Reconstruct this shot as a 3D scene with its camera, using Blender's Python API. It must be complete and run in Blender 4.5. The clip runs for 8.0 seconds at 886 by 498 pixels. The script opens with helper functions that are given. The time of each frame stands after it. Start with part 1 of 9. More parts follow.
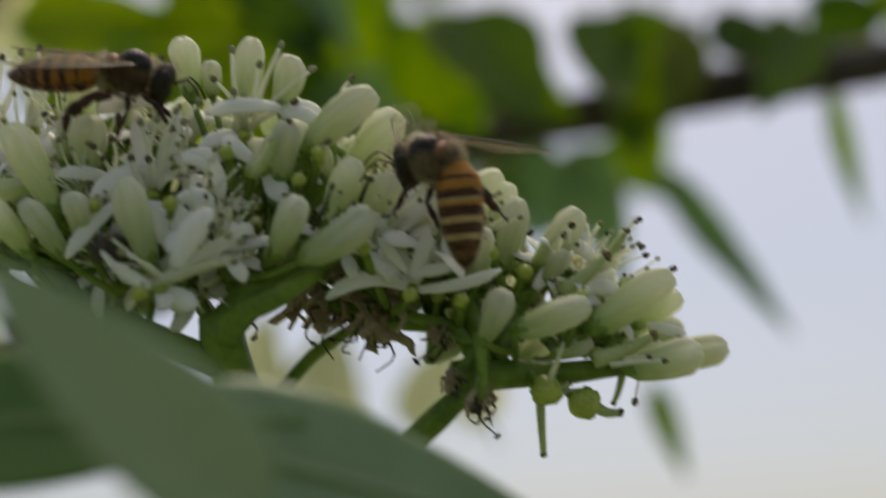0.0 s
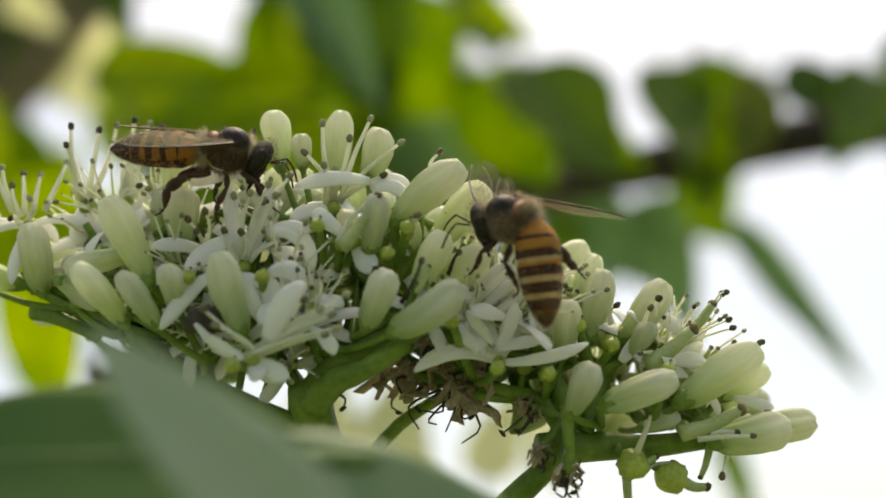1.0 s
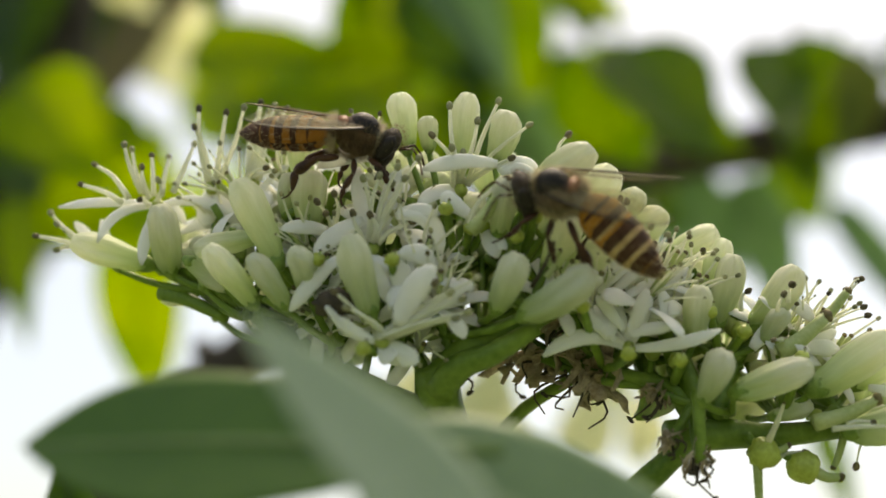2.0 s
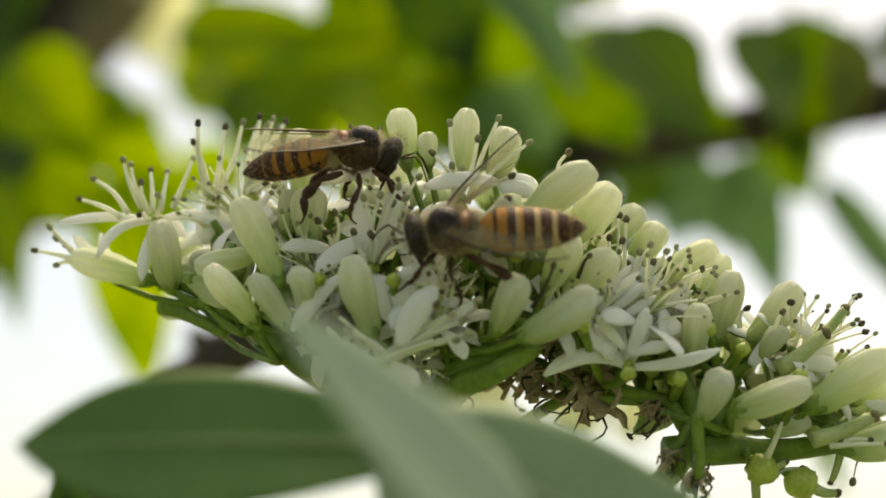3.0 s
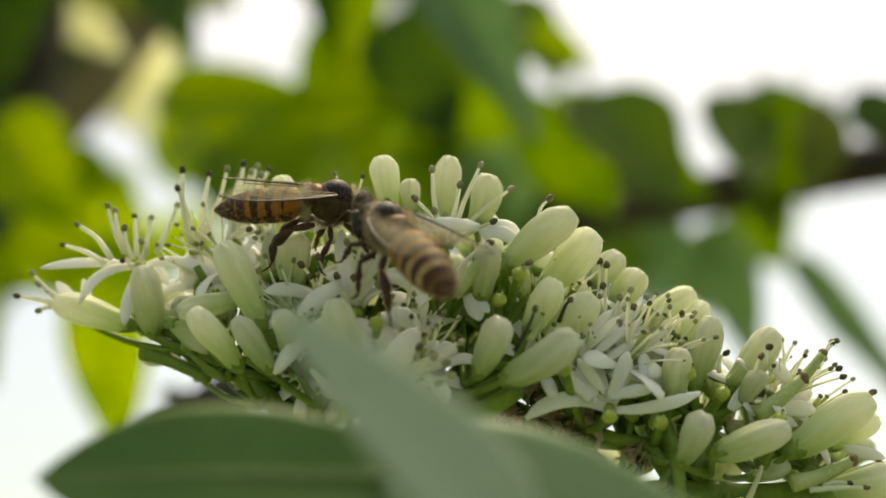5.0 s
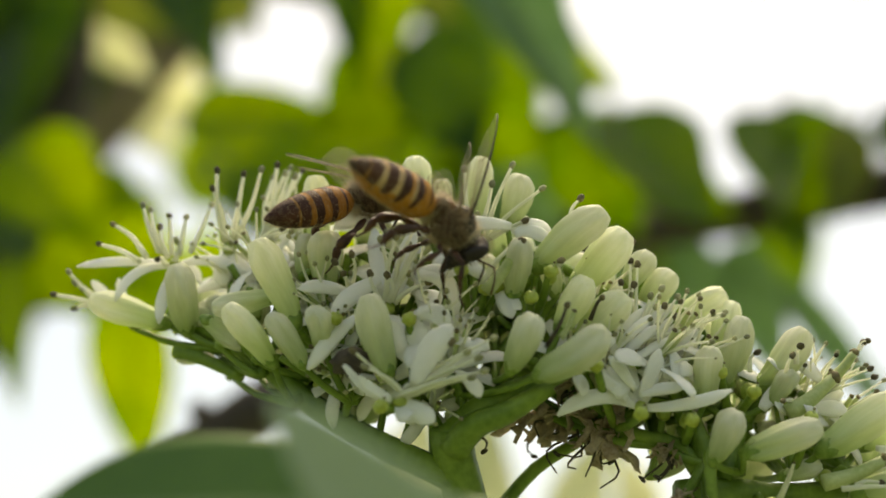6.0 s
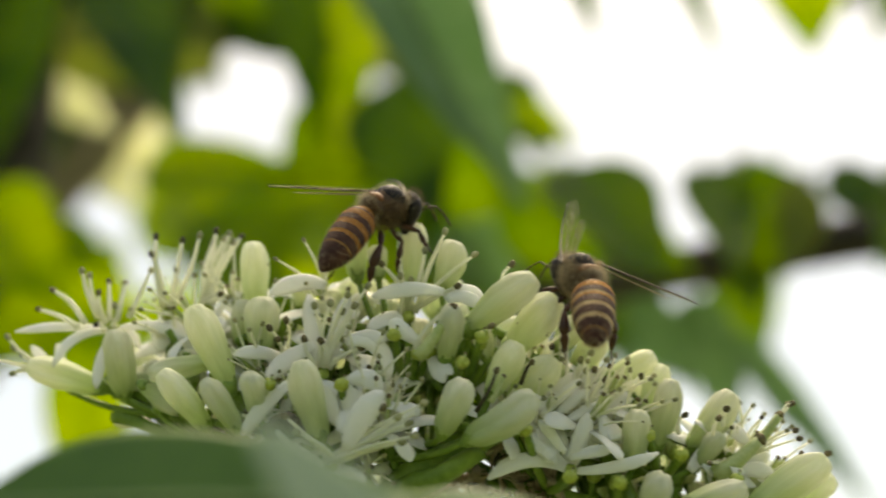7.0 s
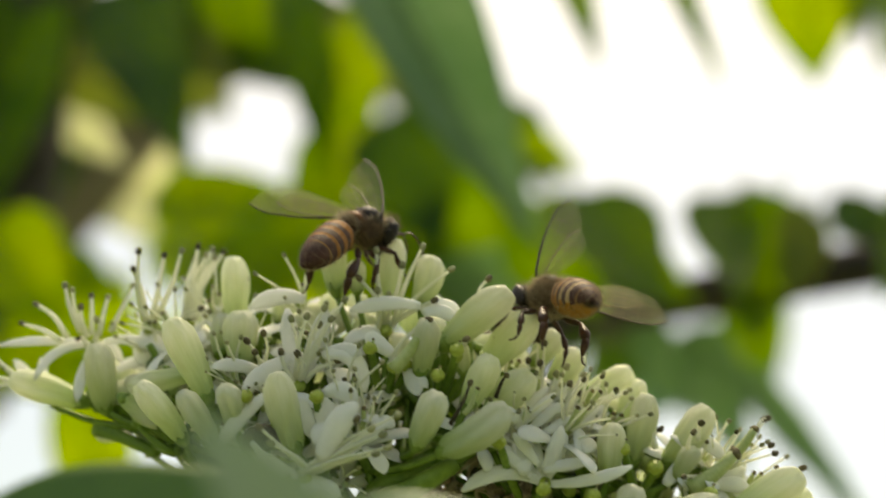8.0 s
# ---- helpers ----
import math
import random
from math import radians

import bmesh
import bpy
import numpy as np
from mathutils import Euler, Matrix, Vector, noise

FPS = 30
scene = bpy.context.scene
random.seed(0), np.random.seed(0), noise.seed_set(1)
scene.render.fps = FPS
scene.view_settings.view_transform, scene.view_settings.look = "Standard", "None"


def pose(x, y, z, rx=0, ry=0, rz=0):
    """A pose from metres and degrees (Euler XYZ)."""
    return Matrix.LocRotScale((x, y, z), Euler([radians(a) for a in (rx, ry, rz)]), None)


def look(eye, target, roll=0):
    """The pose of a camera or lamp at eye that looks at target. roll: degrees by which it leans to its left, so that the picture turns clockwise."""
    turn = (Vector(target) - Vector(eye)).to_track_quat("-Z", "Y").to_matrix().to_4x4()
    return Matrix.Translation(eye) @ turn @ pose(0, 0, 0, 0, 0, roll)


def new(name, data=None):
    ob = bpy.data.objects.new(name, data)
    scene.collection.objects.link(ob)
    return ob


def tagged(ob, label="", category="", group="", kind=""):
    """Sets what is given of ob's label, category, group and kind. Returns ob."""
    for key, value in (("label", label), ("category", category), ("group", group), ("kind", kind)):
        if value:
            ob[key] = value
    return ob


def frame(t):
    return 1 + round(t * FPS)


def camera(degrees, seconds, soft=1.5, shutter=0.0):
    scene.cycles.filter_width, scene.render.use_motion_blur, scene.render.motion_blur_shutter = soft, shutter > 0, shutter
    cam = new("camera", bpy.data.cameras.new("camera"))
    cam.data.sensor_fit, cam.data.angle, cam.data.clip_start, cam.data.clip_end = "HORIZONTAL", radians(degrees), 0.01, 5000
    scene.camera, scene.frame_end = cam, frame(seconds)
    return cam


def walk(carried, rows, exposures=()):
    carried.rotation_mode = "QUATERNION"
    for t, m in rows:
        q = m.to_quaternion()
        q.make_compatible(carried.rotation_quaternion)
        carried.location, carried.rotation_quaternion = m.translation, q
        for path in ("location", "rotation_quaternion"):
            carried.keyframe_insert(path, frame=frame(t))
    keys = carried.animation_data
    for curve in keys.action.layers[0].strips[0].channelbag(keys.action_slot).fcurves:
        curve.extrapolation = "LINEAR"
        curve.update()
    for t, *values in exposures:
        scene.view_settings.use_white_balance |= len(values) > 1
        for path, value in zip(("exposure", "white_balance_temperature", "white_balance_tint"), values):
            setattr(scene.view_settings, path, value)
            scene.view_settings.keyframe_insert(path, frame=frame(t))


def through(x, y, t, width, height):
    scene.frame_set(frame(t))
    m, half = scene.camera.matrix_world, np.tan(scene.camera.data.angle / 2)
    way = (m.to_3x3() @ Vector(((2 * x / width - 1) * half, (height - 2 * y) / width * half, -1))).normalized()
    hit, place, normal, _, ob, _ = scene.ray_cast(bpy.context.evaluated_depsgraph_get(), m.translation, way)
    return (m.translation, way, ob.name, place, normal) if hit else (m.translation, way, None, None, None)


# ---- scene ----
# A flower head a few centimetres wide, seen close; lengths below are millimetres:
# u to the side, d away, w up, in a frame tipped back so that it faces the sky.
BASE = Matrix.Rotation(radians(20), 4, "X")


def P(u, d, w):
    return BASE @ (Vector((u, d, w)) * 0.001)


def V(u, d, w):
    return (BASE.to_3x3() @ Vector((u, d, w))).normalized()


def shot(u, d, w, pitch, roll, yaw):
    return BASE @ pose(u * 0.001, d * 0.001, w * 0.001, 90 + pitch, roll, yaw)


# ---- camera ----
cam = camera(38, 8.0, soft=1.7, shutter=0.35)
cam.data.dof.use_dof = True
cam.data.dof.focus_distance = 0.0788
cam.data.dof.aperture_fstop = 20.0
walk(cam, [
    (0.0, shot(6.22, -78.27, -5.09, -0.94, 1.02, -6.22)),
    (0.2, shot(5.51, -77.97, -4.26, 0.33, 0.98, -4.69)),
    (0.5, shot(5.99, -78.74, -3.09, -0.75, 0.93, -3.17)),
    (1.0, shot(4.75, -78.69, -3.27, 0.99, 0.71, -3.42)),
    (1.5, shot(2.80, -78.26, -3.45, 0.42, 0.51, -1.19)),
    (1.7, shot(2.18, -78.14, -3.31, 0.26, 0.36, 0.14)),
    (2.8, shot(1.77, -78.04, -0.92, -0.83, 0.23, 0.23)),
    (3.0, shot(1.32, -78.21, 0.01, -1.31, 0.38, -0.28)),
    (3.5, shot(-0.00, -78.50, 0.00, -0.00, -0.01, 0.01)),
    (4.0, shot(0.72, -78.58, 1.88, -1.20, -0.18, -1.39)),
    (4.5, shot(0.73, -78.41, 1.42, -0.93, -0.29, -1.22)),
    (4.7, shot(1.08, -78.45, -0.40, 1.27, 0.12, -1.60)),
    (5.8, shot(-0.01, -79.39, -2.67, 2.52, 0.05, -0.51)),
    (6.0, shot(0.21, -79.47, -3.33, 3.03, -0.02, -0.43)),
    (6.2, shot(1.06, -79.50, -2.54, 2.91, 0.09, -0.55)),
    (6.5, shot(1.37, -79.92, -3.35, 3.90, 0.30, -0.40)),
    (6.6, shot(1.56, -80.13, -2.32, 3.93, 0.30, -0.29)),
    (6.7, shot(1.44, -80.39, -2.19, 4.18, 0.28, -0.55)),
    (6.8, shot(1.43, -80.63, -2.22, 4.47, 0.15, -0.84)),
    (7.0, shot(2.33, -81.08, -2.42, 5.23, 0.20, -1.85)),
    (7.5, shot(4.87, -81.40, -3.55, 4.98, 0.17, -2.96)),
    (8.0, shot(4.60, -81.77, -3.67, 6.71, 0.02, -1.28)),
], exposures=[(0, -0.06, 7500, 14), (0.5, 0.38, 7700, 12), (1.0, 0.64, 8300, 8), (1.5, 0.74, 8100, 9), (3.0, 0.74, 9000, 5), (3.5, 0.77, 8700, 6), (4.5, 0.68, 9200, 4), (6.5, 0.8, 8900, 5), (7.5, 0.74, 9000, 4), (8.0, 0.7, 9100, 3)])

# ---- daylight: a bright veiled sky ----
sky_world = bpy.data.worlds.new("sky")
scene.world = sky_world
sky_world.use_nodes = True
wn = sky_world.node_tree
sky = wn.nodes.new("ShaderNodeTexSky")
sky.sky_type, sky.sun_disc = "NISHITA", False
sky.sun_elevation, sky.sun_rotation = radians(70), radians(15)
sky.air_density, sky.dust_density, sky.ozone_density = 1.0, 4.0, 0.6
wn.links.new(sky.outputs[0], wn.nodes["Background"].inputs[0])
wn.nodes["Background"].inputs[1].default_value = 0.15
sun = new("sun", bpy.data.lights.new("sun", "SUN"))
sun.data.energy, sun.data.angle, sun.data.color = 1.3, radians(14), (1.0, 0.96, 0.9)
_el, _ro = radians(70), radians(15)
sun.matrix_basis = look((0, 0, 0), (-math.sin(_ro) * math.cos(_el), -math.cos(_ro) * math.cos(_el), -math.sin(_el)))


# ---- materials ----
def surface(name, dark, light, scale, rough=0.5, bump=0.15, through=0.0, through_colour=None, fine=7.0, spec=0.4, vary=0.0, foot=None):
    """Noise at two sizes between two colours; 'through' is the share of light that passes the tissue."""
    m = bpy.data.materials.new(name)
    m.use_nodes = True
    t = m.node_tree
    n, link = t.nodes, t.links.new
    b = n["Principled BSDF"]
    co = n.new("ShaderNodeTexCoord")
    a = n.new("ShaderNodeTexNoise")
    a.inputs["Scale"].default_value, a.inputs["Detail"].default_value = scale, 3
    f = n.new("ShaderNodeTexNoise")
    f.inputs["Scale"].default_value, f.inputs["Detail"].default_value = scale * fine, 2
    link(co.outputs["Object"], a.inputs["Vector"])
    if foot:
        stretch = n.new("ShaderNodeMapping")
        stretch.inputs["Scale"].default_value = (1, 1, 0.12)
        link(co.outputs["Object"], stretch.inputs[0])
        link(stretch.outputs[0], f.inputs["Vector"])
    else:
        link(co.outputs["Object"], f.inputs["Vector"])
    add = n.new("ShaderNodeMix")
    add.inputs[0].default_value = 0.35
    link(a.outputs[0], add.inputs[2])
    link(f.outputs[0], add.inputs[3])
    ramp = n.new("ShaderNodeValToRGB")
    ramp.color_ramp.elements[0].position, ramp.color_ramp.elements[1].position = 0.34, 0.66
    ramp.color_ramp.elements[0].color, ramp.color_ramp.elements[1].color = (*dark, 1), (*light, 1)
    link(add.outputs[0], ramp.inputs[0])
    colour = ramp.outputs[0]
    if foot:
        sep = n.new("ShaderNodeSeparateXYZ")
        link(co.outputs["Object"], sep.inputs[0])
        ends = n.new("ShaderNodeValToRGB")
        ends.color_ramp.elements[0].color, ends.color_ramp.elements[1].color = (*foot, 1), (1, 1, 1, 1)
        ends.color_ramp.elements[0].position, ends.color_ramp.elements[1].position = 0.05, 0.75
        link(sep.outputs[2], ends.inputs[0])
        mul = n.new("ShaderNodeMix")
        mul.data_type, mul.blend_type = "RGBA", "MULTIPLY"
        mul.inputs[0].default_value = 1
        link(colour, mul.inputs[6])
        link(ends.outputs[0], mul.inputs[7])
        colour = mul.outputs[2]
    if vary:
        info = n.new("ShaderNodeObjectInfo")
        rng = n.new("ShaderNodeMapRange")
        rng.inputs[3].default_value, rng.inputs[4].default_value = 1 - vary, 1 + vary
        link(info.outputs["Random"], rng.inputs[0])
        hsv = n.new("ShaderNodeHueSaturation")
        link(rng.outputs[0], hsv.inputs["Value"])
        link(colour, hsv.inputs["Color"])
        colour = hsv.outputs[0]
    link(colour, b.inputs["Base Color"])
    b.inputs["Roughness"].default_value = rough
    b.inputs["Specular IOR Level"].default_value = spec
    if bump:
        bu = n.new("ShaderNodeBump")
        bu.inputs["Strength"].default_value, bu.inputs["Distance"].default_value = bump, 0.0002
        link(f.outputs[0], bu.inputs["Height"])
        link(bu.outputs[0], b.inputs["Normal"])
    if through:
        tr = n.new("ShaderNodeBsdfTranslucent")
        if through_colour:
            glow = n.new("ShaderNodeValToRGB")
            glow.color_ramp.elements[0].position, glow.color_ramp.elements[1].position = 0.38, 0.62
            glow.color_ramp.elements[0].color = (*through_colour[:3], 1)
            glow.color_ramp.elements[1].color = (*through_colour[-3:], 1)
            link(add.outputs[0], glow.inputs[0])
            link(glow.outputs[0], tr.inputs[0])
        else:
            link(colour, tr.inputs[0])
        mix = n.new("ShaderNodeMixShader")
        mix.inputs[0].default_value = through
        link(b.outputs[0], mix.inputs[1])
        link(tr.outputs[0], mix.inputs[2])
        link(mix.outputs[0], n["Material Output"].inputs["Surface"])
    return m


BUD = surface("bud_skin", (0.77, 0.8, 0.57), (0.93, 0.93, 0.81), 2.2, 0.5, 0.25, 0.52, None, 6, 0.3, 0.1, (0.62, 0.76, 0.4))
PETAL = surface("petal", (0.92, 0.93, 0.87), (0.97, 0.97, 0.93), 500, 0.5, 0.1, 0.45, None, 6, 0.3, 0.05)
FILAMENT = surface("filament", (0.84, 0.86, 0.7), (0.94, 0.94, 0.82), 500, 0.5, 0.05, 0.5)
ANTHER = surface("anther", (0.06, 0.05, 0.025), (0.18, 0.15, 0.08), 2500, 0.8, 0.3, vary=0.4)
ANTHER_PALE = surface("anther_fresh", (0.2, 0.22, 0.1), (0.42, 0.4, 0.24), 2500, 0.8, 0.3, vary=0.3)
STALK = surface("stalk_skin", (0.1, 0.19, 0.02), (0.24, 0.36, 0.06), 350, 0.45, 0.2, 0.15, None, 6, 0.4)
CALYX = surface("calyx_skin", (0.14, 0.25, 0.04), (0.3, 0.42, 0.1), 3, 0.5, 0.15, 0.15)
OVARY = surface("ovary_skin", (0.26, 0.36, 0.05), (0.46, 0.53, 0.12), 700, 0.35, 0.1, 0.15, None, 6, 0.5)
STIGMA = surface("stigma", (0.1, 0.075, 0.035), (0.24, 0.2, 0.09), 2500, 0.8, 0.3, vary=0.4)
FRUIT = surface("fruit_skin", (0.36, 0.42, 0.06), (0.56, 0.66, 0.14), 900, 0.4, 0.2, 0.15, None, 4, 0.5)
AMBER_HAIR = surface("amber_hair", (0.66, 0.54, 0.36), (0.9, 0.8, 0.62), 900, 0.8, 0.1, 0.75)
STYLE = surface("style_skin", (0.4, 0.5, 0.18), (0.62, 0.68, 0.34), 600, 0.5, 0.1, 0.2)
WITHERED = surface("withered_petal", (0.38, 0.28, 0.17), (0.8, 0.7, 0.54), 700, 0.85, 0.4, 0.5)
CHAR = surface("dried_thread", (0.025, 0.02, 0.014), (0.09, 0.07, 0.045), 1500, 0.8, 0.3)
LEAF_FRONT = surface("leaf_skin", (0.07, 0.155, 0.02), (0.11, 0.21, 0.03), 90, 0.42, 0.15, 0.25, (0.25, 0.42, 0.04), 8, 0.5)
# sheen of the sky is put into this pale base colour
LEAF_PALE = surface("leaf_sheen_tint", (0.31, 0.4, 0.24), (0.41, 0.5, 0.33), 90, 0.38, 0.15, 0.2, (0.4, 0.55, 0.2), 8, 0.6)
LEAF_DULL = surface("leaf_grey_green", (0.2, 0.29, 0.13), (0.28, 0.38, 0.19), 90, 0.42, 0.15, 0.2, (0.35, 0.5, 0.15), 8, 0.5)
LEAF_RIB = surface("leaf_rib", (0.12, 0.2, 0.06), (0.2, 0.3, 0.1), 200, 0.5, 0.1, 0.1)
# lit, half-lit and shaded copies of one leaf; the light is put into colour
LEAF_BACK = surface("leaf_lit_tint", (0.06, 0.12, 0.015), (0.1, 0.18, 0.025), 45, 0.45, 0.2, 0.8, (0.52, 0.68, 0.03, 0.82, 0.9, 0.12), 8, 0.4, 0.2)
LEAF_MID = surface("leaf_half_lit_tint", (0.05, 0.1, 0.02), (0.09, 0.15, 0.03), 45, 0.42, 0.2, 0.75, (0.28, 0.44, 0.02, 0.54, 0.66, 0.05), 8, 0.5, 0.25)
LEAF_DARK = surface("leaf_shade_tint", (0.04, 0.09, 0.02), (0.07, 0.13, 0.03), 45, 0.4, 0.2, 0.65, (0.13, 0.26, 0.025, 0.37, 0.5, 0.05), 8, 0.5, 0.25)
# blue-green leaf; base colour raised to carry the gloss of the sky
LEAF_BLUE = surface("leaf_blue_gloss_tint", (0.13, 0.21, 0.12), (0.21, 0.29, 0.18), 35, 0.34, 0.2, 0.6, (0.3, 0.48, 0.22, 0.48, 0.64, 0.38), 8, 0.6, 0.2)
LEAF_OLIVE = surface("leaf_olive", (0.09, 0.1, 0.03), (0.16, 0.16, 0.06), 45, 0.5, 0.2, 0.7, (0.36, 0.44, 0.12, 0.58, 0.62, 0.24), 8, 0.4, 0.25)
# palest copy: the brightness of the sky is put into the leaf colour
LEAF_CREAM = surface("leaf_sky_bright_tint", (0.1, 0.16, 0.03), (0.16, 0.22, 0.06), 45, 0.5, 0.2, 0.9, (0.84, 0.86, 0.56, 0.95, 0.95, 0.78), 8, 0.4, 0.1)
BARK = surface("bark", (0.03, 0.024, 0.018), (0.1, 0.08, 0.06), 90, 0.9, 0.6)
TRUNK = surface("trunk_bark", (0.14, 0.11, 0.085), (0.36, 0.29, 0.22), 60, 0.9, 0.6)
# ground out of view; its tone is set for light bounced from below
GROUND_TONE = surface("ground_fill_tone", (0.08, 0.12, 0.05), (0.16, 0.19, 0.1), 3, 0.95, 0.3)
AMBER = surface("amber_ring", (0.38, 0.15, 0.022), (0.6, 0.28, 0.055), 700, 0.62, 0.3, 0.15, (0.8, 0.35, 0.05), 6, 0.2)
RUST = surface("rust_ring", (0.28, 0.107, 0.019), (0.47, 0.2, 0.043), 700, 0.6, 0.3, 0.12, (0.7, 0.28, 0.04), 6, 0.2)
DEEP = surface("deep_brown_ring", (0.038, 0.014, 0.009), (0.1, 0.04, 0.022), 900, 0.6, 0.3, spec=0.2)
UMBER = surface("umber_ring", (0.22, 0.1, 0.03), (0.42, 0.22, 0.07), 700, 0.6, 0.3, 0.05, spec=0.2)
CHITIN = surface("dark_chitin", (0.025, 0.013, 0.008), (0.07, 0.04, 0.025), 900, 0.35, 0.2, spec=0.5)
BAND = surface("tan_band", (0.42, 0.26, 0.11), (0.62, 0.44, 0.22), 900, 0.7, 0.2)
PALE_HAIR = surface("pale_hair", (0.76, 0.66, 0.48), (0.92, 0.85, 0.7), 900, 0.8, 0.1, 0.6)
FUR = surface("tan_fur", (0.56, 0.46, 0.32), (0.82, 0.71, 0.53), 900, 0.8, 0.1, 0.6)
FUR_DARK = surface("brown_fur", (0.28, 0.2, 0.12), (0.54, 0.42, 0.28), 900, 0.8, 0.1, 0.6)
FUR_SKIN = surface("furred_skin", (0.04, 0.022, 0.013), (0.15, 0.08, 0.04), 1200, 0.8, 0.5)
SCUTELLUM = surface("scutellum_skin", (0.2, 0.075, 0.028), (0.36, 0.15, 0.055), 1200, 0.5, 0.3)
SHIELD = surface("back_shield_skin", (0.01, 0.008, 0.007), (0.03, 0.024, 0.02), 1200, 0.5, 0.3, spec=0.2)
HEAD_SKIN = surface("head_skin", (0.015, 0.011, 0.008), (0.06, 0.045, 0.03), 1200, 0.65, 0.4, spec=0.2)
EYE = surface("eye_skin", (0.012, 0.009, 0.007), (0.03, 0.022, 0.016), 2500, 0.35, 0.2, spec=0.25)
LEG = surface("leg_skin", (0.03, 0.012, 0.007), (0.1, 0.042, 0.02), 900, 0.4, 0.2, spec=0.3)
VEIN_FINE = surface("fine_wing_vein", (0.2, 0.14, 0.07), (0.34, 0.25, 0.14), 900, 0.5, 0.0)
VEIN = surface("wing_vein", (0.03, 0.018, 0.01), (0.08, 0.05, 0.025), 900, 0.5, 0.0)


def wing_film():
    m = bpy.data.materials.new("wing_membrane")
    m.use_nodes = True
    t = m.node_tree
    n, link = t.nodes, t.links.new
    b = n["Principled BSDF"]
    b.inputs["Base Color"].default_value = (0.66, 0.62, 0.46, 1)
    b.inputs["Roughness"].default_value = 0.5
    b.inputs["Specular IOR Level"].default_value = 0.25
    co = n.new("ShaderNodeTexCoord")
    no = n.new("ShaderNodeTexNoise")
    no.inputs["Scale"].default_value = 900
    link(co.outputs["Object"], no.inputs["Vector"])
    bu = n.new("ShaderNodeBump")
    bu.inputs["Strength"].default_value, bu.inputs["Distance"].default_value = 0.5, 0.0002
    link(no.outputs[0], bu.inputs["Height"])
    link(bu.outputs[0], b.inputs["Normal"])
    clear = n.new("ShaderNodeBsdfTransparent")
    clear.inputs[0].default_value = (0.95, 0.94, 0.84, 1)
    mix = n.new("ShaderNodeMixShader")
    mix.inputs[0].default_value = 0.15
    glow = n.new("ShaderNodeBsdfTranslucent")
    glow.inputs[0].default_value = (0.7, 0.62, 0.44, 1)
    film = n.new("ShaderNodeMixShader")
    film.inputs[0].default_value = 0.5
    link(b.outputs[0], film.inputs[1])
    link(glow.outputs[0], film.inputs[2])
    link(clear.outputs[0], mix.inputs[1])
    link(film.outputs[0], mix.inputs[2])
    link(mix.outputs[0], n["Material Output"].inputs["Surface"])
    return m


MEMBRANE = wing_film()

# ---- mesh helpers ----
WORLD = {}


def thing(name, m, label, category, group="", kind=""):
    ob = new(name)
    ob.empty_display_size = 0.002
    ob.matrix_basis = m
    WORLD[ob] = m.copy()
    return tagged(ob, label, category, group, kind)


def place(name, mesh, m, parent, label=""):
    """A part at the world pose m under parent."""
    ob = new(name, mesh)
    WORLD[ob] = m.copy()
    ob.matrix_basis = m
    if parent is not None:
        ob.parent = parent
        ob.matrix_parent_inverse = WORLD[parent].inverted()
    if label:
        tagged(ob, label)
    return ob


def mesh_of(name, bm, *mats, smooth=True):
    me = bpy.data.meshes.new(name)
    bmesh.ops.recalc_face_normals(bm, faces=bm.faces)
    for f in bm.faces:
        f.smooth = smooth
    bm.to_mesh(me)
    bm.free()
    for m in mats:
        me.materials.append(m)
    return me


def part(name, bm, mats, parent, label="", m=None):
    mats = mats if isinstance(mats, (tuple, list)) else (mats,)
    return place(name, mesh_of(name, bm, *mats), m or Matrix.Identity(4), parent, label)


def own_part(name, bm, mats, parent, m=None, label=""):
    """A part whose pose is in its thing's own space."""
    mats = mats if isinstance(mats, (tuple, list)) else (mats,)
    ob = new(name, mesh_of(name, bm, *mats))
    ob.parent = parent
    ob.matrix_basis = m or Matrix.Identity(4)
    if label:
        tagged(ob, label)
    return ob


def curve(points, n=8):
    """A smooth run of n places through the given ones."""
    pts = [Vector(p) for p in points]
    if len(pts) == 2:
        return [pts[0].lerp(pts[1], i / (n - 1)) for i in range(n)]
    ext = [2 * pts[0] - pts[1], *pts, 2 * pts[-1] - pts[-2]]
    out = []
    for i in range(n):
        s = i / (n - 1) * (len(pts) - 1)
        k = min(int(s), len(pts) - 2)
        f = s - k
        a, b, c, e = ext[k:k + 4]
        out.append(0.5 * (2 * b + (c - a) * f + (2 * a - 5 * b + 4 * c - e) * f * f + (3 * b - a - 3 * c + e) * f ** 3))
    return out


def tube(bm, pts, radii, seg=7, mat=0, cap=True):
    """A round tube through pts; radii: one for each place, or a pair for the ends."""
    n = len(pts)
    if len(radii) == 2 and n != 2:
        radii = [radii[0] + (radii[1] - radii[0]) * i / (n - 1) for i in range(n)]
    rings = []
    side = None
    for i, p in enumerate(pts):
        t = (pts[min(i + 1, n - 1)] - pts[max(i - 1, 0)]).normalized()
        side = (t.orthogonal() if side is None else side - side.dot(t) * t).normalized()
        o = t.cross(side)
        rings.append([bm.verts.new(p + (side * math.cos(a) + o * math.sin(a)) * radii[i]) for a in (2 * math.pi * k / seg for k in range(seg))])
    faces = []
    for a, b in zip(rings, rings[1:]):
        for k in range(seg):
            faces.append(bm.faces.new((a[k], a[(k + 1) % seg], b[(k + 1) % seg], b[k])))
    if cap:
        faces += [bm.faces.new(rings[0][::-1]), bm.faces.new(rings[-1])]
    for f in faces:
        f.material_index = mat
    return rings


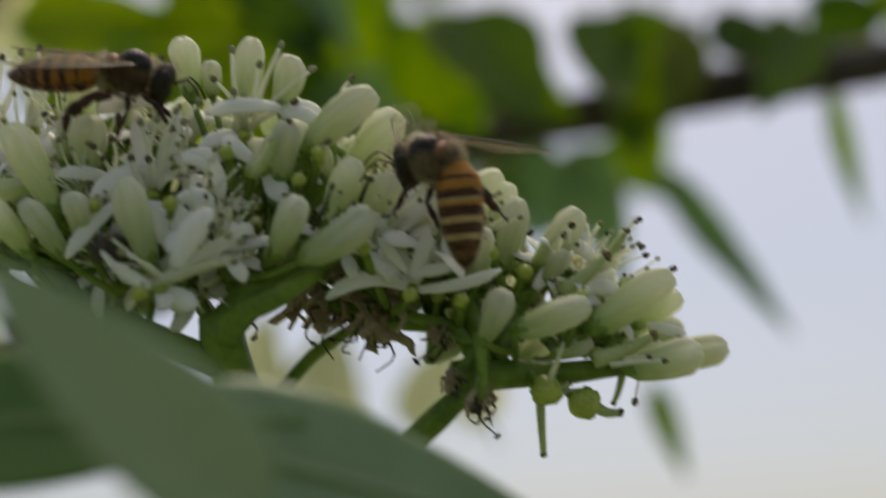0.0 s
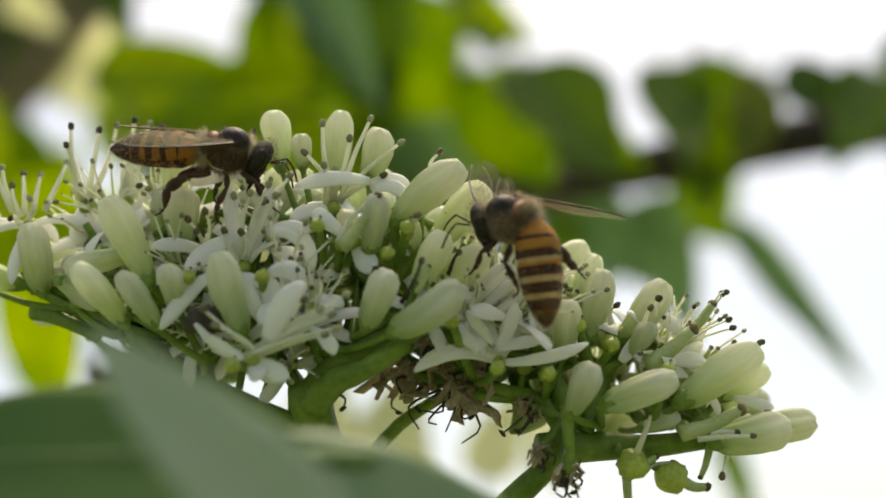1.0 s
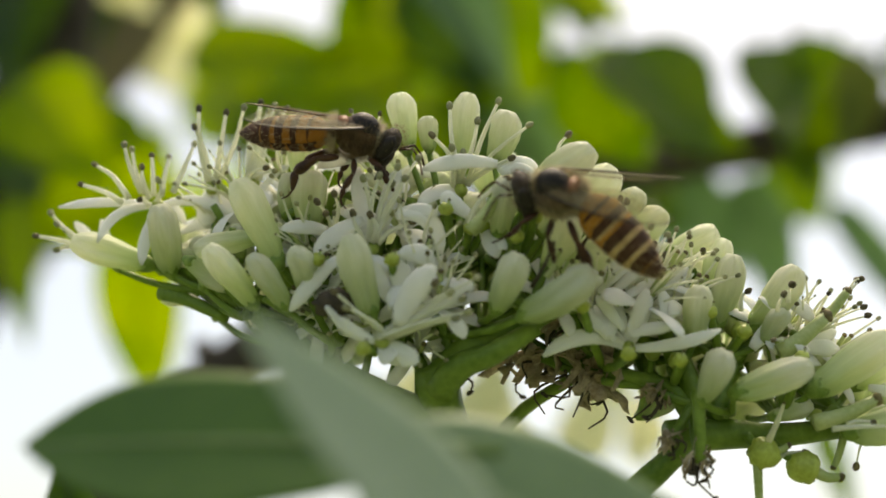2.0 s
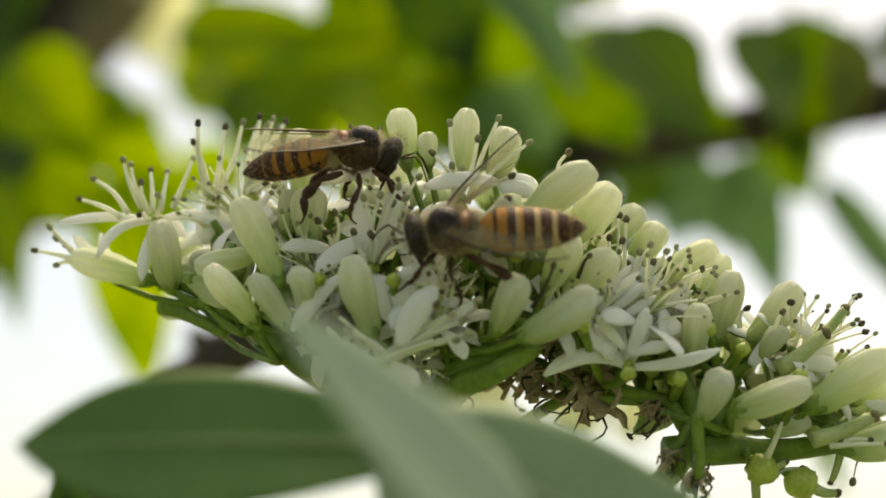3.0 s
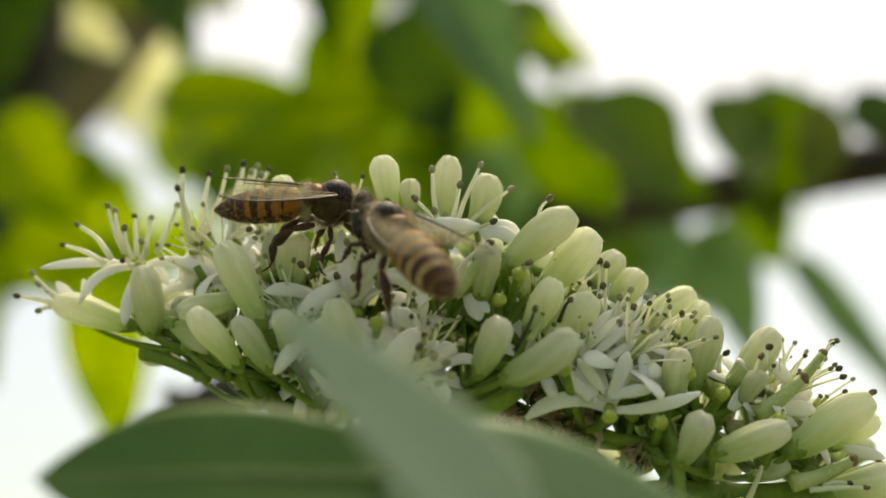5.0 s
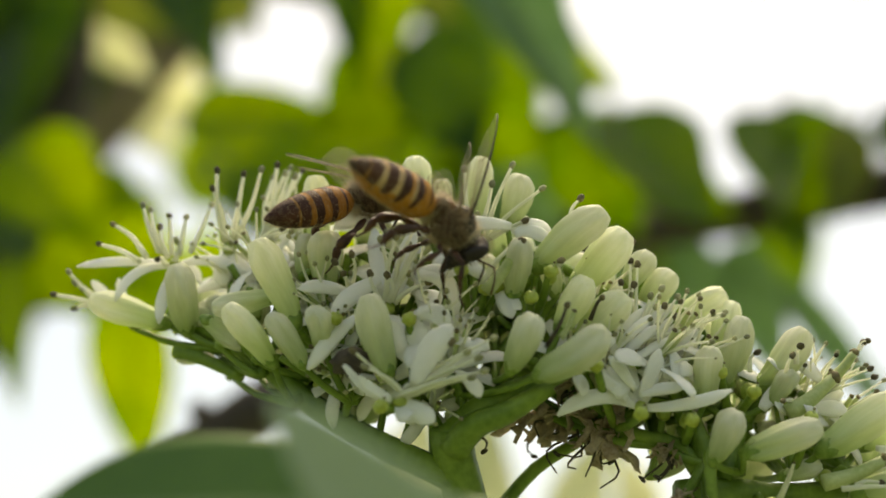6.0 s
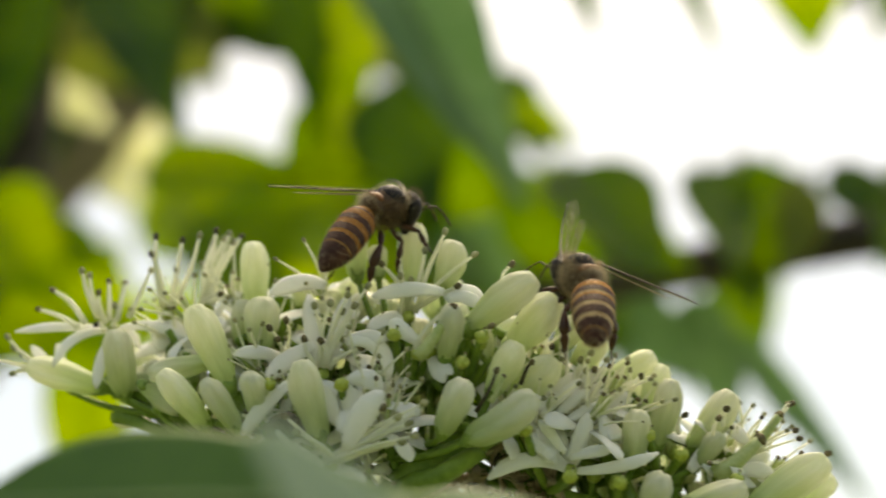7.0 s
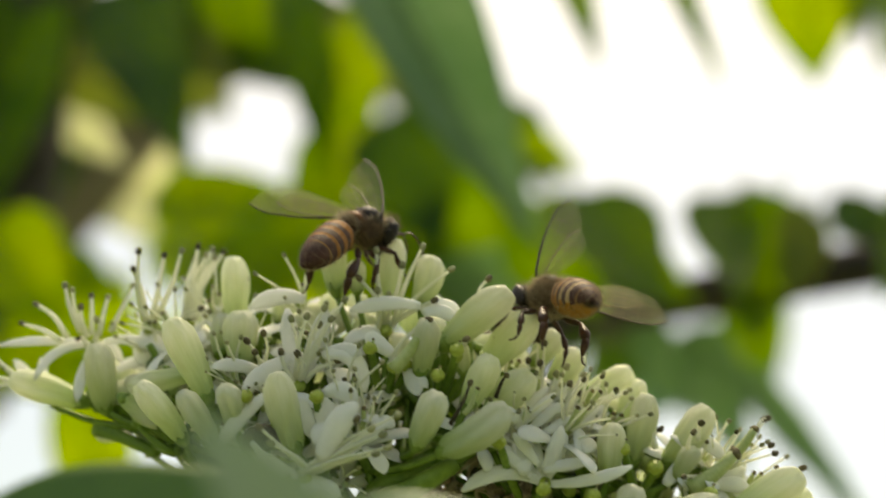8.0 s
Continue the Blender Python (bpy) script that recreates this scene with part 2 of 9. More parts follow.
def lump(bm, centre, size, turn=None, seg=10, rings=7, mat=0, rough=0.0, seed=0):
    """An egg of three half-axes, pushed about by noise."""
    turn = turn or Matrix.Identity(3)
    centre = Vector(centre)
    grid = []
    for i in range(rings + 1):
        th = math.pi * i / rings
        row = []
        for k in range(seg if 0 < i < rings else 1):
            ph = 2 * math.pi * k / seg
            v = Vector((math.cos(th), math.sin(th) * math.cos(ph), math.sin(th) * math.sin(ph)))
            g = 1 + rough * noise.noise(v * 2.3 + Vector((seed, 0, seed)))
            row.append(bm.verts.new(centre + turn @ Vector((v.x * size[0] * g, v.y * size[1] * g, v.z * size[2] * g))))
        grid.append(row)
    for a, b in zip(grid, grid[1:]):
        for k in range(seg):
            q = [a[k % len(a)], a[(k + 1) % len(a)], b[(k + 1) % len(b)], b[k % len(b)]]
            q = [v for j, v in enumerate(q) if v not in q[:j]]
            bm.faces.new(q).material_index = mat


def along(a, b, hint=None):
    """A turn whose z runs from a to b."""
    z = (Vector(b) - Vector(a)).normalized()
    y = (hint or V(0, -1, 0.2))
    y = (y - y.dot(z) * z).normalized()
    x = y.cross(z)
    return Matrix((x, y, z)).transposed()


# ---- leaves ----
def leaf_form(length, width, fold, bend, sway, seed, thick, teeth=0.0, wave=0.02, nl=22, nw=12, shape=0.62, point=0.9):
    """A blade along +z with its face to +y, lifted along both sides of the midrib and bent along its length."""
    bm = bmesh.new()
    top = []
    for i in range(nl + 1):
        s = i / nl
        half = 0.5 * width * max(0.02, math.sin(math.pi * s ** shape) ** (0.7 if s ** shape < 0.5 else point)) * (1 - 0.15 * s)
        half *= 1 + teeth * math.sin(s * 60)
        row = []
        for k in range(nw + 1):
            c = 2 * k / nw - 1
            x = c * half
            y = abs(c) ** 1.3 * half * fold + bend * length * (s - 0.3) ** 2
            y += wave * length * noise.noise(Vector((x / width * 2 + seed, s * 4, seed)))
            y -= 0.004 * length * (abs(math.sin((s * 7 - abs(c) * 1.2) * math.pi)) ** 6) * (1 - abs(c)) * 0.5
            row.append(bm.verts.new((x + sway * length * s * s, y, s * length)))
        top.append(row)
    for a, b in zip(top, top[1:]):
        for k in range(nw):
            bm.faces.new((a[k], a[k + 1], b[k + 1], b[k]))
    bmesh.ops.recalc_face_normals(bm, faces=bm.faces)
    bmesh.ops.solidify(bm, geom=bm.faces[:], thickness=thick)
    rib = [Vector((sway * length * s * s, bend * length * (s - 0.3) ** 2 + wave * length * noise.noise(Vector((seed, s * 4, seed))), s * length)) for s in (j / 12 for j in range(13))]
    return bm, rib


def leaf(name, base, tip, width, face, mats, label, group, fold=0.2, bend=0.0, sway=0.0, seed=0, wave=0.02, rib=0.35, thick=0.25, petiole=0.0, shape=0.62, point=0.9):
    a, b = P(*base), P(*tip)
    length = (b - a).length
    m = Matrix.Translation(a) @ along(a, b, V(*face)).to_4x4()
    bm, line = leaf_form(length, width * 0.001, fold, bend, sway, seed, thick * 0.001, wave=wave, shape=shape, point=point)
    ob = thing(name, m, label, "leaf", group)
    part("blade", bm, mats[0], ob, m=m)
    bm = bmesh.new()
    if petiole:
        line = [Vector((0, petiole * 0.0004, -petiole * 0.001)), *line]
    tube(bm, line, (rib * 0.0013, rib * 0.0003), 6)
    part("midrib", bm, mats[1], ob, m=m)
    return ob


# ---- the setting ----
def ground_sheet():
    bm = bmesh.new()
    n = 40
    g = [[bm.verts.new(((i / n - 0.5) * 8000 * abs(i / n - 0.5) * 2, (k / n - 0.5) * 8000 * abs(k / n - 0.5) * 2, -1.5 + 0.03 * noise.noise(Vector((i, k, 0))))) for k in range(n + 1)] for i in range(n + 1)]
    for i in range(n):
        for k in range(n):
            bm.faces.new((g[i][k], g[i + 1][k], g[i + 1][k + 1], g[i][k + 1]))
    ob = new("ground", mesh_of("ground", bm, GROUND_TONE))
    tagged(ob, "unseen ground far below the shrub, toned to bounce fill light", "ground", kind="structure")


ground_sheet()


def limb(name, label, category, line, radii, mats, n=16, knots=0.12, group=""):
    """A woody limb through the given places, with an uneven skin."""
    pts = curve([P(*p) for p in line], n)
    rr = [(radii[0] + (radii[1] - radii[0]) * i / (n - 1)) * 0.001 for i in range(n)]
    bm = bmesh.new()
    rings = tube(bm, pts, rr, 12)
    for i, ring in enumerate(rings):
        for v in ring:
            v.co = pts[i] + (v.co - pts[i]) * (1 + knots * noise.noise(v.co * 90))
    ob = thing(name, Matrix.Translation(pts[0]), label, category, group)
    part("wood", bm, mats, ob)
    rng = random.Random(n + int(radii[0] * 10))
    for k in range(2, n - 2, 3):
        out = (pts[k + 1] - pts[k]).orthogonal().normalized()
        out.rotate(Matrix.Rotation(rng.uniform(0, 6.28), 3, (pts[k + 1] - pts[k]).normalized()))
        bm = bmesh.new()
        tube(bm, [pts[k], pts[k] + out * rr[k] * 1.25, pts[k] + out * rr[k] * 1.6], (rr[k] * 0.55, rr[k] * 0.42, rr[k] * 0.2), 8)
        part("knot", bm, mats, ob)
    return ob


limb("branch", "dark brown woody branch behind the flower cluster", "branch", ((39.26, 290.00, 16.97), (54.23, 260.00, 19.74), (61.50, 235.00, 20.07), (79.10, 222.00, 22.35), (106.61, 220.00, 27.38), (152.14, 220.00, 33.85), (246.67, 220.00, 48.24)), (5.2, 6.0), BARK)
limb("tree_trunk", "grey-brown trunk leaning far behind the leaves", "tree trunk", ((-1400, 1000, -1980), (-548.91, 800.00, -337.42), (-287.87, 700.00, 10.56), (-235.26, 680.00, 86.90), (-174.47, 660.00, 153.62), (-109.60, 640.00, 240.50), (-17.73, 600.00, 397.47)), (48, 22), TRUNK, 24)
limb("branch", "dark mossy limb rising beside the leaves", "branch", ((-900, 700, -1850), (-420, 460, -520), (-181, 350, -45), (-147.7, 335, 7.2), (-128, 330, 51), (-121, 330, 94.7), (-114, 330, 165), (-100, 330, 300)), (26, 8), BARK, 22)
limb("branch", "shaded twig under the flower cluster", "branch", ((-88.69, 140.00, -77.67), (-46.85, 125.00, -35.68), (-33.50, 120.00, -22.60), (-22.80, 118.00, -15.46), (-7.27, 118.00, -10.28)), (5.0, 4.0), BARK)
limb("branch", "thin twig among leaves far behind the flower cluster", "branch", ((40.47, 286.00, 17.07), (53.40, 515.50, 49.92), (57.38, 745.00, 103.49)), (2.4, 1.4), BARK, 8)
limb("branch", "thin twig among leaves far behind the flower cluster", "branch", ((40.47, 286.00, 17.07), (59.49, 431.50, 33.29), (80.56, 577.00, 58.23)), (2.4, 1.4), BARK, 8)
limb("branch", "thin twig among leaves far behind the flower cluster", "branch", ((40.47, 286.00, 17.07), (81.70, 476.50, 30.29), (137.34, 667.00, 49.92)), (2.4, 1.4), BARK, 8)
limb("branch", "thin twig among leaves far behind the flower cluster", "branch", ((40.47, 286.00, 17.07), (99.35, 542.50, 27.38), (184.28, 799.00, 39.82)), (2.4, 1.4), BARK, 8)
limb("branch", "thin twig among leaves far behind the flower cluster", "branch", ((40.47, 286.00, 17.07), (87.30, 392.50, 26.17), (150.28, 499.00, 40.29)), (2.4, 1.4), BARK, 8)
leaf("leaf", (-125.05, 300.00, 123.80), (-135.60, 318.67, 76.01), 31.2, (0.12, -1, 0.21), (LEAF_DARK, LEAF_RIB), "shrub leaf with shade put into its dark green colour", "leaves behind the flower cluster", 0.21, -0.04, -0.05, 8, petiole=6)
leaf("leaf", (-138.13, 320.00, 92.45), (-120.49, 295.52, 41.26), 30.6, (-0.3, -1, 0.02), (LEAF_DARK, LEAF_RIB), "shrub leaf with shade put into its dark green colour", "leaves behind the flower cluster", 0.24, -0.07, -0.05, 9, petiole=6)
leaf("leaf", (-94.70, 270.00, 108.91), (-118.18, 283.57, 38.24), 15.3, (0.16, -1, 0.47), (LEAF_DARK, LEAF_RIB), "shrub leaf with shade put into its dark green colour", "leaves behind the flower cluster", 0.07, 0.09, -0.05, 10, petiole=6)
leaf("leaf", (-74.52, 250.00, 105.46), (-57.19, 234.01, 57.55), 25.2, (0.15, -1, 0.2), (LEAF_DARK, LEAF_RIB), "shrub leaf with shade put into its dark green colour", "leaves behind the flower cluster", 0.27, 0.01, 0.04, 11, petiole=6)
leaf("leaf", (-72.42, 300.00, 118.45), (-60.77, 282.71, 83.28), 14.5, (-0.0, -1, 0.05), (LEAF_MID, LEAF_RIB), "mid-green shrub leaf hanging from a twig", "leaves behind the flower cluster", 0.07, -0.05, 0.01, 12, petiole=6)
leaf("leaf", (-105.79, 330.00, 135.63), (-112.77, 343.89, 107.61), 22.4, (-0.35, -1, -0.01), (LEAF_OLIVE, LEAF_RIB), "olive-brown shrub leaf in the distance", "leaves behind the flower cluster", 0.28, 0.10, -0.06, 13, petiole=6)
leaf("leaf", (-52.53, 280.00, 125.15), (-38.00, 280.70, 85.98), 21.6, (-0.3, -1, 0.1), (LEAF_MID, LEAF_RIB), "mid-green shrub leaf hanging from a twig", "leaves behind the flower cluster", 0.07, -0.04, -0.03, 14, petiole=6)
leaf("leaf", (-62.28, 300.00, 123.62), (-59.70, 317.44, 98.73), 12.5, (0.39, -1, 0.37), (LEAF_DARK, LEAF_RIB), "shrub leaf with shade put into its dark green colour", "leaves behind the flower cluster", 0.17, -0.02, -0.10, 15, petiole=6)
leaf("leaf", (-111.19, 262.00, 41.84), (-83.20, 248.16, 13.81), 31.8, (0.11, -1, 0.29), (LEAF_BACK, LEAF_RIB), "shrub leaf with sky light put into its yellow-green colour", "leaves behind the flower cluster", 0.29, -0.04, 0.01, 16, petiole=6)
leaf("leaf", (-133.33, 290.00, 40.67), (-106.99, 279.73, 9.23), 30.3, (0.22, -1, 0.26), (LEAF_DARK, LEAF_RIB), "shrub leaf with shade put into its dark green colour", "leaves behind the flower cluster", 0.16, 0.04, -0.01, 17, petiole=6)
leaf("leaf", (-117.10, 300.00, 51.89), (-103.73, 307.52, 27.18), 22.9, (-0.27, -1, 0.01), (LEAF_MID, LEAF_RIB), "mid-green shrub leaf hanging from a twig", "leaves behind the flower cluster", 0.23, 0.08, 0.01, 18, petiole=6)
leaf("leaf", (-66.09, 262.00, 50.01), (-19.45, 241.88, 44.25), 20.6, (-0.29, -1, 0.45), (LEAF_BACK, LEAF_RIB), "shrub leaf with sky light put into its yellow-green colour", "leaves behind the flower cluster", 0.28, 0.06, 0.04, 19, petiole=6)
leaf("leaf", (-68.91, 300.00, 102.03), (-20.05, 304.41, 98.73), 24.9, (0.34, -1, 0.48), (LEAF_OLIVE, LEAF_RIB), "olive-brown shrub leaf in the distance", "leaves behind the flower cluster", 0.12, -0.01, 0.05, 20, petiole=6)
leaf("leaf", (-17.74, 262.00, 36.87), (0.32, 239.44, 7.34), 28.0, (0.23, -1, 0.24), (LEAF_BACK, LEAF_RIB), "shrub leaf with sky light put into its yellow-green colour", "leaves behind the flower cluster", 0.25, -0.04, -0.00, 21, petiole=6)
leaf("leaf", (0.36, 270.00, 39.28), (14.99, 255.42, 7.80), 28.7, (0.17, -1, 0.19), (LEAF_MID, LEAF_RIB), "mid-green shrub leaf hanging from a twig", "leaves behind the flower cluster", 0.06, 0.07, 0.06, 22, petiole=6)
leaf("leaf", (14.55, 280.00, 27.66), (34.97, 280.86, 0.63), 29.5, (0.04, -1, 0.07), (LEAF_DARK, LEAF_RIB), "shrub leaf with shade put into its dark green colour", "leaves behind the flower cluster", 0.26, -0.02, -0.10, 23, petiole=6)
leaf("leaf", (-35.61, 290.00, 32.04), (-20.63, 313.00, 3.01), 28.3, (0.02, -1, 0.24), (LEAF_BACK, LEAF_RIB), "shrub leaf with sky light put into its yellow-green colour", "leaves behind the flower cluster", 0.09, -0.09, 0.04, 24, petiole=6)
leaf("leaf", (28.49, 275.00, 30.31), (50.97, 293.51, 5.61), 25.2, (0.1, -1, 0.31), (LEAF_DARK, LEAF_RIB), "shrub leaf with shade put into its dark green colour", "leaves behind the flower cluster", 0.23, -0.04, 0.02, 25, petiole=6)
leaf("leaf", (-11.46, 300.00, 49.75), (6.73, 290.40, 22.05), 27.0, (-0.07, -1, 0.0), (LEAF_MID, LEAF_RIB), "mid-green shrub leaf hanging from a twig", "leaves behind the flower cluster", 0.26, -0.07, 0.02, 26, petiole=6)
leaf("leaf", (-104.73, 262.00, 14.63), (-78.20, 258.29, -3.47), 20.6, (-0.35, -1, 0.04), (LEAF_BACK, LEAF_RIB), "shrub leaf with sky light put into its yellow-green colour", "leaves behind the flower cluster", 0.12, 0.06, -0.06, 27, petiole=6)
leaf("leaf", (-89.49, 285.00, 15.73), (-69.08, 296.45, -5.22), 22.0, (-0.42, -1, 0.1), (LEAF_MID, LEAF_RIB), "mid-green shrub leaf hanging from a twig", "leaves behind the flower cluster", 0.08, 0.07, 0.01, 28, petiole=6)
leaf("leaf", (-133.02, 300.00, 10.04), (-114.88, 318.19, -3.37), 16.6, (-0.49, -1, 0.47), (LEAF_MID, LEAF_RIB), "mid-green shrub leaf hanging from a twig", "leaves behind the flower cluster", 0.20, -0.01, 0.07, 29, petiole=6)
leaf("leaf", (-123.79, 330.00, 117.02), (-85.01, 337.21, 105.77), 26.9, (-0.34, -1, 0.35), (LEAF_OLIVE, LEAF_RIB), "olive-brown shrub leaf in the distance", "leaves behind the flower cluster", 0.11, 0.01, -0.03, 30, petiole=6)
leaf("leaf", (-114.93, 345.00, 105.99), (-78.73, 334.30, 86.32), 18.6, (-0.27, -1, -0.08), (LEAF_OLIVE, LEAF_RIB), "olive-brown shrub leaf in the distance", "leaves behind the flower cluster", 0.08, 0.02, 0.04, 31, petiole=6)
leaf("leaf", (-62.18, 310.00, 121.61), (-6.78, 327.94, 116.04), 29.9, (0.11, -1, 0.19), (LEAF_DARK, LEAF_RIB), "shrub leaf with shade put into its dark green colour", "leaves behind the flower cluster", 0.10, 0.04, 0.05, 32, petiole=6)
# this cream leaf stands in for a bright hazy patch of sky
leaf("leaf", (-128.74, 360.00, 105.91), (-94.37, 347.43, 73.88), 21.7, (-0.38, -1, 0.3), (LEAF_CREAM, LEAF_RIB), "leaf with sky brightness put into its pale colour", "leaves behind the flower cluster", 0.20, -0.02, 0.04, 33, petiole=6)
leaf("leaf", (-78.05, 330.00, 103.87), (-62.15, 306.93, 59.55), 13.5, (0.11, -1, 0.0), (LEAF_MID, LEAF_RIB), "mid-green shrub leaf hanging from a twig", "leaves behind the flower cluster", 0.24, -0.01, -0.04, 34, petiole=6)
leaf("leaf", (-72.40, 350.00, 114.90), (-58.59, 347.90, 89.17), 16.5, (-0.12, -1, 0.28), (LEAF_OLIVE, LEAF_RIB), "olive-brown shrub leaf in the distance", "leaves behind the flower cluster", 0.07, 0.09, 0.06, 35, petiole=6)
leaf("leaf", (-51.52, 285.00, 100.30), (-12.91, 296.43, 89.78), 18.0, (0.35, -1, -0.06), (LEAF_DARK, LEAF_RIB), "shrub leaf with shade put into its dark green colour", "leaves behind the flower cluster", 0.16, 0.08, -0.07, 36, petiole=6)
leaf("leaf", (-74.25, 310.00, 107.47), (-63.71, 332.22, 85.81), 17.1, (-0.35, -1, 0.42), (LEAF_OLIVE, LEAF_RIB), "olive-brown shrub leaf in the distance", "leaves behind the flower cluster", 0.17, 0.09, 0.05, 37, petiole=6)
leaf("leaf", (-7.07, 200.00, -43.72), (0.33, 194.24, -22.86), 18.3, (-0.3, -1, 0.32), (LEAF_CREAM, LEAF_RIB), "leaf with sky brightness put into its pale colour", "leaves behind the flower cluster", 0.19, -0.02, 0.05, 38, petiole=6)
leaf("leaf", (32.32, 230.00, -53.61), (39.65, 232.34, -29.86), 15.2, (-0.12, -1, 0.11), (LEAF_CREAM, LEAF_RIB), "leaf with sky brightness put into its pale colour", "leaves behind the flower cluster", 0.06, 0.09, -0.10, 39, petiole=6)
leaf("leaf", (-32.58, 245.00, 42.88), (0.49, 240.38, 45.66), 16.9, (-0.05, -1, 0.08), (LEAF_BACK, LEAF_RIB), "shrub leaf with sky light put into its yellow-green colour", "leaves behind the flower cluster", 0.27, -0.05, -0.06, 40, petiole=6)
leaf("leaf", (-65.01, 290.00, 45.29), (-43.78, 277.55, 24.57), 24.3, (0.44, -1, 0.25), (LEAF_BACK, LEAF_RIB), "shrub leaf with sky light put into its yellow-green colour", "leaves behind the flower cluster", 0.28, -0.09, 0.03, 41, petiole=6)
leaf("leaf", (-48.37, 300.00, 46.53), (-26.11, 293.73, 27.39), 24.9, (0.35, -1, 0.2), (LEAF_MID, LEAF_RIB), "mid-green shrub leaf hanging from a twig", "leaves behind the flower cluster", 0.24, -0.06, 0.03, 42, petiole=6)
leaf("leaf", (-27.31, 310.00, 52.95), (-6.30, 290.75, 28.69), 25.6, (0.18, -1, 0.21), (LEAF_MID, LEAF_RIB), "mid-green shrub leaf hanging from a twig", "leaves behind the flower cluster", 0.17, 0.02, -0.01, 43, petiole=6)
leaf("leaf", (-88.92, 270.00, 22.66), (-73.80, 286.74, 9.30), 21.0, (-0.39, -1, 0.03), (LEAF_BACK, LEAF_RIB), "shrub leaf with sky light put into its yellow-green colour", "leaves behind the flower cluster", 0.09, -0.05, 0.07, 44, petiole=6)
leaf("leaf", (-113.45, 290.00, 17.72), (-98.38, 314.45, 3.44), 18.2, (-0.34, -1, 0.32), (LEAF_BACK, LEAF_RIB), "shrub leaf with sky light put into its yellow-green colour", "leaves behind the flower cluster", 0.16, -0.05, -0.02, 45, petiole=6)
leaf("leaf", (-27.02, 255.00, 103.91), (-18.13, 269.19, 53.26), 15.6, (0.2, -1, 0.07), (LEAF_DARK, LEAF_RIB), "shrub leaf with shade put into its dark green colour", "leaves behind the flower cluster", 0.19, -0.05, 0.04, 46, petiole=6)
leaf("leaf", (-10.23, 268.00, 104.84), (-12.62, 248.67, 46.98), 19.0, (-0.39, -1, 0.35), (LEAF_BACK, LEAF_RIB), "shrub leaf with sky light put into its yellow-green colour", "leaves behind the flower cluster", 0.16, 0.01, -0.02, 47, petiole=6)
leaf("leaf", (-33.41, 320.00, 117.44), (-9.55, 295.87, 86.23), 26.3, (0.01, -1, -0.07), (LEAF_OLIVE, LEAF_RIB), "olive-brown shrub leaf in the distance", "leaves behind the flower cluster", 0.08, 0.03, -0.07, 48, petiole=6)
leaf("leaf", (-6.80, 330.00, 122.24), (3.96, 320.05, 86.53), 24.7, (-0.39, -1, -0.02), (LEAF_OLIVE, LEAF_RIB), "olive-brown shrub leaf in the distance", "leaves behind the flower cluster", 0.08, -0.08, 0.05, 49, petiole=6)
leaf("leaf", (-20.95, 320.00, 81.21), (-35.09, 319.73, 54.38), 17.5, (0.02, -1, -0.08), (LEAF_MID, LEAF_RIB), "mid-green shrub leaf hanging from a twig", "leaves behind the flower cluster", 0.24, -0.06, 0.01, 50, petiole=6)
leaf("leaf", (-3.10, 250.00, 70.82), (13.85, 258.79, 36.35), 34.3, (0.37, -1, 0.06), (LEAF_DARK, LEAF_RIB), "shrub leaf with shade put into its dark green colour", "leaves behind the flower cluster", 0.06, -0.07, -0.05, 51, petiole=6)
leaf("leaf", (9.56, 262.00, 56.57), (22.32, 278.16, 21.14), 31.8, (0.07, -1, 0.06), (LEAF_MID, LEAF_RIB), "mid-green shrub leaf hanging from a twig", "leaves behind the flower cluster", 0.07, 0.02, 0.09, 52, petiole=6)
leaf("leaf", (17.40, 240.00, 34.13), (29.97, 257.33, 15.21), 26.2, (-0.36, -1, 0.09), (LEAF_BLUE, LEAF_RIB), "hanging blue-green shrub leaf, sky gloss put into its colour", "leaves behind the flower cluster", 0.08, 0.01, -0.00, 53, petiole=6)
leaf("leaf", (31.16, 265.00, 66.29), (49.64, 261.01, 56.23), 17.0, (0.15, -1, 0.47), (LEAF_BACK, LEAF_RIB), "shrub leaf with sky light put into its yellow-green colour", "leaves behind the flower cluster", 0.21, -0.02, 0.04, 54, petiole=6)
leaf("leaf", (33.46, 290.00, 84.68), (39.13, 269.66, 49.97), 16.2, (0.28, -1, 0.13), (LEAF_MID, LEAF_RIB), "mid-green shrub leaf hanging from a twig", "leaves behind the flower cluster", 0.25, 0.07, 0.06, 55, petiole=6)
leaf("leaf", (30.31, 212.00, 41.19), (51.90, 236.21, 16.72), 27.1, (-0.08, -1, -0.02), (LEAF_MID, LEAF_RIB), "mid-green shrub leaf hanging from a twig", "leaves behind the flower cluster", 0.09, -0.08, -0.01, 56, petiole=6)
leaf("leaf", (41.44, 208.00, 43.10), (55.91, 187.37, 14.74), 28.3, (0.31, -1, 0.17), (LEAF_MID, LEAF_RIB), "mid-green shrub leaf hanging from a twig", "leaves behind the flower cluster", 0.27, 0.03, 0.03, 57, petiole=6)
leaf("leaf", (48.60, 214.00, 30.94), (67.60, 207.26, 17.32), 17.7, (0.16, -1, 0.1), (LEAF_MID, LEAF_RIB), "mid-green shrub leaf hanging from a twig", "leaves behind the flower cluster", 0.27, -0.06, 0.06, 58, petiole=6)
leaf("leaf", (44.89, 280.00, 40.30), (55.40, 301.20, 9.13), 29.5, (-0.35, -1, -0.01), (LEAF_DARK, LEAF_RIB), "shrub leaf with shade put into its dark green colour", "leaves behind the flower cluster", 0.09, -0.06, -0.05, 59, petiole=6)
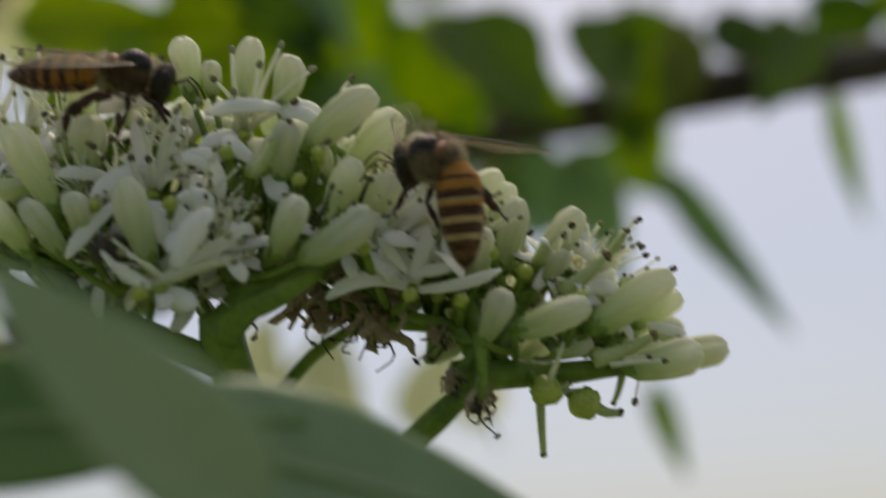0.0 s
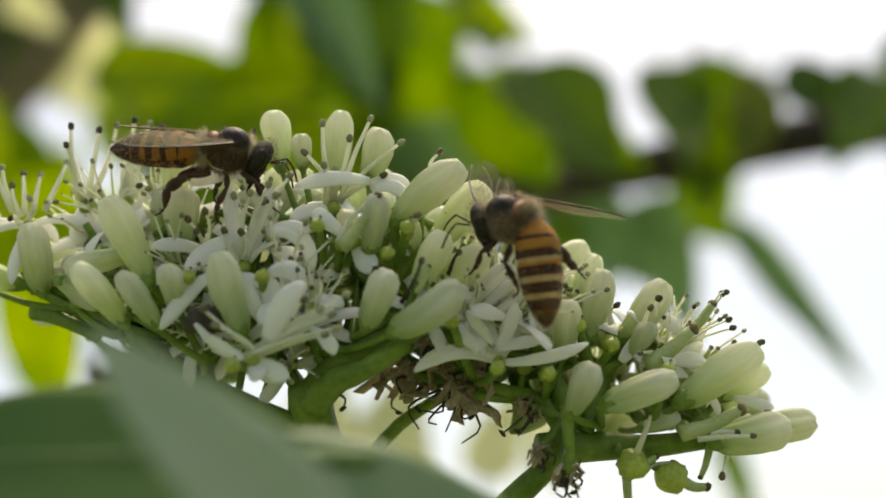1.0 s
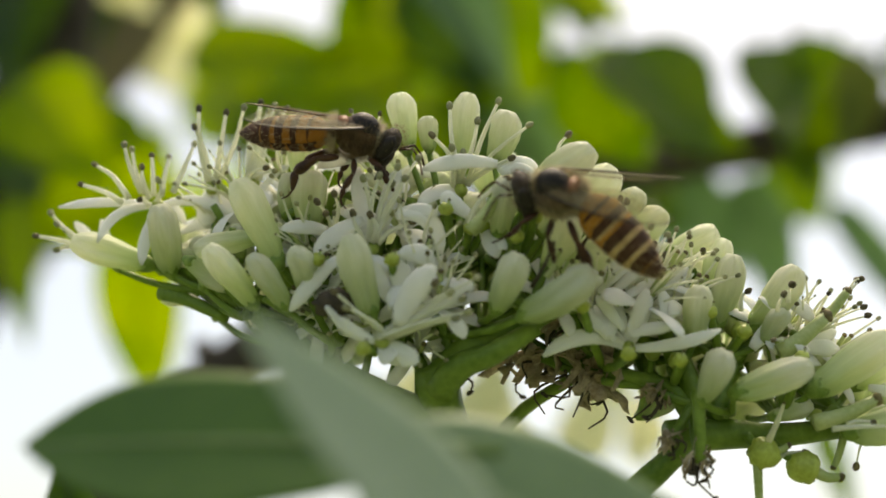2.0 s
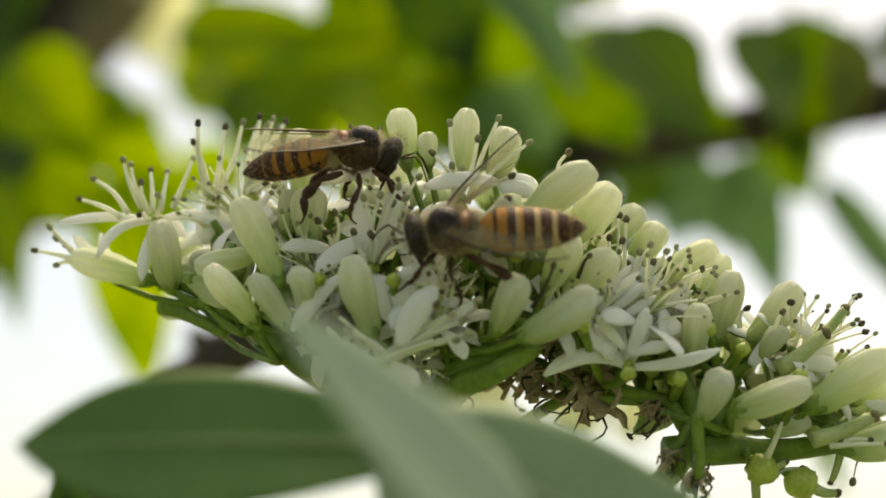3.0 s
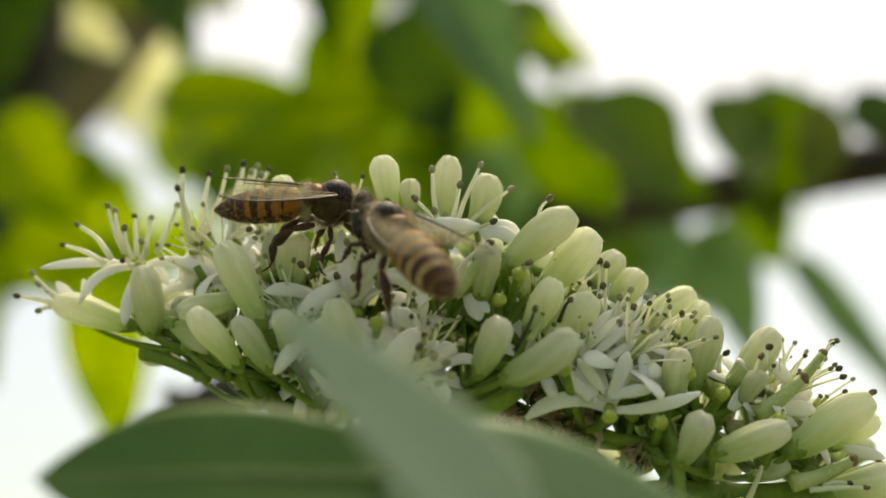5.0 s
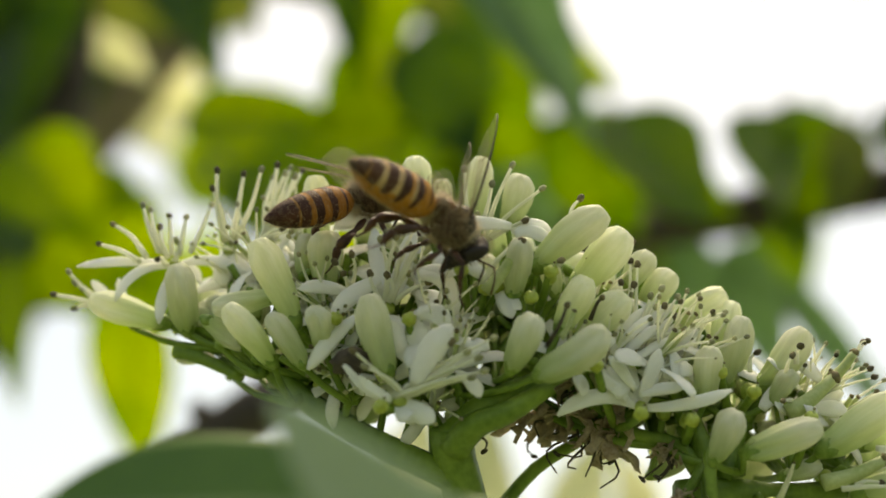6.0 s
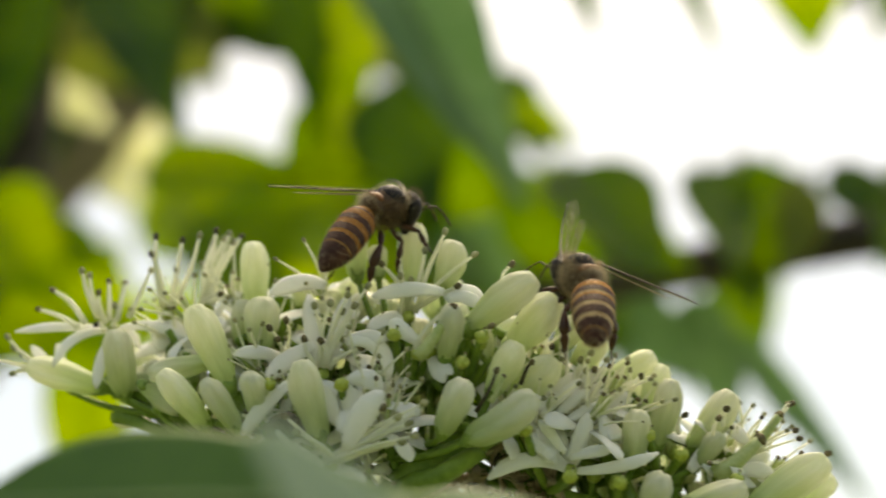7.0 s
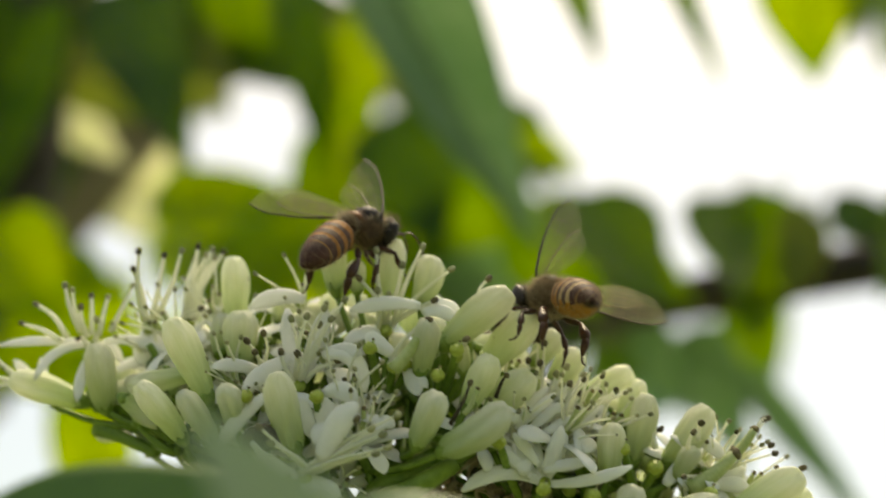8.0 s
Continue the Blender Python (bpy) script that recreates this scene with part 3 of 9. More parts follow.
leaf("leaf", (59.83, 285.00, 27.88), (70.50, 275.04, 11.30), 22.0, (0.44, -1, -0.05), (LEAF_DARK, LEAF_RIB), "shrub leaf with shade put into its dark green colour", "leaves behind the flower cluster", 0.22, 0.04, -0.00, 60, petiole=6)
leaf("leaf", (30.62, 300.00, 54.65), (47.29, 316.22, 27.13), 24.9, (0.25, -1, 0.32), (LEAF_DARK, LEAF_RIB), "shrub leaf with shade put into its dark green colour", "leaves behind the flower cluster", 0.29, -0.04, 0.07, 61, petiole=6)
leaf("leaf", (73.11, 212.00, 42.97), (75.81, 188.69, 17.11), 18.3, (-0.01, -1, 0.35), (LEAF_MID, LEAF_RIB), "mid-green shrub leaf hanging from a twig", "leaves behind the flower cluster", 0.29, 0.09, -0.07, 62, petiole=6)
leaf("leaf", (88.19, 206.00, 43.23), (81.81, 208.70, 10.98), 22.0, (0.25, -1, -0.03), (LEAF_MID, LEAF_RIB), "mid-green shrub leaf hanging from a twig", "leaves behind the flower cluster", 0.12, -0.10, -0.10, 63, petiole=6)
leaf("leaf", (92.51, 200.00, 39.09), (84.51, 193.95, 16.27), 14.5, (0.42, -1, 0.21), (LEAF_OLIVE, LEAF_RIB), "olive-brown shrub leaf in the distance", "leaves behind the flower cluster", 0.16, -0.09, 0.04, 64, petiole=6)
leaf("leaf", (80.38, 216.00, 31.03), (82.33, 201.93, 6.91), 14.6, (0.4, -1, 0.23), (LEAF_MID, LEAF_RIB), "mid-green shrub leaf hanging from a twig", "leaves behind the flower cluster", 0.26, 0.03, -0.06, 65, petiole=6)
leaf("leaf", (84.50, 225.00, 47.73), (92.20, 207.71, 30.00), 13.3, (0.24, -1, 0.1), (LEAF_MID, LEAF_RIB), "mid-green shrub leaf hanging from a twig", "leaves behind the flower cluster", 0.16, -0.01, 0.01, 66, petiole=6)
leaf("leaf", (96.21, 200.00, 37.82), (118.21, 202.29, 34.29), 13.8, (-0.41, -1, 0.43), (LEAF_DARK, LEAF_RIB), "shrub leaf with shade put into its dark green colour", "leaves behind the flower cluster", 0.09, -0.00, 0.04, 67, petiole=6)
leaf("leaf", (62.84, 250.00, 17.55), (74.09, 237.97, -9.80), 13.3, (-0.22, -1, -0.1), (LEAF_BLUE, LEAF_RIB), "hanging blue-green shrub leaf, sky gloss put into its colour", "leaves behind the flower cluster", 0.07, 0.01, 0.03, 68, petiole=6)
leaf("leaf", (73.92, 235.00, 15.14), (84.18, 224.81, -21.56), 16.4, (-0.0, -1, 0.27), (LEAF_BLUE, LEAF_RIB), "hanging blue-green shrub leaf, sky gloss put into its colour", "leaves behind the flower cluster", 0.12, -0.04, -0.03, 69, petiole=6)
leaf("leaf", (-68.59, 220.00, 1.79), (-75.84, 241.37, -45.13), 24.0, (-0.13, -1, 0.28), (LEAF_BACK, LEAF_RIB), "shrub leaf with sky light put into its yellow-green colour", "leaves behind the flower cluster", 0.22, -0.09, 0.09, 70, petiole=6)
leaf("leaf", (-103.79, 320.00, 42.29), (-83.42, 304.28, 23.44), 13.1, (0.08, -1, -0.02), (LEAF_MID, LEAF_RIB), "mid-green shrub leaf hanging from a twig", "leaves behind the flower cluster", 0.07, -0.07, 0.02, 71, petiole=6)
leaf("leaf", (-108.18, 250.00, 11.14), (-102.35, 230.34, -26.17), 10.8, (0.38, -1, 0.49), (LEAF_BACK, LEAF_RIB), "shrub leaf with sky light put into its yellow-green colour", "leaves behind the flower cluster", 0.26, 0.07, 0.08, 72, petiole=6)
leaf("leaf", (5.03, 200.00, -52.18), (14.30, 207.13, -25.10), 22.9, (0.41, -1, 0.05), (LEAF_CREAM, LEAF_RIB), "leaf with sky brightness put into its pale colour", "leaves behind the flower cluster", 0.23, 0.08, 0.04, 73, petiole=6)
leaf("leaf", (46.71, 210.00, -49.23), (39.82, 195.11, -31.48), 12.7, (0.27, -1, 0.01), (LEAF_CREAM, LEAF_RIB), "leaf with sky brightness put into its pale colour", "leaves behind the flower cluster", 0.25, -0.04, 0.01, 74, petiole=6)
leaf("leaf", (32.72, 230.00, -20.22), (50.52, 233.45, -43.53), 7.5, (0.45, -1, 0.35), (LEAF_BACK, LEAF_RIB), "shrub leaf with sky light put into its yellow-green colour", "leaves behind the flower cluster", 0.13, -0.09, -0.04, 75, petiole=6)
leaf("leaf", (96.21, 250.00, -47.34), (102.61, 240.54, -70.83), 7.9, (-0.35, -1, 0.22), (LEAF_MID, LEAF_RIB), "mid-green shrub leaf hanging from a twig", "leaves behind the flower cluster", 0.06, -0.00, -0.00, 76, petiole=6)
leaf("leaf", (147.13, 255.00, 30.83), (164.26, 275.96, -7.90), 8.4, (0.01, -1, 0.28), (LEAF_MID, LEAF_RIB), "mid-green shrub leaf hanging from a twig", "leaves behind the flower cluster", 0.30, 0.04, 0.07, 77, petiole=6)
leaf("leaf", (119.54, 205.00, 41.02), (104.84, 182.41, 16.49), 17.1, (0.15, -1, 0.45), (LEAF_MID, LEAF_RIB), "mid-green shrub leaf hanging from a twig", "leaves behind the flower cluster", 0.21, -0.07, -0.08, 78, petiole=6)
leaf("leaf", (156.31, 260.00, 58.68), (150.98, 260.03, 35.88), 22.3, (-0.19, -1, 0.24), (LEAF_DARK, LEAF_RIB), "shrub leaf with shade put into its dark green colour", "leaves behind the flower cluster", 0.10, -0.05, -0.00, 79, petiole=6)
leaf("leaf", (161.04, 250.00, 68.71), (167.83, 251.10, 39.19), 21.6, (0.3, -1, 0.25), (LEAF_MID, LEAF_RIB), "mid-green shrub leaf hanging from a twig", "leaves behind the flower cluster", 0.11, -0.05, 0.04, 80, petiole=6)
leaf("leaf", (111.47, 255.00, 118.03), (108.30, 247.77, 78.52), 29.9, (-0.4, -1, -0.01), (LEAF_BACK, LEAF_RIB), "shrub leaf with sky light put into its yellow-green colour", "leaves behind the flower cluster", 0.19, 0.02, 0.05, 81, petiole=6)
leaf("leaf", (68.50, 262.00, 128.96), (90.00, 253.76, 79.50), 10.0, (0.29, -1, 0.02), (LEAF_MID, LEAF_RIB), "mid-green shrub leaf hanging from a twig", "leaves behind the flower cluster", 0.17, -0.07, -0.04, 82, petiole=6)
leaf("leaf", (124.64, 260.00, 117.52), (122.60, 247.85, 88.50), 14.9, (0.33, -1, 0.09), (LEAF_DARK, LEAF_RIB), "shrub leaf with shade put into its dark green colour", "leaves behind the flower cluster", 0.13, -0.02, 0.01, 83, petiole=6)
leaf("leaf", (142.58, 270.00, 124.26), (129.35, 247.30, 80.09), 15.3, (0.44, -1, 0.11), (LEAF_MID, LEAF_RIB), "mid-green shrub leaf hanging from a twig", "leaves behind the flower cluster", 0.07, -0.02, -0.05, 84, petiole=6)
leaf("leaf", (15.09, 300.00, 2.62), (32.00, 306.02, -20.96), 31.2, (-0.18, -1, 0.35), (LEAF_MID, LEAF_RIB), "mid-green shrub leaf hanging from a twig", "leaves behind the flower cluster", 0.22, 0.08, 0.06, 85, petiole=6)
leaf("leaf", (53.46, 300.00, 2.42), (38.33, 285.13, -20.05), 27.0, (0.19, -1, 0.18), (LEAF_DARK, LEAF_RIB), "shrub leaf with shade put into its dark green colour", "leaves behind the flower cluster", 0.12, -0.01, 0.06, 86, petiole=6)
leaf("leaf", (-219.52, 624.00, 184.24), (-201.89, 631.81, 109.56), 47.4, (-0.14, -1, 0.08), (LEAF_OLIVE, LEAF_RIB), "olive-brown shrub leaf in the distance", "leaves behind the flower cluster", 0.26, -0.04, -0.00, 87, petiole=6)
leaf("leaf", (-187.00, 587.00, 162.26), (-208.60, 594.38, 76.73), 53.0, (0.33, -1, 0.27), (LEAF_DARK, LEAF_RIB), "shrub leaf with shade put into its dark green colour", "leaves behind the flower cluster", 0.29, 0.08, 0.09, 88, petiole=6)
# the next two cream leaves stand in for hazy sky
leaf("leaf", (-179.94, 683.00, 158.50), (-145.71, 682.98, 107.19), 66.5, (-0.2, -1, 0.4), (LEAF_CREAM, LEAF_RIB), "leaf with sky brightness put into its pale colour", "leaves behind the flower cluster", 0.06, 0.05, 0.06, 89, petiole=6)
leaf("leaf", (-199.14, 720.00, 148.45), (-163.11, 702.65, 89.23), 55.2, (0.4, -1, -0.0), (LEAF_CREAM, LEAF_RIB), "leaf with sky brightness put into its pale colour", "leaves behind the flower cluster", 0.12, -0.03, 0.09, 90, petiole=6)
leaf("leaf", (-177.47, 613.00, 51.20), (-149.56, 598.05, 26.04), 60.4, (0.1, -1, 0.21), (LEAF_BACK, LEAF_RIB), "shrub leaf with sky light put into its yellow-green colour", "leaves behind the flower cluster", 0.13, -0.05, 0.07, 91, petiole=6)
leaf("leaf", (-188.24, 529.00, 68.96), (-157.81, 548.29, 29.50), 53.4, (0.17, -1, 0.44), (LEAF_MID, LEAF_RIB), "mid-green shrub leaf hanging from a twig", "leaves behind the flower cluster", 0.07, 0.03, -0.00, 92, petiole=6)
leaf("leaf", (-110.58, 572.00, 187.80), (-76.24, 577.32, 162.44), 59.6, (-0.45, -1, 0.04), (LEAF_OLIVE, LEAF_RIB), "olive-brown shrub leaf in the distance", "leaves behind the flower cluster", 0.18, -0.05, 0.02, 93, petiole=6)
leaf("leaf", (-127.25, 582.00, 214.88), (-101.98, 592.97, 157.36), 49.0, (0.16, -1, 0.43), (LEAF_DARK, LEAF_RIB), "shrub leaf with shade put into its dark green colour", "leaves behind the flower cluster", 0.25, 0.02, -0.05, 94, petiole=6)
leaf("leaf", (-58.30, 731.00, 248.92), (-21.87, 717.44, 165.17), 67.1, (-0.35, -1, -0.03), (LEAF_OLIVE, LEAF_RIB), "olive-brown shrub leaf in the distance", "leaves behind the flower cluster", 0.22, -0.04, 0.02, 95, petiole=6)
leaf("leaf", (-36.74, 732.00, 161.00), (-8.00, 717.73, 90.31), 70.3, (-0.41, -1, 0.33), (LEAF_BACK, LEAF_RIB), "shrub leaf with sky light put into its yellow-green colour", "leaves behind the flower cluster", 0.20, 0.00, 0.02, 96, petiole=6)
leaf("leaf", (-167.46, 741.00, 82.84), (-89.84, 757.85, 106.55), 67.5, (-0.04, -1, 0.44), (LEAF_BACK, LEAF_RIB), "shrub leaf with sky light put into its yellow-green colour", "leaves behind the flower cluster", 0.10, -0.06, 0.00, 97, petiole=6)
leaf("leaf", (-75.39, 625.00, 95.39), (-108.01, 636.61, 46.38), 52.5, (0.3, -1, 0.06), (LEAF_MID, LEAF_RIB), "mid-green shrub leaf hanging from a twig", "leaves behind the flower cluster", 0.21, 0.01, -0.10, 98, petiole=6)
leaf("leaf", (-94.76, 549.00, 62.53), (-34.29, 557.61, 46.23), 46.5, (-0.14, -1, 0.03), (LEAF_BACK, LEAF_RIB), "shrub leaf with sky light put into its yellow-green colour", "leaves behind the flower cluster", 0.25, -0.03, 0.08, 99, petiole=6)
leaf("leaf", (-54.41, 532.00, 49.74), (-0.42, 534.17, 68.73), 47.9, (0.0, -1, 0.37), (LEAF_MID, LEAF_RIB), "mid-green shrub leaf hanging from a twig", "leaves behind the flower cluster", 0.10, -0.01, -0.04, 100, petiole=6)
leaf("leaf", (-8.06, 773.00, 246.28), (37.08, 773.82, 161.50), 67.8, (0.02, -1, -0.08), (LEAF_DARK, LEAF_RIB), "shrub leaf with shade put into its dark green colour", "leaves behind the flower cluster", 0.23, 0.05, 0.08, 101, petiole=6)
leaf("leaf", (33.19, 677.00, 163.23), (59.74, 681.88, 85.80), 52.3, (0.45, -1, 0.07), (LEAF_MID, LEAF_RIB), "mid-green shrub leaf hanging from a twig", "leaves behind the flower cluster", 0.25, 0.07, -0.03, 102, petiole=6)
leaf("leaf", (57.38, 745.00, 104.22), (100.04, 741.61, 45.33), 69.6, (0.06, -1, -0.04), (LEAF_DARK, LEAF_RIB), "shrub leaf with shade put into its dark green colour", "leaves behind the flower cluster", 0.11, 0.04, 0.09, 103, petiole=6)
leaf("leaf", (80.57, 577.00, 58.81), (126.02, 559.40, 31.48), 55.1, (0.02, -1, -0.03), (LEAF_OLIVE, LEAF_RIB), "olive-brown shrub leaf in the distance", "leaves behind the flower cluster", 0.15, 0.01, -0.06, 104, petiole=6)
leaf("leaf", (137.35, 667.00, 50.58), (94.37, 646.19, -5.01), 53.2, (0.38, -1, -0.06), (LEAF_DARK, LEAF_RIB), "shrub leaf with shade put into its dark green colour", "leaves behind the flower cluster", 0.25, -0.08, 0.10, 105, petiole=6)
leaf("leaf", (184.29, 799.00, 40.60), (155.55, 774.43, -20.48), 79.0, (0.32, -1, 0.44), (LEAF_BLUE, LEAF_RIB), "hanging blue-green shrub leaf, sky gloss put into its colour", "leaves behind the flower cluster", 0.16, 0.08, -0.07, 106, petiole=6)
leaf("leaf", (-201.99, 708.00, 58.68), (-146.52, 691.14, 16.43), 54.0, (-0.43, -1, 0.2), (LEAF_BACK, LEAF_RIB), "shrub leaf with sky light put into its yellow-green colour", "leaves behind the flower cluster", 0.10, 0.09, -0.02, 107, petiole=6)
leaf("leaf", (-123.52, 763.00, 40.29), (-179.46, 749.68, 10.78), 52.7, (-0.37, -1, 0.21), (LEAF_BACK, LEAF_RIB), "shrub leaf with sky light put into its yellow-green colour", "leaves behind the flower cluster", 0.21, -0.02, -0.04, 108, petiole=6)
leaf("leaf", (-251.87, 612.00, 143.77), (-225.02, 617.57, 79.52), 44.7, (0.04, -1, 0.31), (LEAF_DARK, LEAF_RIB), "shrub leaf with shade put into its dark green colour", "leaves behind the flower cluster", 0.26, 0.00, 0.03, 109, petiole=6)
leaf("leaf", (-292.10, 791.00, 276.22), (-254.19, 771.80, 200.52), 55.4, (-0.08, -1, 0.23), (LEAF_DARK, LEAF_RIB), "shrub leaf with shade put into its dark green colour", "leaves behind the flower cluster", 0.23, -0.09, 0.04, 110, petiole=6)
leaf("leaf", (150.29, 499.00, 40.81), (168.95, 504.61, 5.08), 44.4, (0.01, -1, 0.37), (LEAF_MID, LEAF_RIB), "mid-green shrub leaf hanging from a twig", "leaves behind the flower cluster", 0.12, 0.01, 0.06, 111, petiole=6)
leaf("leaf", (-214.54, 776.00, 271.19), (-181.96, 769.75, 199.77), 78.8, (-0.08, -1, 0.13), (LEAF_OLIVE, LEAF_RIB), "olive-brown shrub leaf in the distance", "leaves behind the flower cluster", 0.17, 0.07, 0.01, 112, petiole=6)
leaf("leaf", (43.00, 258.00, 124.00), (53.50, 252.00, 82.50), 12.0, (0.2, -1, 0.1), (LEAF_MID, LEAF_RIB), "mid-green shrub leaf hanging from a twig", "leaves behind the flower cluster", 0.15, 0.0, 0.03, 113, petiole=6)
leaf("leaf", (-48.00, 230.00, 33.50), (-18.00, 226.00, 6.50), 23.0, (0.2, -1, 0.2), (LEAF_MID, LEAF_RIB), "mid-green shrub leaf hanging from a twig", "leaves behind the flower cluster", 0.18, 0.03, -0.04, 114, petiole=6)
swaying_leaf = leaf("leaf", (83.69, 236.00, 5.41), (117.17, 232.00, -35.69), 11.5, (0.2, -1, 0.3), (LEAF_BLUE, LEAF_RIB), "long grey-green leaf swaying on its twig", "leaves behind the flower cluster", 0.2, 0.08, -0.05, 31, petiole=8)
hanging_leaf = leaf("leaf", (-6.50, 172.00, 98.11), (27.80, 168.00, 23.00), 29.0, (0.3, -1, 0.35), (LEAF_BLUE, LEAF_RIB), "broad blue-green leaf hanging with its tip down", "leaves behind the flower cluster", 0.42, 0.05, 0.04, 12, petiole=8, rib=0.9)

# ---- the flower head ----
head_base = P(1.07, 8.00, -42.75)
flower_head = thing("flower_cluster", Matrix.Translation(head_base), "branching cluster of cream buds and white star flowers on green stalks", "flower cluster")


limb("shoot", "green-brown woody shoot that carries the flower cluster", "shoot", ((1.07, 8.00, -42.75), (-4, 24, -150), (-25, 120, -700), (-60, 260, -1710)), (1.6, 9.0), BARK)


def stalk(name, line, r0, r1, n=12, mat=None, seg=9, label=""):
    bm = bmesh.new()
    pts = curve([P(*p) for p in line], n)
    rings = tube(bm, pts, (r0 * 0.001, r1 * 0.001), seg)
    for i, ring in enumerate(rings):
        for k, v in enumerate(ring):
            v.co = pts[i] + (v.co - pts[i]) * (1 + 0.13 * noise.noise(v.co * 700) + 0.05 * math.cos(k * 3))
    return part(name, bm, mat or STALK, flower_head, label)


def bud_mesh(seed):
    """A closed bud, 1 long and 1 wide: club-shaped, of five petals that meet in shallow seams, with a blunt tip."""
    bm = bmesh.new()
    rng = random.Random(seed)
    lean, slim, full = rng.uniform(-0.1, 0.1), rng.uniform(0.58, 0.74), rng.uniform(0.55, 0.7)
    n, rows = 30, []
    for i in range(17):
        s = (i / 16) ** 0.9
        swell = min(1, s / full)
        r = 0.44 * (slim + (1 - slim) * swell * swell * (3 - 2 * swell)) * (0.5 + 0.5 * min(1, s / 0.16) ** 0.6)
        r *= max(0.0, 1 - max(0, (s - 0.7) / 0.3) ** 2.3) ** 0.55
        row = []
        for k in range(n if i < 16 else 1):
            a = 2 * math.pi * k / n
            off = abs((a * 5 / (2 * math.pi) + 0.5) % 1 - 0.5) / 2.5 * math.pi
            g = 1.03 - 0.13 * math.exp(-(off / 0.16) ** 2) * (0.4 + 0.6 * s) + 0.16 * noise.noise(Vector((math.cos(a), math.sin(a), s * 2 + seed * 3)))
            g += 0.05 * math.cos(5 * a + math.pi) + 0.045 * noise.noise(Vector((3 * math.cos(a), 3 * math.sin(a), s * 7 + seed)))
            lip = 0.035 * math.cos(5 * a) * max(0, (s - 0.75) / 0.25)
            row.append(bm.verts.new((r * g * math.cos(a) + lean * math.sin(s * 3), r * g * math.sin(a), s + lip if i < 16 else 0.985)))
        rows.append(row)
    for a, b in zip(rows, rows[1:]):
        for k in range(n):
            q = [a[k], a[(k + 1) % n], b[(k + 1) % len(b)], b[k % len(b)]]
            q = [v for j, v in enumerate(q) if v not in q[:j]]
            bm.faces.new(q)
    bm.faces.new(rows[0][::-1])
    return mesh_of("bud", bm, BUD)


def calyx_mesh():
    """A green cup with five short teeth, 1 wide."""
    bm = bmesh.new()
    rows = []
    for i, (r, z) in enumerate(((0.16, -0.22), (0.3, -0.02), (0.4, 0.2), (0.46, 0.4))):
        row = []
        for k in range(15):
            a = 2 * math.pi * k / 15
            zz = z + (0.2 * (1 + math.cos(5 * a)) / 2 if i == 3 else 0)
            row.append(bm.verts.new((r * math.cos(a), r * math.sin(a), zz)))
        rows.append(row)
    for a, b in zip(rows, rows[1:]):
        for k in range(15):
            bm.faces.new((a[k], a[(k + 1) % 15], b[(k + 1) % 15], b[k]))
    bm.faces.new(rows[0][::-1])
    bmesh.ops.recalc_face_normals(bm, faces=bm.faces)
    bmesh.ops.solidify(bm, geom=bm.faces[:], thickness=0.05)
    return mesh_of("calyx", bm, CALYX)


BUDS = [bud_mesh(k) for k in range(10)]
CUP = calyx_mesh()
SPLIT = random.Random(5)


def pedicel(owner, start, end, r0=0.26, r1=0.2):
    """A short green stalk from a fork to the foot of a bud or flower."""
    a, b = P(*start), P(*end)
    mid = a.lerp(b, 0.55) - V(0, 0, 1) * (b - a).length * 0.05
    bm = bmesh.new()
    tube(bm, curve([a, mid, b], 7), (r0 * 0.001, r1 * 0.001), 7)
    return part("pedicel", bm, STALK, owner)


def bud(foot, tip, wide, fork):
    """A closed bud in its calyx on a pedicel from the given fork."""
    a, b = P(*foot), P(*tip)
    spin = Matrix.Rotation(SPLIT.uniform(0, 6.28), 3, "Z")
    turn = along(a, b) @ spin
    m = Matrix.Translation(a) @ turn.to_4x4() @ Matrix.Diagonal((wide * 0.001, wide * 0.00092, (b - a).length, 1))
    ob = place("bud", SPLIT.choice(BUDS), m, flower_head)
    k = wide * 0.00062
    place("calyx", CUP, Matrix.Translation(a) @ turn.to_4x4() @ Matrix.Diagonal((k, k, k, 1)), ob, "green calyx cup")
    pedicel(ob, fork, foot)
    return ob


def blossom(centre, fork, wide=1.5):
    """The green heart of an open flower, to which petals and stamens are added."""
    c = P(*centre)
    bm = bmesh.new()
    c = c + V(0, 1, 0) * 0.0007
    lump(bm, c, (wide * 0.0003, wide * 0.0003, wide * 0.00034), rough=0.15, seed=centre[0])
    ob = part("flower", bm, OVARY, flower_head, "open white flower with a green ovary")
    ob["foot"] = [*c]
    pedicel(ob, fork, (centre[0], centre[1] + 0.9, centre[2] - 0.2))
    return ob


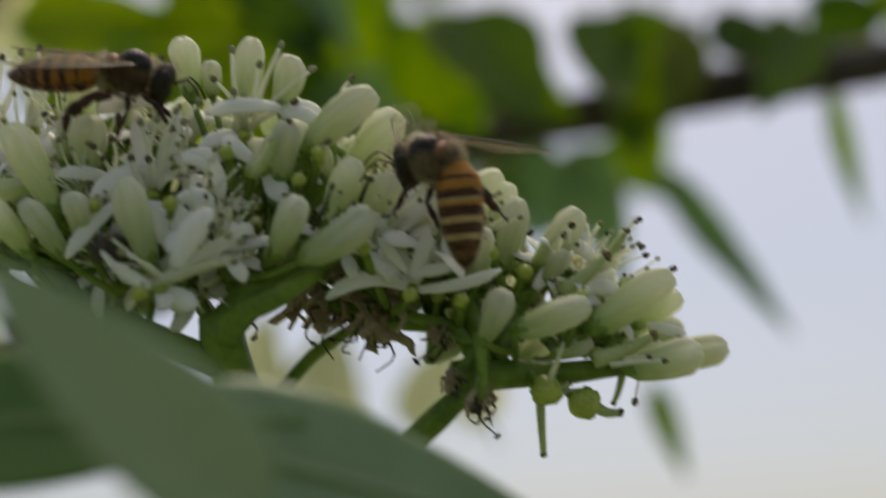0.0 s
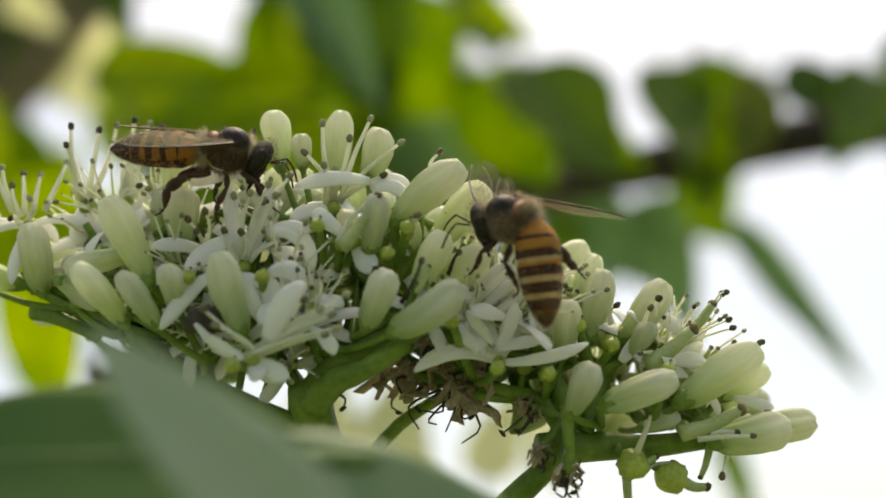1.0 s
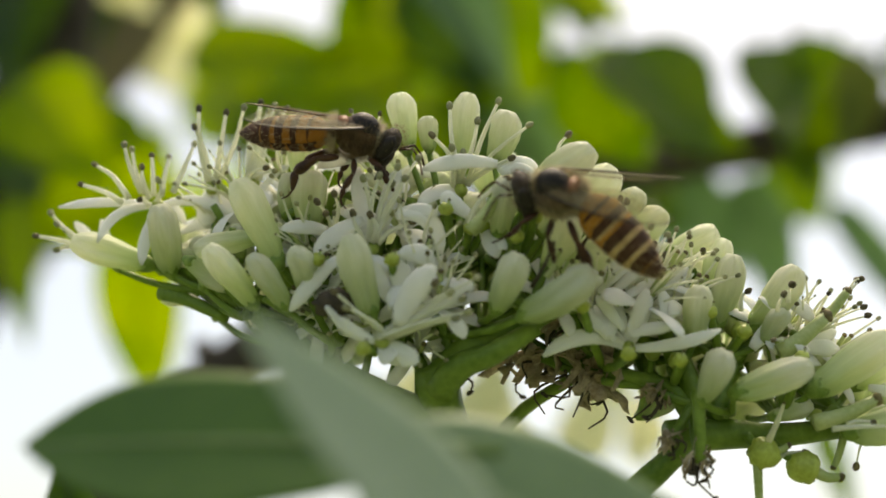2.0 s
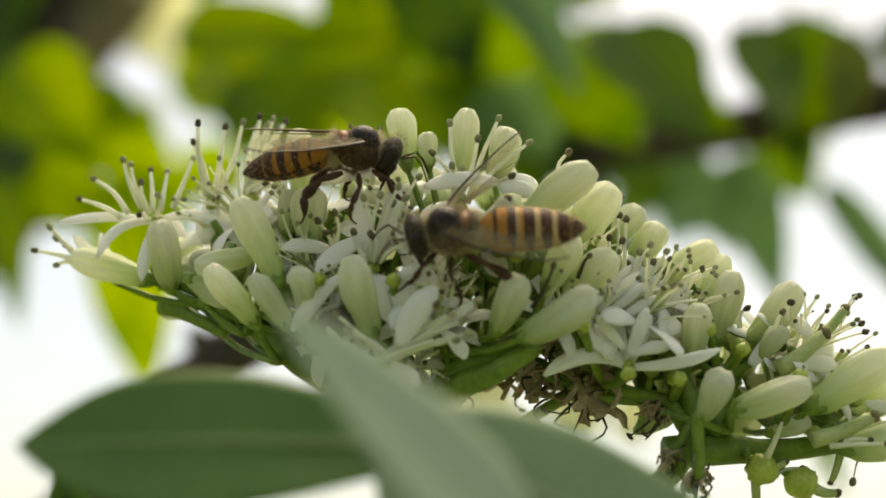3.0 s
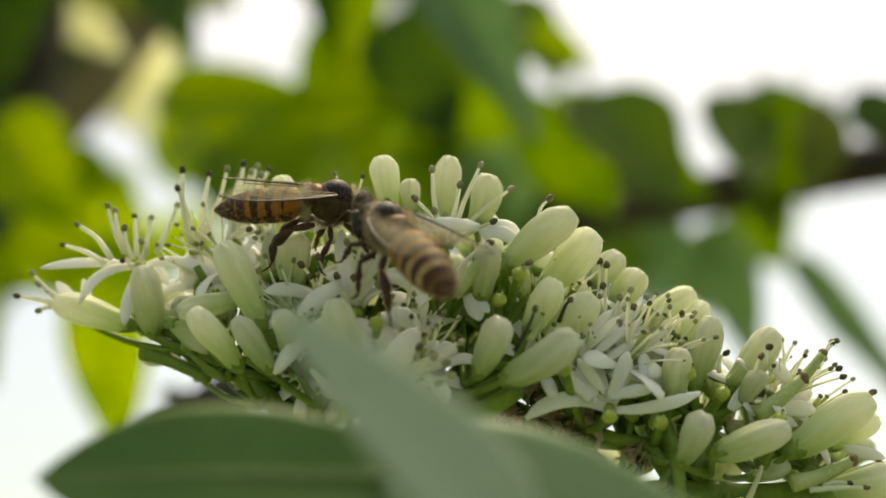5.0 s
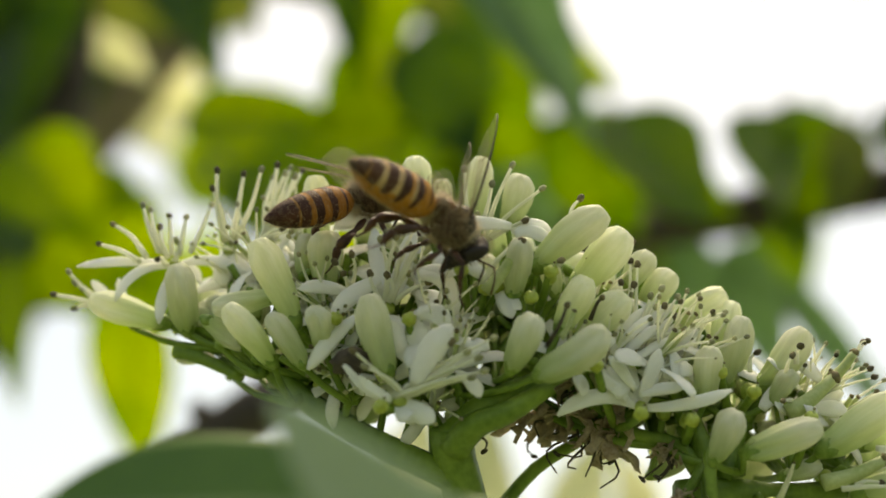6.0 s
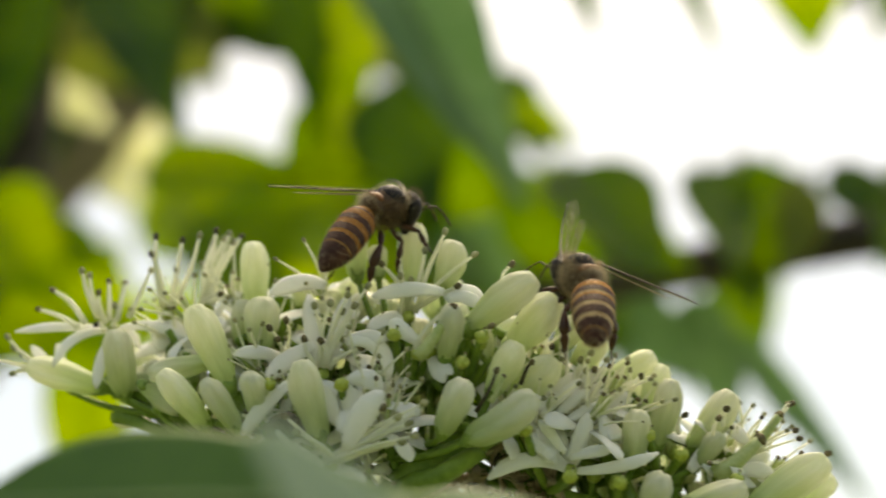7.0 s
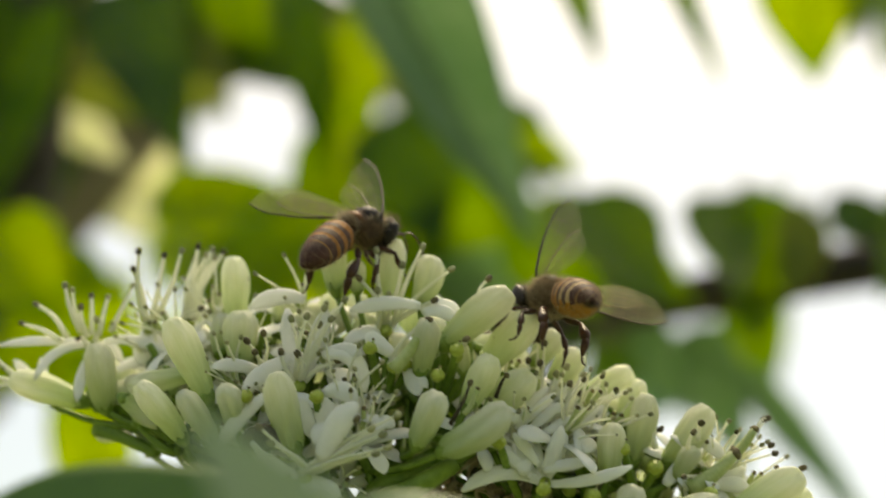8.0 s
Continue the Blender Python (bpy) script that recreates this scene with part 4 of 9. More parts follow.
def petal(owner, tip, bend, wide, start=None, lift=(0, -1, 0.35), cup=0.25, mat=None):
    """A strap-shaped petal from the flower's heart to its tip; bend pushes its middle aside."""
    a = P(*start) if start else Vector(owner["foot"])
    b = P(*tip)
    mid = (a + b) / 2 + BASE.to_3x3() @ (Vector(bend) * 0.001)
    pts = [a.lerp(mid, s).lerp(mid.lerp(b, s), s) for s in (i / 10 for i in range(11))]
    up = V(*lift)
    bm = bmesh.new()
    rows = []
    seed = SPLIT.uniform(0, 50)
    for i, p in enumerate(pts):
        s = i / 10
        t = (pts[min(i + 1, 10)] - pts[max(i - 1, 0)]).normalized()
        n = (up - up.dot(t) * t).normalized()
        x = n.cross(t)
        half = 0.00053 * wide * (0.3 + 0.9 * math.sin(math.pi * min(1, s * 0.66 + 0.1))) * (1 - max(0, (s - 0.62) / 0.38) ** 3.2 * 0.72)
        ring = []
        for k in range(14):
            c = k / 3 - 1 if k < 7 else (13 - k) / 3 - 1
            ripple = noise.noise(Vector((c + seed, s * 3, seed))) * wide * 0.0001
            depth = 0.0 if k < 7 else 0.00015 * (1.1 - abs(c))
            ring.append(bm.verts.new(p + x * c * half - n * (cup * half * c * c - ripple + depth)))
        rows.append(ring)
    for q, r in zip(rows, rows[1:]):
        for k in range(14):
            bm.faces.new((q[k], q[(k + 1) % 14], r[(k + 1) % 14], r[k]))
    bm.faces.new(rows[0][::-1])
    bm.faces.new(rows[-1])
    return part("petal", bm, mat or PETAL, owner)


def stamen(owner, tip, start=None, knob=0.28, r=0.12, bow=0.5, dark=True, mat=None):
    """A thread with an anther at its end."""
    a = P(*start) if start else Vector(owner["foot"]) + V(SPLIT.uniform(-1, 1), -0.3, SPLIT.uniform(0.2, 1)) * 0.0005
    b = P(*tip)
    mid = a.lerp(b, 0.5) + V(SPLIT.uniform(-1, 1), SPLIT.uniform(-1, 0.3), 0.4) * 0.0006 * bow
    bm = bmesh.new()
    line = curve([a, mid, b], 7)
    tube(bm, line, (r * 0.0013, r * 0.0006), 6, 0)
    t = along(line[-2], b)
    turn = Matrix((t.col[2], t.col[0], t.col[1])).transposed()
    lump(bm, b, (knob * 0.001, knob * 0.00075, knob * 0.00066), turn, 8, 6, 1, 0.25, tip[0])
    return part("stamen", bm, (mat or FILAMENT, ANTHER if dark else ANTHER_PALE), owner)


def pistil(owner, start, end, r, tip_dark=True):
    """A thick green style with a dark rounded stigma."""
    a, b = P(*start), P(*end)
    bm = bmesh.new()
    tube(bm, curve([a, a.lerp(b, 0.5) + V(0, 0, -1) * 0.0002, b], 7), (r * 0.0013, r * 0.0008), 9, 0)
    t = along(a, b)
    turn = Matrix((t.col[2], t.col[0], t.col[1])).transposed()
    lump(bm, b, (r * 0.00075, r * 0.00098, r * 0.00098), turn, 9, 6, 1, 0.35, start[0])
    return part("style", bm, (STYLE, STIGMA), owner)


def star(centre, axis, fork, size, spin, seed, old=0.15):
    """A whole open flower: five curled-back strap petals, five stamens and a forked style."""
    rng = random.Random(seed)
    c = Vector(centre)
    z = Vector(axis).normalized()
    x = z.orthogonal().normalized()
    y = z.cross(x)
    ob = blossom(centre, fork, 1.2)
    for k in range(5):
        a = spin + k * 1.2566 + rng.uniform(-0.2, 0.2)
        out = x * math.cos(a) + y * math.sin(a)
        tip = c + (out * rng.uniform(0.95, 1.2) + z * rng.uniform(-0.05, 0.35)) * size
        bend = (out * 0.18 + z * rng.uniform(0.25, 0.45)) * size
        petal(ob, tuple(tip), tuple(bend), rng.uniform(0.85, 1.15) * size * 0.27, start=tuple(c), lift=tuple(z + out * 0.2))
        b = a + 0.63
        out = x * math.cos(b) + y * math.sin(b)
        stamen(ob, tuple(c + (out * rng.uniform(0.3, 0.65) + z * rng.uniform(0.9, 1.25)) * size), start=tuple(c + z * 0.2 * size), knob=0.2, r=0.1, dark=rng.random() < old)
    for k in range(2):
        a = spin + rng.uniform(0, 6.28)
        out = x * math.cos(a) + y * math.sin(a)
        stamen(ob, tuple(c + (out * rng.uniform(0.2, 0.9) + z * rng.uniform(0.6, 1.2)) * size), start=tuple(c + out * 0.1 * size), knob=0.1, r=0.075, dark=False)
    for k in (-1, 1):
        pistil(ob, tuple(c + z * 0.1 * size), tuple(c + (x * 0.12 * k + z * 0.75) * size), 0.17)
    return ob


def fruit(centre, wide, fork):
    """A young round green fruit left after a flower."""
    c = P(*centre)
    bm = bmesh.new()
    lump(bm, c, (wide * 0.00046, wide * 0.00044, wide * 0.00044), None, 14, 10, 0, 0.25, centre[0])
    ob = part("young_fruit", bm, FRUIT, flower_head, "round young green fruit")
    ob["foot"] = [*c]
    pedicel(ob, fork, centre, 0.3, 0.25)
    return ob


def withered(centre, size, fork, seed, strands=10, long=3.0, lean=0.0):
    """A withered brown flower: crumpled, curled petals and a few hanging threads."""
    rng = random.Random(seed)
    c = P(*centre)
    bm = bmesh.new()
    for k in range(12):
        a = c + Vector((rng.uniform(-1, 1), rng.uniform(-1, 1), rng.uniform(-0.4, 1))) * size * 0.0004
        drop = V(rng.uniform(-1.1, 1.1) + lean, rng.uniform(-0.7, 0.7), rng.uniform(-1.2, -0.3)) * size * 0.001 * rng.uniform(0.4, 1.15)
        x = V(rng.uniform(-1, 1), rng.uniform(-1, 1), rng.uniform(-0.4, 0.4)) * size * rng.uniform(0.00006, 0.00017)
        curl = rng.uniform(3, 8)
        rows = []
        for i in range(8):
            s = i / 7
            p = a + drop * s + V(math.sin(s * curl + k), math.cos(s * curl * 0.8 + k), 0.6 * math.sin(s * curl)) * size * 0.00016
            wob = (1.1 - abs(s - 0.45)) * (1 + 0.4 * noise.noise(Vector((k, s * 4, seed))))
            y = x.cross(drop.normalized()) * (0.8 * math.sin(s * curl * 1.3 + k))
            rows.append((bm.verts.new(p - x * wob + y), bm.verts.new(p + y * 0.3), bm.verts.new(p + x * wob - y)))
        for q, r in zip(rows, rows[1:]):
            for j in range(2):
                bm.faces.new((q[j], q[j + 1], r[j + 1], r[j]))
    bmesh.ops.recalc_face_normals(bm, faces=bm.faces)
    bmesh.ops.solidify(bm, geom=bm.faces[:], thickness=0.0001)
    ob = part("withered_flower", bm, WITHERED, flower_head, "shrivelled brown withered flower")
    ob["foot"] = [*c]
    for k in range(strands):
        bm = bmesh.new()
        a = c + V(rng.uniform(-1, 1), rng.uniform(-1, 1), -0.4) * size * 0.0003
        b = a + V(rng.uniform(-0.9, 0.9) + lean, rng.uniform(-0.4, 0.4), -1) * long * 0.001 * rng.uniform(0.2, 1.0)
        mid = a.lerp(b, 0.6) + V(rng.uniform(-1, 1), 0, rng.uniform(-0.5, 0.5)) * long * 0.00025
        tube(bm, curve([a, mid, b], 7), (0.0001, 0.00005), 5)
        if rng.random() < 0.6:
            lump(bm, b, (0.00026, 0.00015, 0.00014), along(a, b), 7, 5, 0, 0.4, k)
        part("thread", bm, CHAR, ob, "dark dried thread")
    pedicel(ob, fork, centre, 0.3, 0.3)
    return ob


stalk("main_stalk", ((1.07, 8.00, -42.75), (4.86, 4.00, -28.42), (4.51, 2.00, -21.84), (2.63, 0.00, -16.21), (1.64, -1.00, -12.31), (1.17, -1.50, -9.90)), 1.45, 1.21)
stalk("side_stalk", ((5.56, 2.00, -22.90), (10.42, 1.00, -20.12), (13.45, 0.00, -17.38), (15.99, -0.50, -14.76), (16.87, -0.50, -12.20), (16.12, 0.00, -9.84)), 0.93, 0.59)
stalk("side_stalk", ((15.13, -0.50, -14.23), (18.67, 0.00, -14.17), (22.14, 0.00, -14.21), (26.46, 0.50, -13.81)), 1.07, 0.59)
stalk("side_stalk", ((10.52, 1.00, -9.86), (13.18, 0.00, -10.67), (15.16, -0.50, -11.16), (16.52, -0.50, -12.88)), 0.38, 0.52)
stalk("side_stalk", ((16.49, -3.00, -11.26), (16.50, -3.40, -12.87), (16.54, -3.60, -15.30)), 0.43, 0.34)
stalk("side_stalk", ((1.90, -1.00, -13.20), (-1.50, -0.50, -11.80), (-5.00, 1.00, -10.20), (-8.00, 2.30, -8.40), (-11.20, 3.40, -5.90), (-14.00, 4.80, -4.40), (-17.32, 6.00, -3.16)), 0.95, 0.5)
stalk("side_stalk", ((1.16, -1.50, -10.91), (3.53, -2.00, -8.71), (5.87, -2.40, -7.54), (8.22, -2.40, -6.40)), 1.21, 0.59)
stalk("side_stalk", ((1.50, -2.00, -11.20), (2.52, -3.00, -9.78), (4.83, -3.50, -8.78), (7.14, -3.50, -7.33)), 0.97, 0.52)
stalk("side_stalk", ((1.15, -1.00, -10.95), (-0.23, 0.00, -8.98), (-1.98, 1.00, -6.95), (-3.39, 1.50, -4.86)), 0.59, 0.31)
stalk("side_stalk", ((2.17, 0.00, -9.69), (3.58, 1.00, -7.00), (5.01, 2.00, -4.95), (6.82, 2.50, -2.84)), 0.59, 0.31)
stalk("side_stalk", ((3.18, 3.00, -17.11), (6.45, 3.00, -13.22), (9.67, 2.50, -11.05), (13.15, 1.50, -9.21)), 0.45, 0.34)
stalk("side_stalk", ((15.78, 0.00, -9.83), (15.09, 1.00, -7.12), (15.55, 1.50, -4.33)), 0.59, 0.31)
stalk("side_stalk", ((17.99, 0.00, -13.30), (19.26, 1.00, -10.65), (21.17, 1.50, -7.55)), 0.59, 0.31)
stalk("side_stalk", ((-12.11, 4.00, -7.22), (-14.82, 5.00, -6.02), (-16.67, 6.00, -5.54)), 0.34, 0.59)
bud((-17.10, 5.00, -3.82), (-22.32, 4.50, -2.16), 2.27, (-12.83, 4.00, -5.48))
bud((-15.76, 4.50, -4.35), (-16.36, 3.50, 0.21), 2.41, (-12.83, 4.00, -5.48))
bud((-8.14, -1.00, -3.89), (-10.56, -2.00, 1.44), 2.31, (-6.51, 2.00, -5.63))
bud((-9.32, -2.50, -6.15), (-12.06, -3.50, -2.54), 1.94, (-8.53, 1.00, -8.70))
bud((-7.43, -3.00, -6.27), (-9.46, -4.00, -3.08), 1.66, (-4.91, -1.00, -8.48))
bud((-9.36, 1.00, -2.00), (-13.68, 1.00, -2.87), 1.82, (-6.51, 2.00, -5.63))
bud((-6.53, 1.00, -1.49), (-6.31, 0.50, 2.11), 2.51, (-6.51, 2.00, -5.63))
bud((-7.96, 2.00, -0.92), (-7.82, 2.00, 2.03), 1.56, (-6.51, 2.00, -5.63))
bud((-7.16, 4.00, 0.94), (-7.45, 3.50, 5.94), 2.25, (-6.51, 2.00, -5.63))
bud((-6.40, -2.00, -5.13), (-6.86, -3.50, -2.69), 1.88, (-4.91, -1.00, -8.48))
bud((-2.39, -4.00, -6.75), (-3.58, -5.00, -1.90), 2.16, (-0.82, -1.50, -8.43))
bud((-0.52, 3.00, 3.29), (-1.06, 3.00, 7.11), 2.15, (2.65, 1.00, -4.16))
bud((2.79, 3.00, 2.19), (3.29, 3.00, 7.12), 2.00, (2.65, 1.00, -4.16))
bud((4.91, 2.00, 2.46), (5.73, 1.50, 5.79), 2.19, (6.14, 1.00, -4.16))
bud((0.85, 2.50, 3.24), (0.86, 2.50, 5.55), 1.42, (2.65, 1.00, -4.16))
bud((4.94, -2.00, -2.30), (5.46, -3.00, 1.41), 1.95, (6.14, 1.00, -4.16))
bud((6.49, -1.00, -0.39), (10.75, -2.00, 3.10), 2.52, (6.14, 1.00, -4.16))
bud((8.87, 0.50, -1.75), (12.18, -0.50, 2.06), 2.78, (6.14, 1.00, -4.16))
bud((12.43, 2.00, -1.56), (14.02, 2.00, 0.84), 2.05, (10.68, 1.00, -6.25))
bud((13.57, 2.50, -2.82), (15.60, 2.50, -0.41), 2.06, (14.35, 2.00, -7.04))
bud((7.76, -2.00, -4.19), (9.40, -3.00, -0.88), 2.15, (6.75, -2.00, -6.19))
bud((9.04, -1.00, -4.89), (11.99, -2.00, -1.99), 2.25, (10.68, 1.00, -6.25))
bud((4.72, -4.50, -6.44), (6.08, -5.50, -3.10), 2.28, (3.89, -2.00, -7.19))
bud((6.17, -5.00, -6.76), (10.25, -6.00, -4.03), 2.39, (1.89, -1.50, -8.09))
bud((15.24, 3.00, -3.73), (19.03, 3.00, -1.69), 2.08, (14.35, 2.00, -7.04))
bud((18.24, 2.50, -5.66), (19.34, 2.50, -2.21), 1.92, (18.71, 1.00, -9.74))
bud((18.54, 1.50, -7.87), (19.68, 1.00, -3.18), 2.04, (18.71, 1.00, -9.74))
bud((16.60, -1.50, -8.42), (16.93, -2.00, -5.01), 2.10, (15.51, -1.00, -10.86))
bud((16.14, 3.00, -6.41), (16.74, 3.00, -3.01), 1.65, (14.35, 2.00, -7.04))
bud((16.60, -3.50, -11.83), (17.90, -4.50, -8.68), 2.17, (18.92, -1.00, -12.73))
bud((18.47, -3.50, -11.33), (23.03, -4.00, -9.62), 2.31, (18.92, -1.00, -12.73))
bud((20.63, 1.00, -7.82), (23.38, 0.50, -3.96), 2.23, (18.71, 1.00, -9.74))
bud((21.06, 0.00, -8.59), (22.32, -1.00, -6.61), 1.52, (18.71, 1.00, -9.74))
bud((23.54, -1.50, -11.49), (28.66, -2.00, -8.12), 2.57, (21.98, -1.00, -12.73))
bud((26.66, 1.00, -11.45), (30.01, 1.00, -9.56), 2.03, (25.21, -0.50, -12.47))
bud((25.65, -1.50, -13.92), (30.56, -1.50, -12.89), 2.57, (25.21, -0.50, -12.47))
bud((28.79, 1.00, -13.61), (33.00, 1.00, -12.98), 2.37, (25.21, -0.50, -12.47))
bud((21.19, -1.00, -13.04), (23.82, -1.00, -12.23), 1.43, (21.98, -1.00, -12.73))
bud((15.90, 2.50, -4.28), (16.83, 2.50, -2.84), 1.57, (14.35, 2.00, -7.04))
bud((-14.34, 6.50, -5.57), (-16.96, 6.50, -5.94), 1.49, (-10.76, 2.00, -7.04))
bud((-14.32, 2.00, -3.39), (-11.45, 2.00, -5.19), 1.63, (-12.83, 4.00, -5.48))
bud((7.77, 0.00, -2.11), (7.26, 0.00, -0.00), 1.52, (6.14, 1.00, -4.16))
bud((23.55, 1.50, -11.26), (25.41, 1.50, -8.09), 1.83, (25.21, -0.50, -12.47))
bud((-4.50, 5.00, 1.39), (-3.94, 5.00, 3.45), 1.83, (-6.51, 2.00, -5.63))
bud((9.52, 0.50, -6.68), (11.12, 0.50, -4.93), 1.60, (11.48, 0.50, -10.20))
bud((-2.63, 7.18, -5.83), (-4.59, 6.50, -3.49), 2.25, (-4.91, -1.00, -8.48))
bud((2.38, 8.24, 0.26), (2.00, 8.97, 3.46), 2.16, (2.65, 1.00, -4.16))
bud((-8.97, 5.65, -7.83), (-9.10, 5.44, -5.36), 2.01, (-8.53, 1.00, -8.70))
bud((12.91, 3.57, -10.40), (13.01, 3.08, -8.95), 1.98, (13.99, 0.00, -11.17))
bud((10.45, 7.87, -8.50), (10.34, 7.87, -6.94), 1.79, (11.48, 0.50, -10.20))
bud((1.09, 5.93, -4.12), (2.79, 5.10, -1.64), 1.99, (-2.94, 1.00, -5.56))
bud((10.18, 6.90, -1.71), (12.18, 6.03, -0.17), 2.01, (10.68, 1.00, -6.25))
bud((14.25, 7.11, -4.14), (13.20, 7.14, -2.26), 2.07, (14.35, 2.00, -7.04))
bud((0.83, 5.34, -1.81), (0.17, 4.86, 0.81), 1.88, (2.65, 1.00, -4.16))
bud((1.16, 7.91, -5.10), (3.29, 8.38, -3.29), 1.72, (1.89, -1.50, -8.09))
bud((16.94, 4.58, -11.61), (15.97, 5.10, -10.18), 1.68, (16.54, -1.00, -12.22))
bud((18.78, 8.39, -9.85), (20.83, 8.47, -9.28), 1.69, (18.92, -1.00, -12.73))
bud((9.73, 5.15, -9.15), (8.95, 4.16, -7.35), 2.04, (11.48, 0.50, -10.20))
bud((-1.70, 7.19, -5.93), (-2.90, 7.29, -3.04), 2.09, (-0.82, -1.50, -8.43))
bud((-9.33, 7.08, -4.84), (-8.21, 7.56, -3.09), 1.73, (-12.83, 4.00, -5.48))
bud((22.96, 6.63, -12.13), (23.83, 7.31, -9.75), 1.86, (21.98, -1.00, -12.73))
bud((-2.85, 8.11, -4.12), (-0.91, 7.29, -1.54), 2.17, (-2.94, 1.00, -5.56))
bud((-13.46, 7.64, -7.27), (-12.58, 6.94, -5.67), 2.24, (-8.53, 1.00, -8.70))
bud((-4.85, 4.04, -3.43), (-5.88, 3.10, -1.63), 1.81, (-6.51, 2.00, -5.63))
bud((2.70, 6.17, -8.75), (4.77, 5.84, -6.76), 2.13, (2.65, 1.00, -4.16))
bud((1.05, 4.50, -10.24), (2.91, 3.96, -8.54), 1.70, (1.89, -1.50, -8.09))
bud((1.30, 4.12, -4.53), (-0.36, 4.25, -2.69), 1.73, (-2.94, 1.00, -5.56))
bud((-5.73, 8.19, -7.78), (-7.19, 8.29, -4.94), 1.71, (-8.53, 1.00, -8.70))
bud((18.32, 8.13, -14.42), (19.40, 8.01, -12.82), 1.78, (18.71, 1.00, -9.74))
bud((-1.59, 3.89, 0.38), (-3.15, 2.98, 1.90), 1.81, (-2.94, 1.00, -5.56))
bud((-11.56, 7.75, -5.34), (-11.99, 7.52, -3.32), 2.21, (-10.76, 2.00, -7.04))
bud((-6.25, 6.06, -3.03), (-8.65, 5.52, -1.76), 2.00, (-6.51, 2.00, -5.63))
bud((3.26, 2.63, -1.67), (3.67, 2.03, 0.70), 2.05, (2.65, 1.00, -4.16))
bud((-11.78, 6.62, -3.69), (-13.60, 6.44, -2.10), 1.99, (-12.83, 4.00, -5.48))
bud((25.18, 7.50, -13.08), (26.18, 7.36, -11.06), 2.05, (25.21, -0.50, -12.47))
bud((6.55, 8.14, -8.65), (7.96, 8.49, -7.46), 2.23, (11.48, 0.50, -10.20))
bud((-1.34, 5.35, -10.03), (-1.31, 5.07, -8.53), 1.71, (-2.94, 1.00, -5.56))
bud((5.02, 6.84, 0.63), (4.41, 7.58, 3.17), 2.22, (6.14, 1.00, -4.16))
bud((-12.23, 8.13, -6.49), (-13.83, 9.03, -5.36), 2.19, (-8.53, 1.00, -8.70))
bud((-2.43, 7.64, -7.86), (-2.96, 7.22, -5.77), 1.84, (-4.91, -1.00, -8.48))
bud((10.83, 6.72, -2.22), (9.94, 6.47, -0.31), 2.04, (10.68, 1.00, -6.25))
bud((8.44, 8.40, -8.13), (6.67, 8.65, -6.66), 1.98, (11.48, 0.50, -10.20))
bud((9.20, 7.28, -6.16), (11.19, 7.59, -4.74), 2.09, (11.48, 0.50, -10.20))
bud((14.40, 5.93, -5.55), (16.87, 5.69, -4.45), 2.01, (14.35, 2.00, -7.04))
bud((20.24, 4.36, -12.40), (20.54, 3.52, -10.77), 1.77, (18.71, 1.00, -9.74))
bud((-2.84, 5.52, -9.51), (-2.86, 6.44, -8.09), 1.94, (-2.94, 1.00, -5.56))
bud((20.21, 6.66, -14.40), (22.65, 6.34, -12.74), 2.21, (18.71, 1.00, -9.74))
bud((5.68, 3.15, -0.72), (6.03, 3.29, 1.93), 2.06, (6.14, 1.00, -4.16))
bud((-7.60, 3.23, -4.18), (-7.43, 2.69, -1.63), 1.83, (-6.51, 2.00, -5.63))
bud((26.53, 3.89, -10.89), (29.08, 3.43, -10.13), 1.66, (25.21, -0.50, -12.47))
bud((14.94, 4.56, -10.48), (14.11, 4.60, -8.08), 2.05, (13.99, 0.00, -11.17))
bud((10.23, 4.48, -4.13), (10.84, 4.25, -1.10), 1.85, (10.68, 1.00, -6.25))
bud((5.19, 4.24, -2.11), (7.03, 4.21, 0.24), 1.81, (6.14, 1.00, -4.16))
bud((24.47, 4.65, -10.99), (26.13, 5.02, -9.42), 1.80, (25.21, -0.50, -12.47))
bud((18.39, 6.45, -12.52), (20.49, 7.42, -11.41), 2.07, (18.71, 1.00, -9.74))
bud((0.41, 6.01, -8.47), (-1.40, 5.14, -6.96), 1.98, (2.65, 1.00, -4.16))
bud((13.35, 2.61, -4.95), (15.29, 2.50, -3.95), 1.57, (14.35, 2.00, -7.04))
bud((24.22, 3.30, -13.38), (23.95, 4.13, -11.90), 2.07, (25.21, -0.50, -12.47))
bud((25.13, 6.01, -13.39), (27.77, 6.97, -12.03), 2.06, (25.21, -0.50, -12.47))
bud((24.81, 3.18, -13.53), (25.28, 3.44, -11.87), 2.11, (25.21, -0.50, -12.47))
bud((18.24, 3.17, -8.12), (19.98, 3.90, -6.82), 1.66, (18.71, 1.00, -9.74))
bud((8.80, 6.69, -7.88), (10.99, 5.77, -5.69), 1.68, (11.48, 0.50, -10.20))
bud((10.28, 6.16, -4.62), (9.16, 6.51, -2.45), 1.81, (10.68, 1.00, -6.25))
bud((-3.43, 6.57, -9.24), (-4.28, 5.73, -7.84), 2.09, (-2.94, 1.00, -5.56))
bud((-13.55, 4.44, -3.61), (-15.67, 5.35, -2.94), 1.89, (-12.83, 4.00, -5.48))
bud((1.63, 2.96, -8.60), (0.53, 3.06, -7.50), 1.84, (1.89, -1.50, -8.09))
bud((-8.08, 4.98, -3.16), (-10.12, 5.80, -0.72), 1.82, (-6.51, 2.00, -5.63))
bud((-11.94, 4.72, -4.88), (-14.46, 5.09, -3.92), 1.65, (-10.76, 2.00, -7.04))
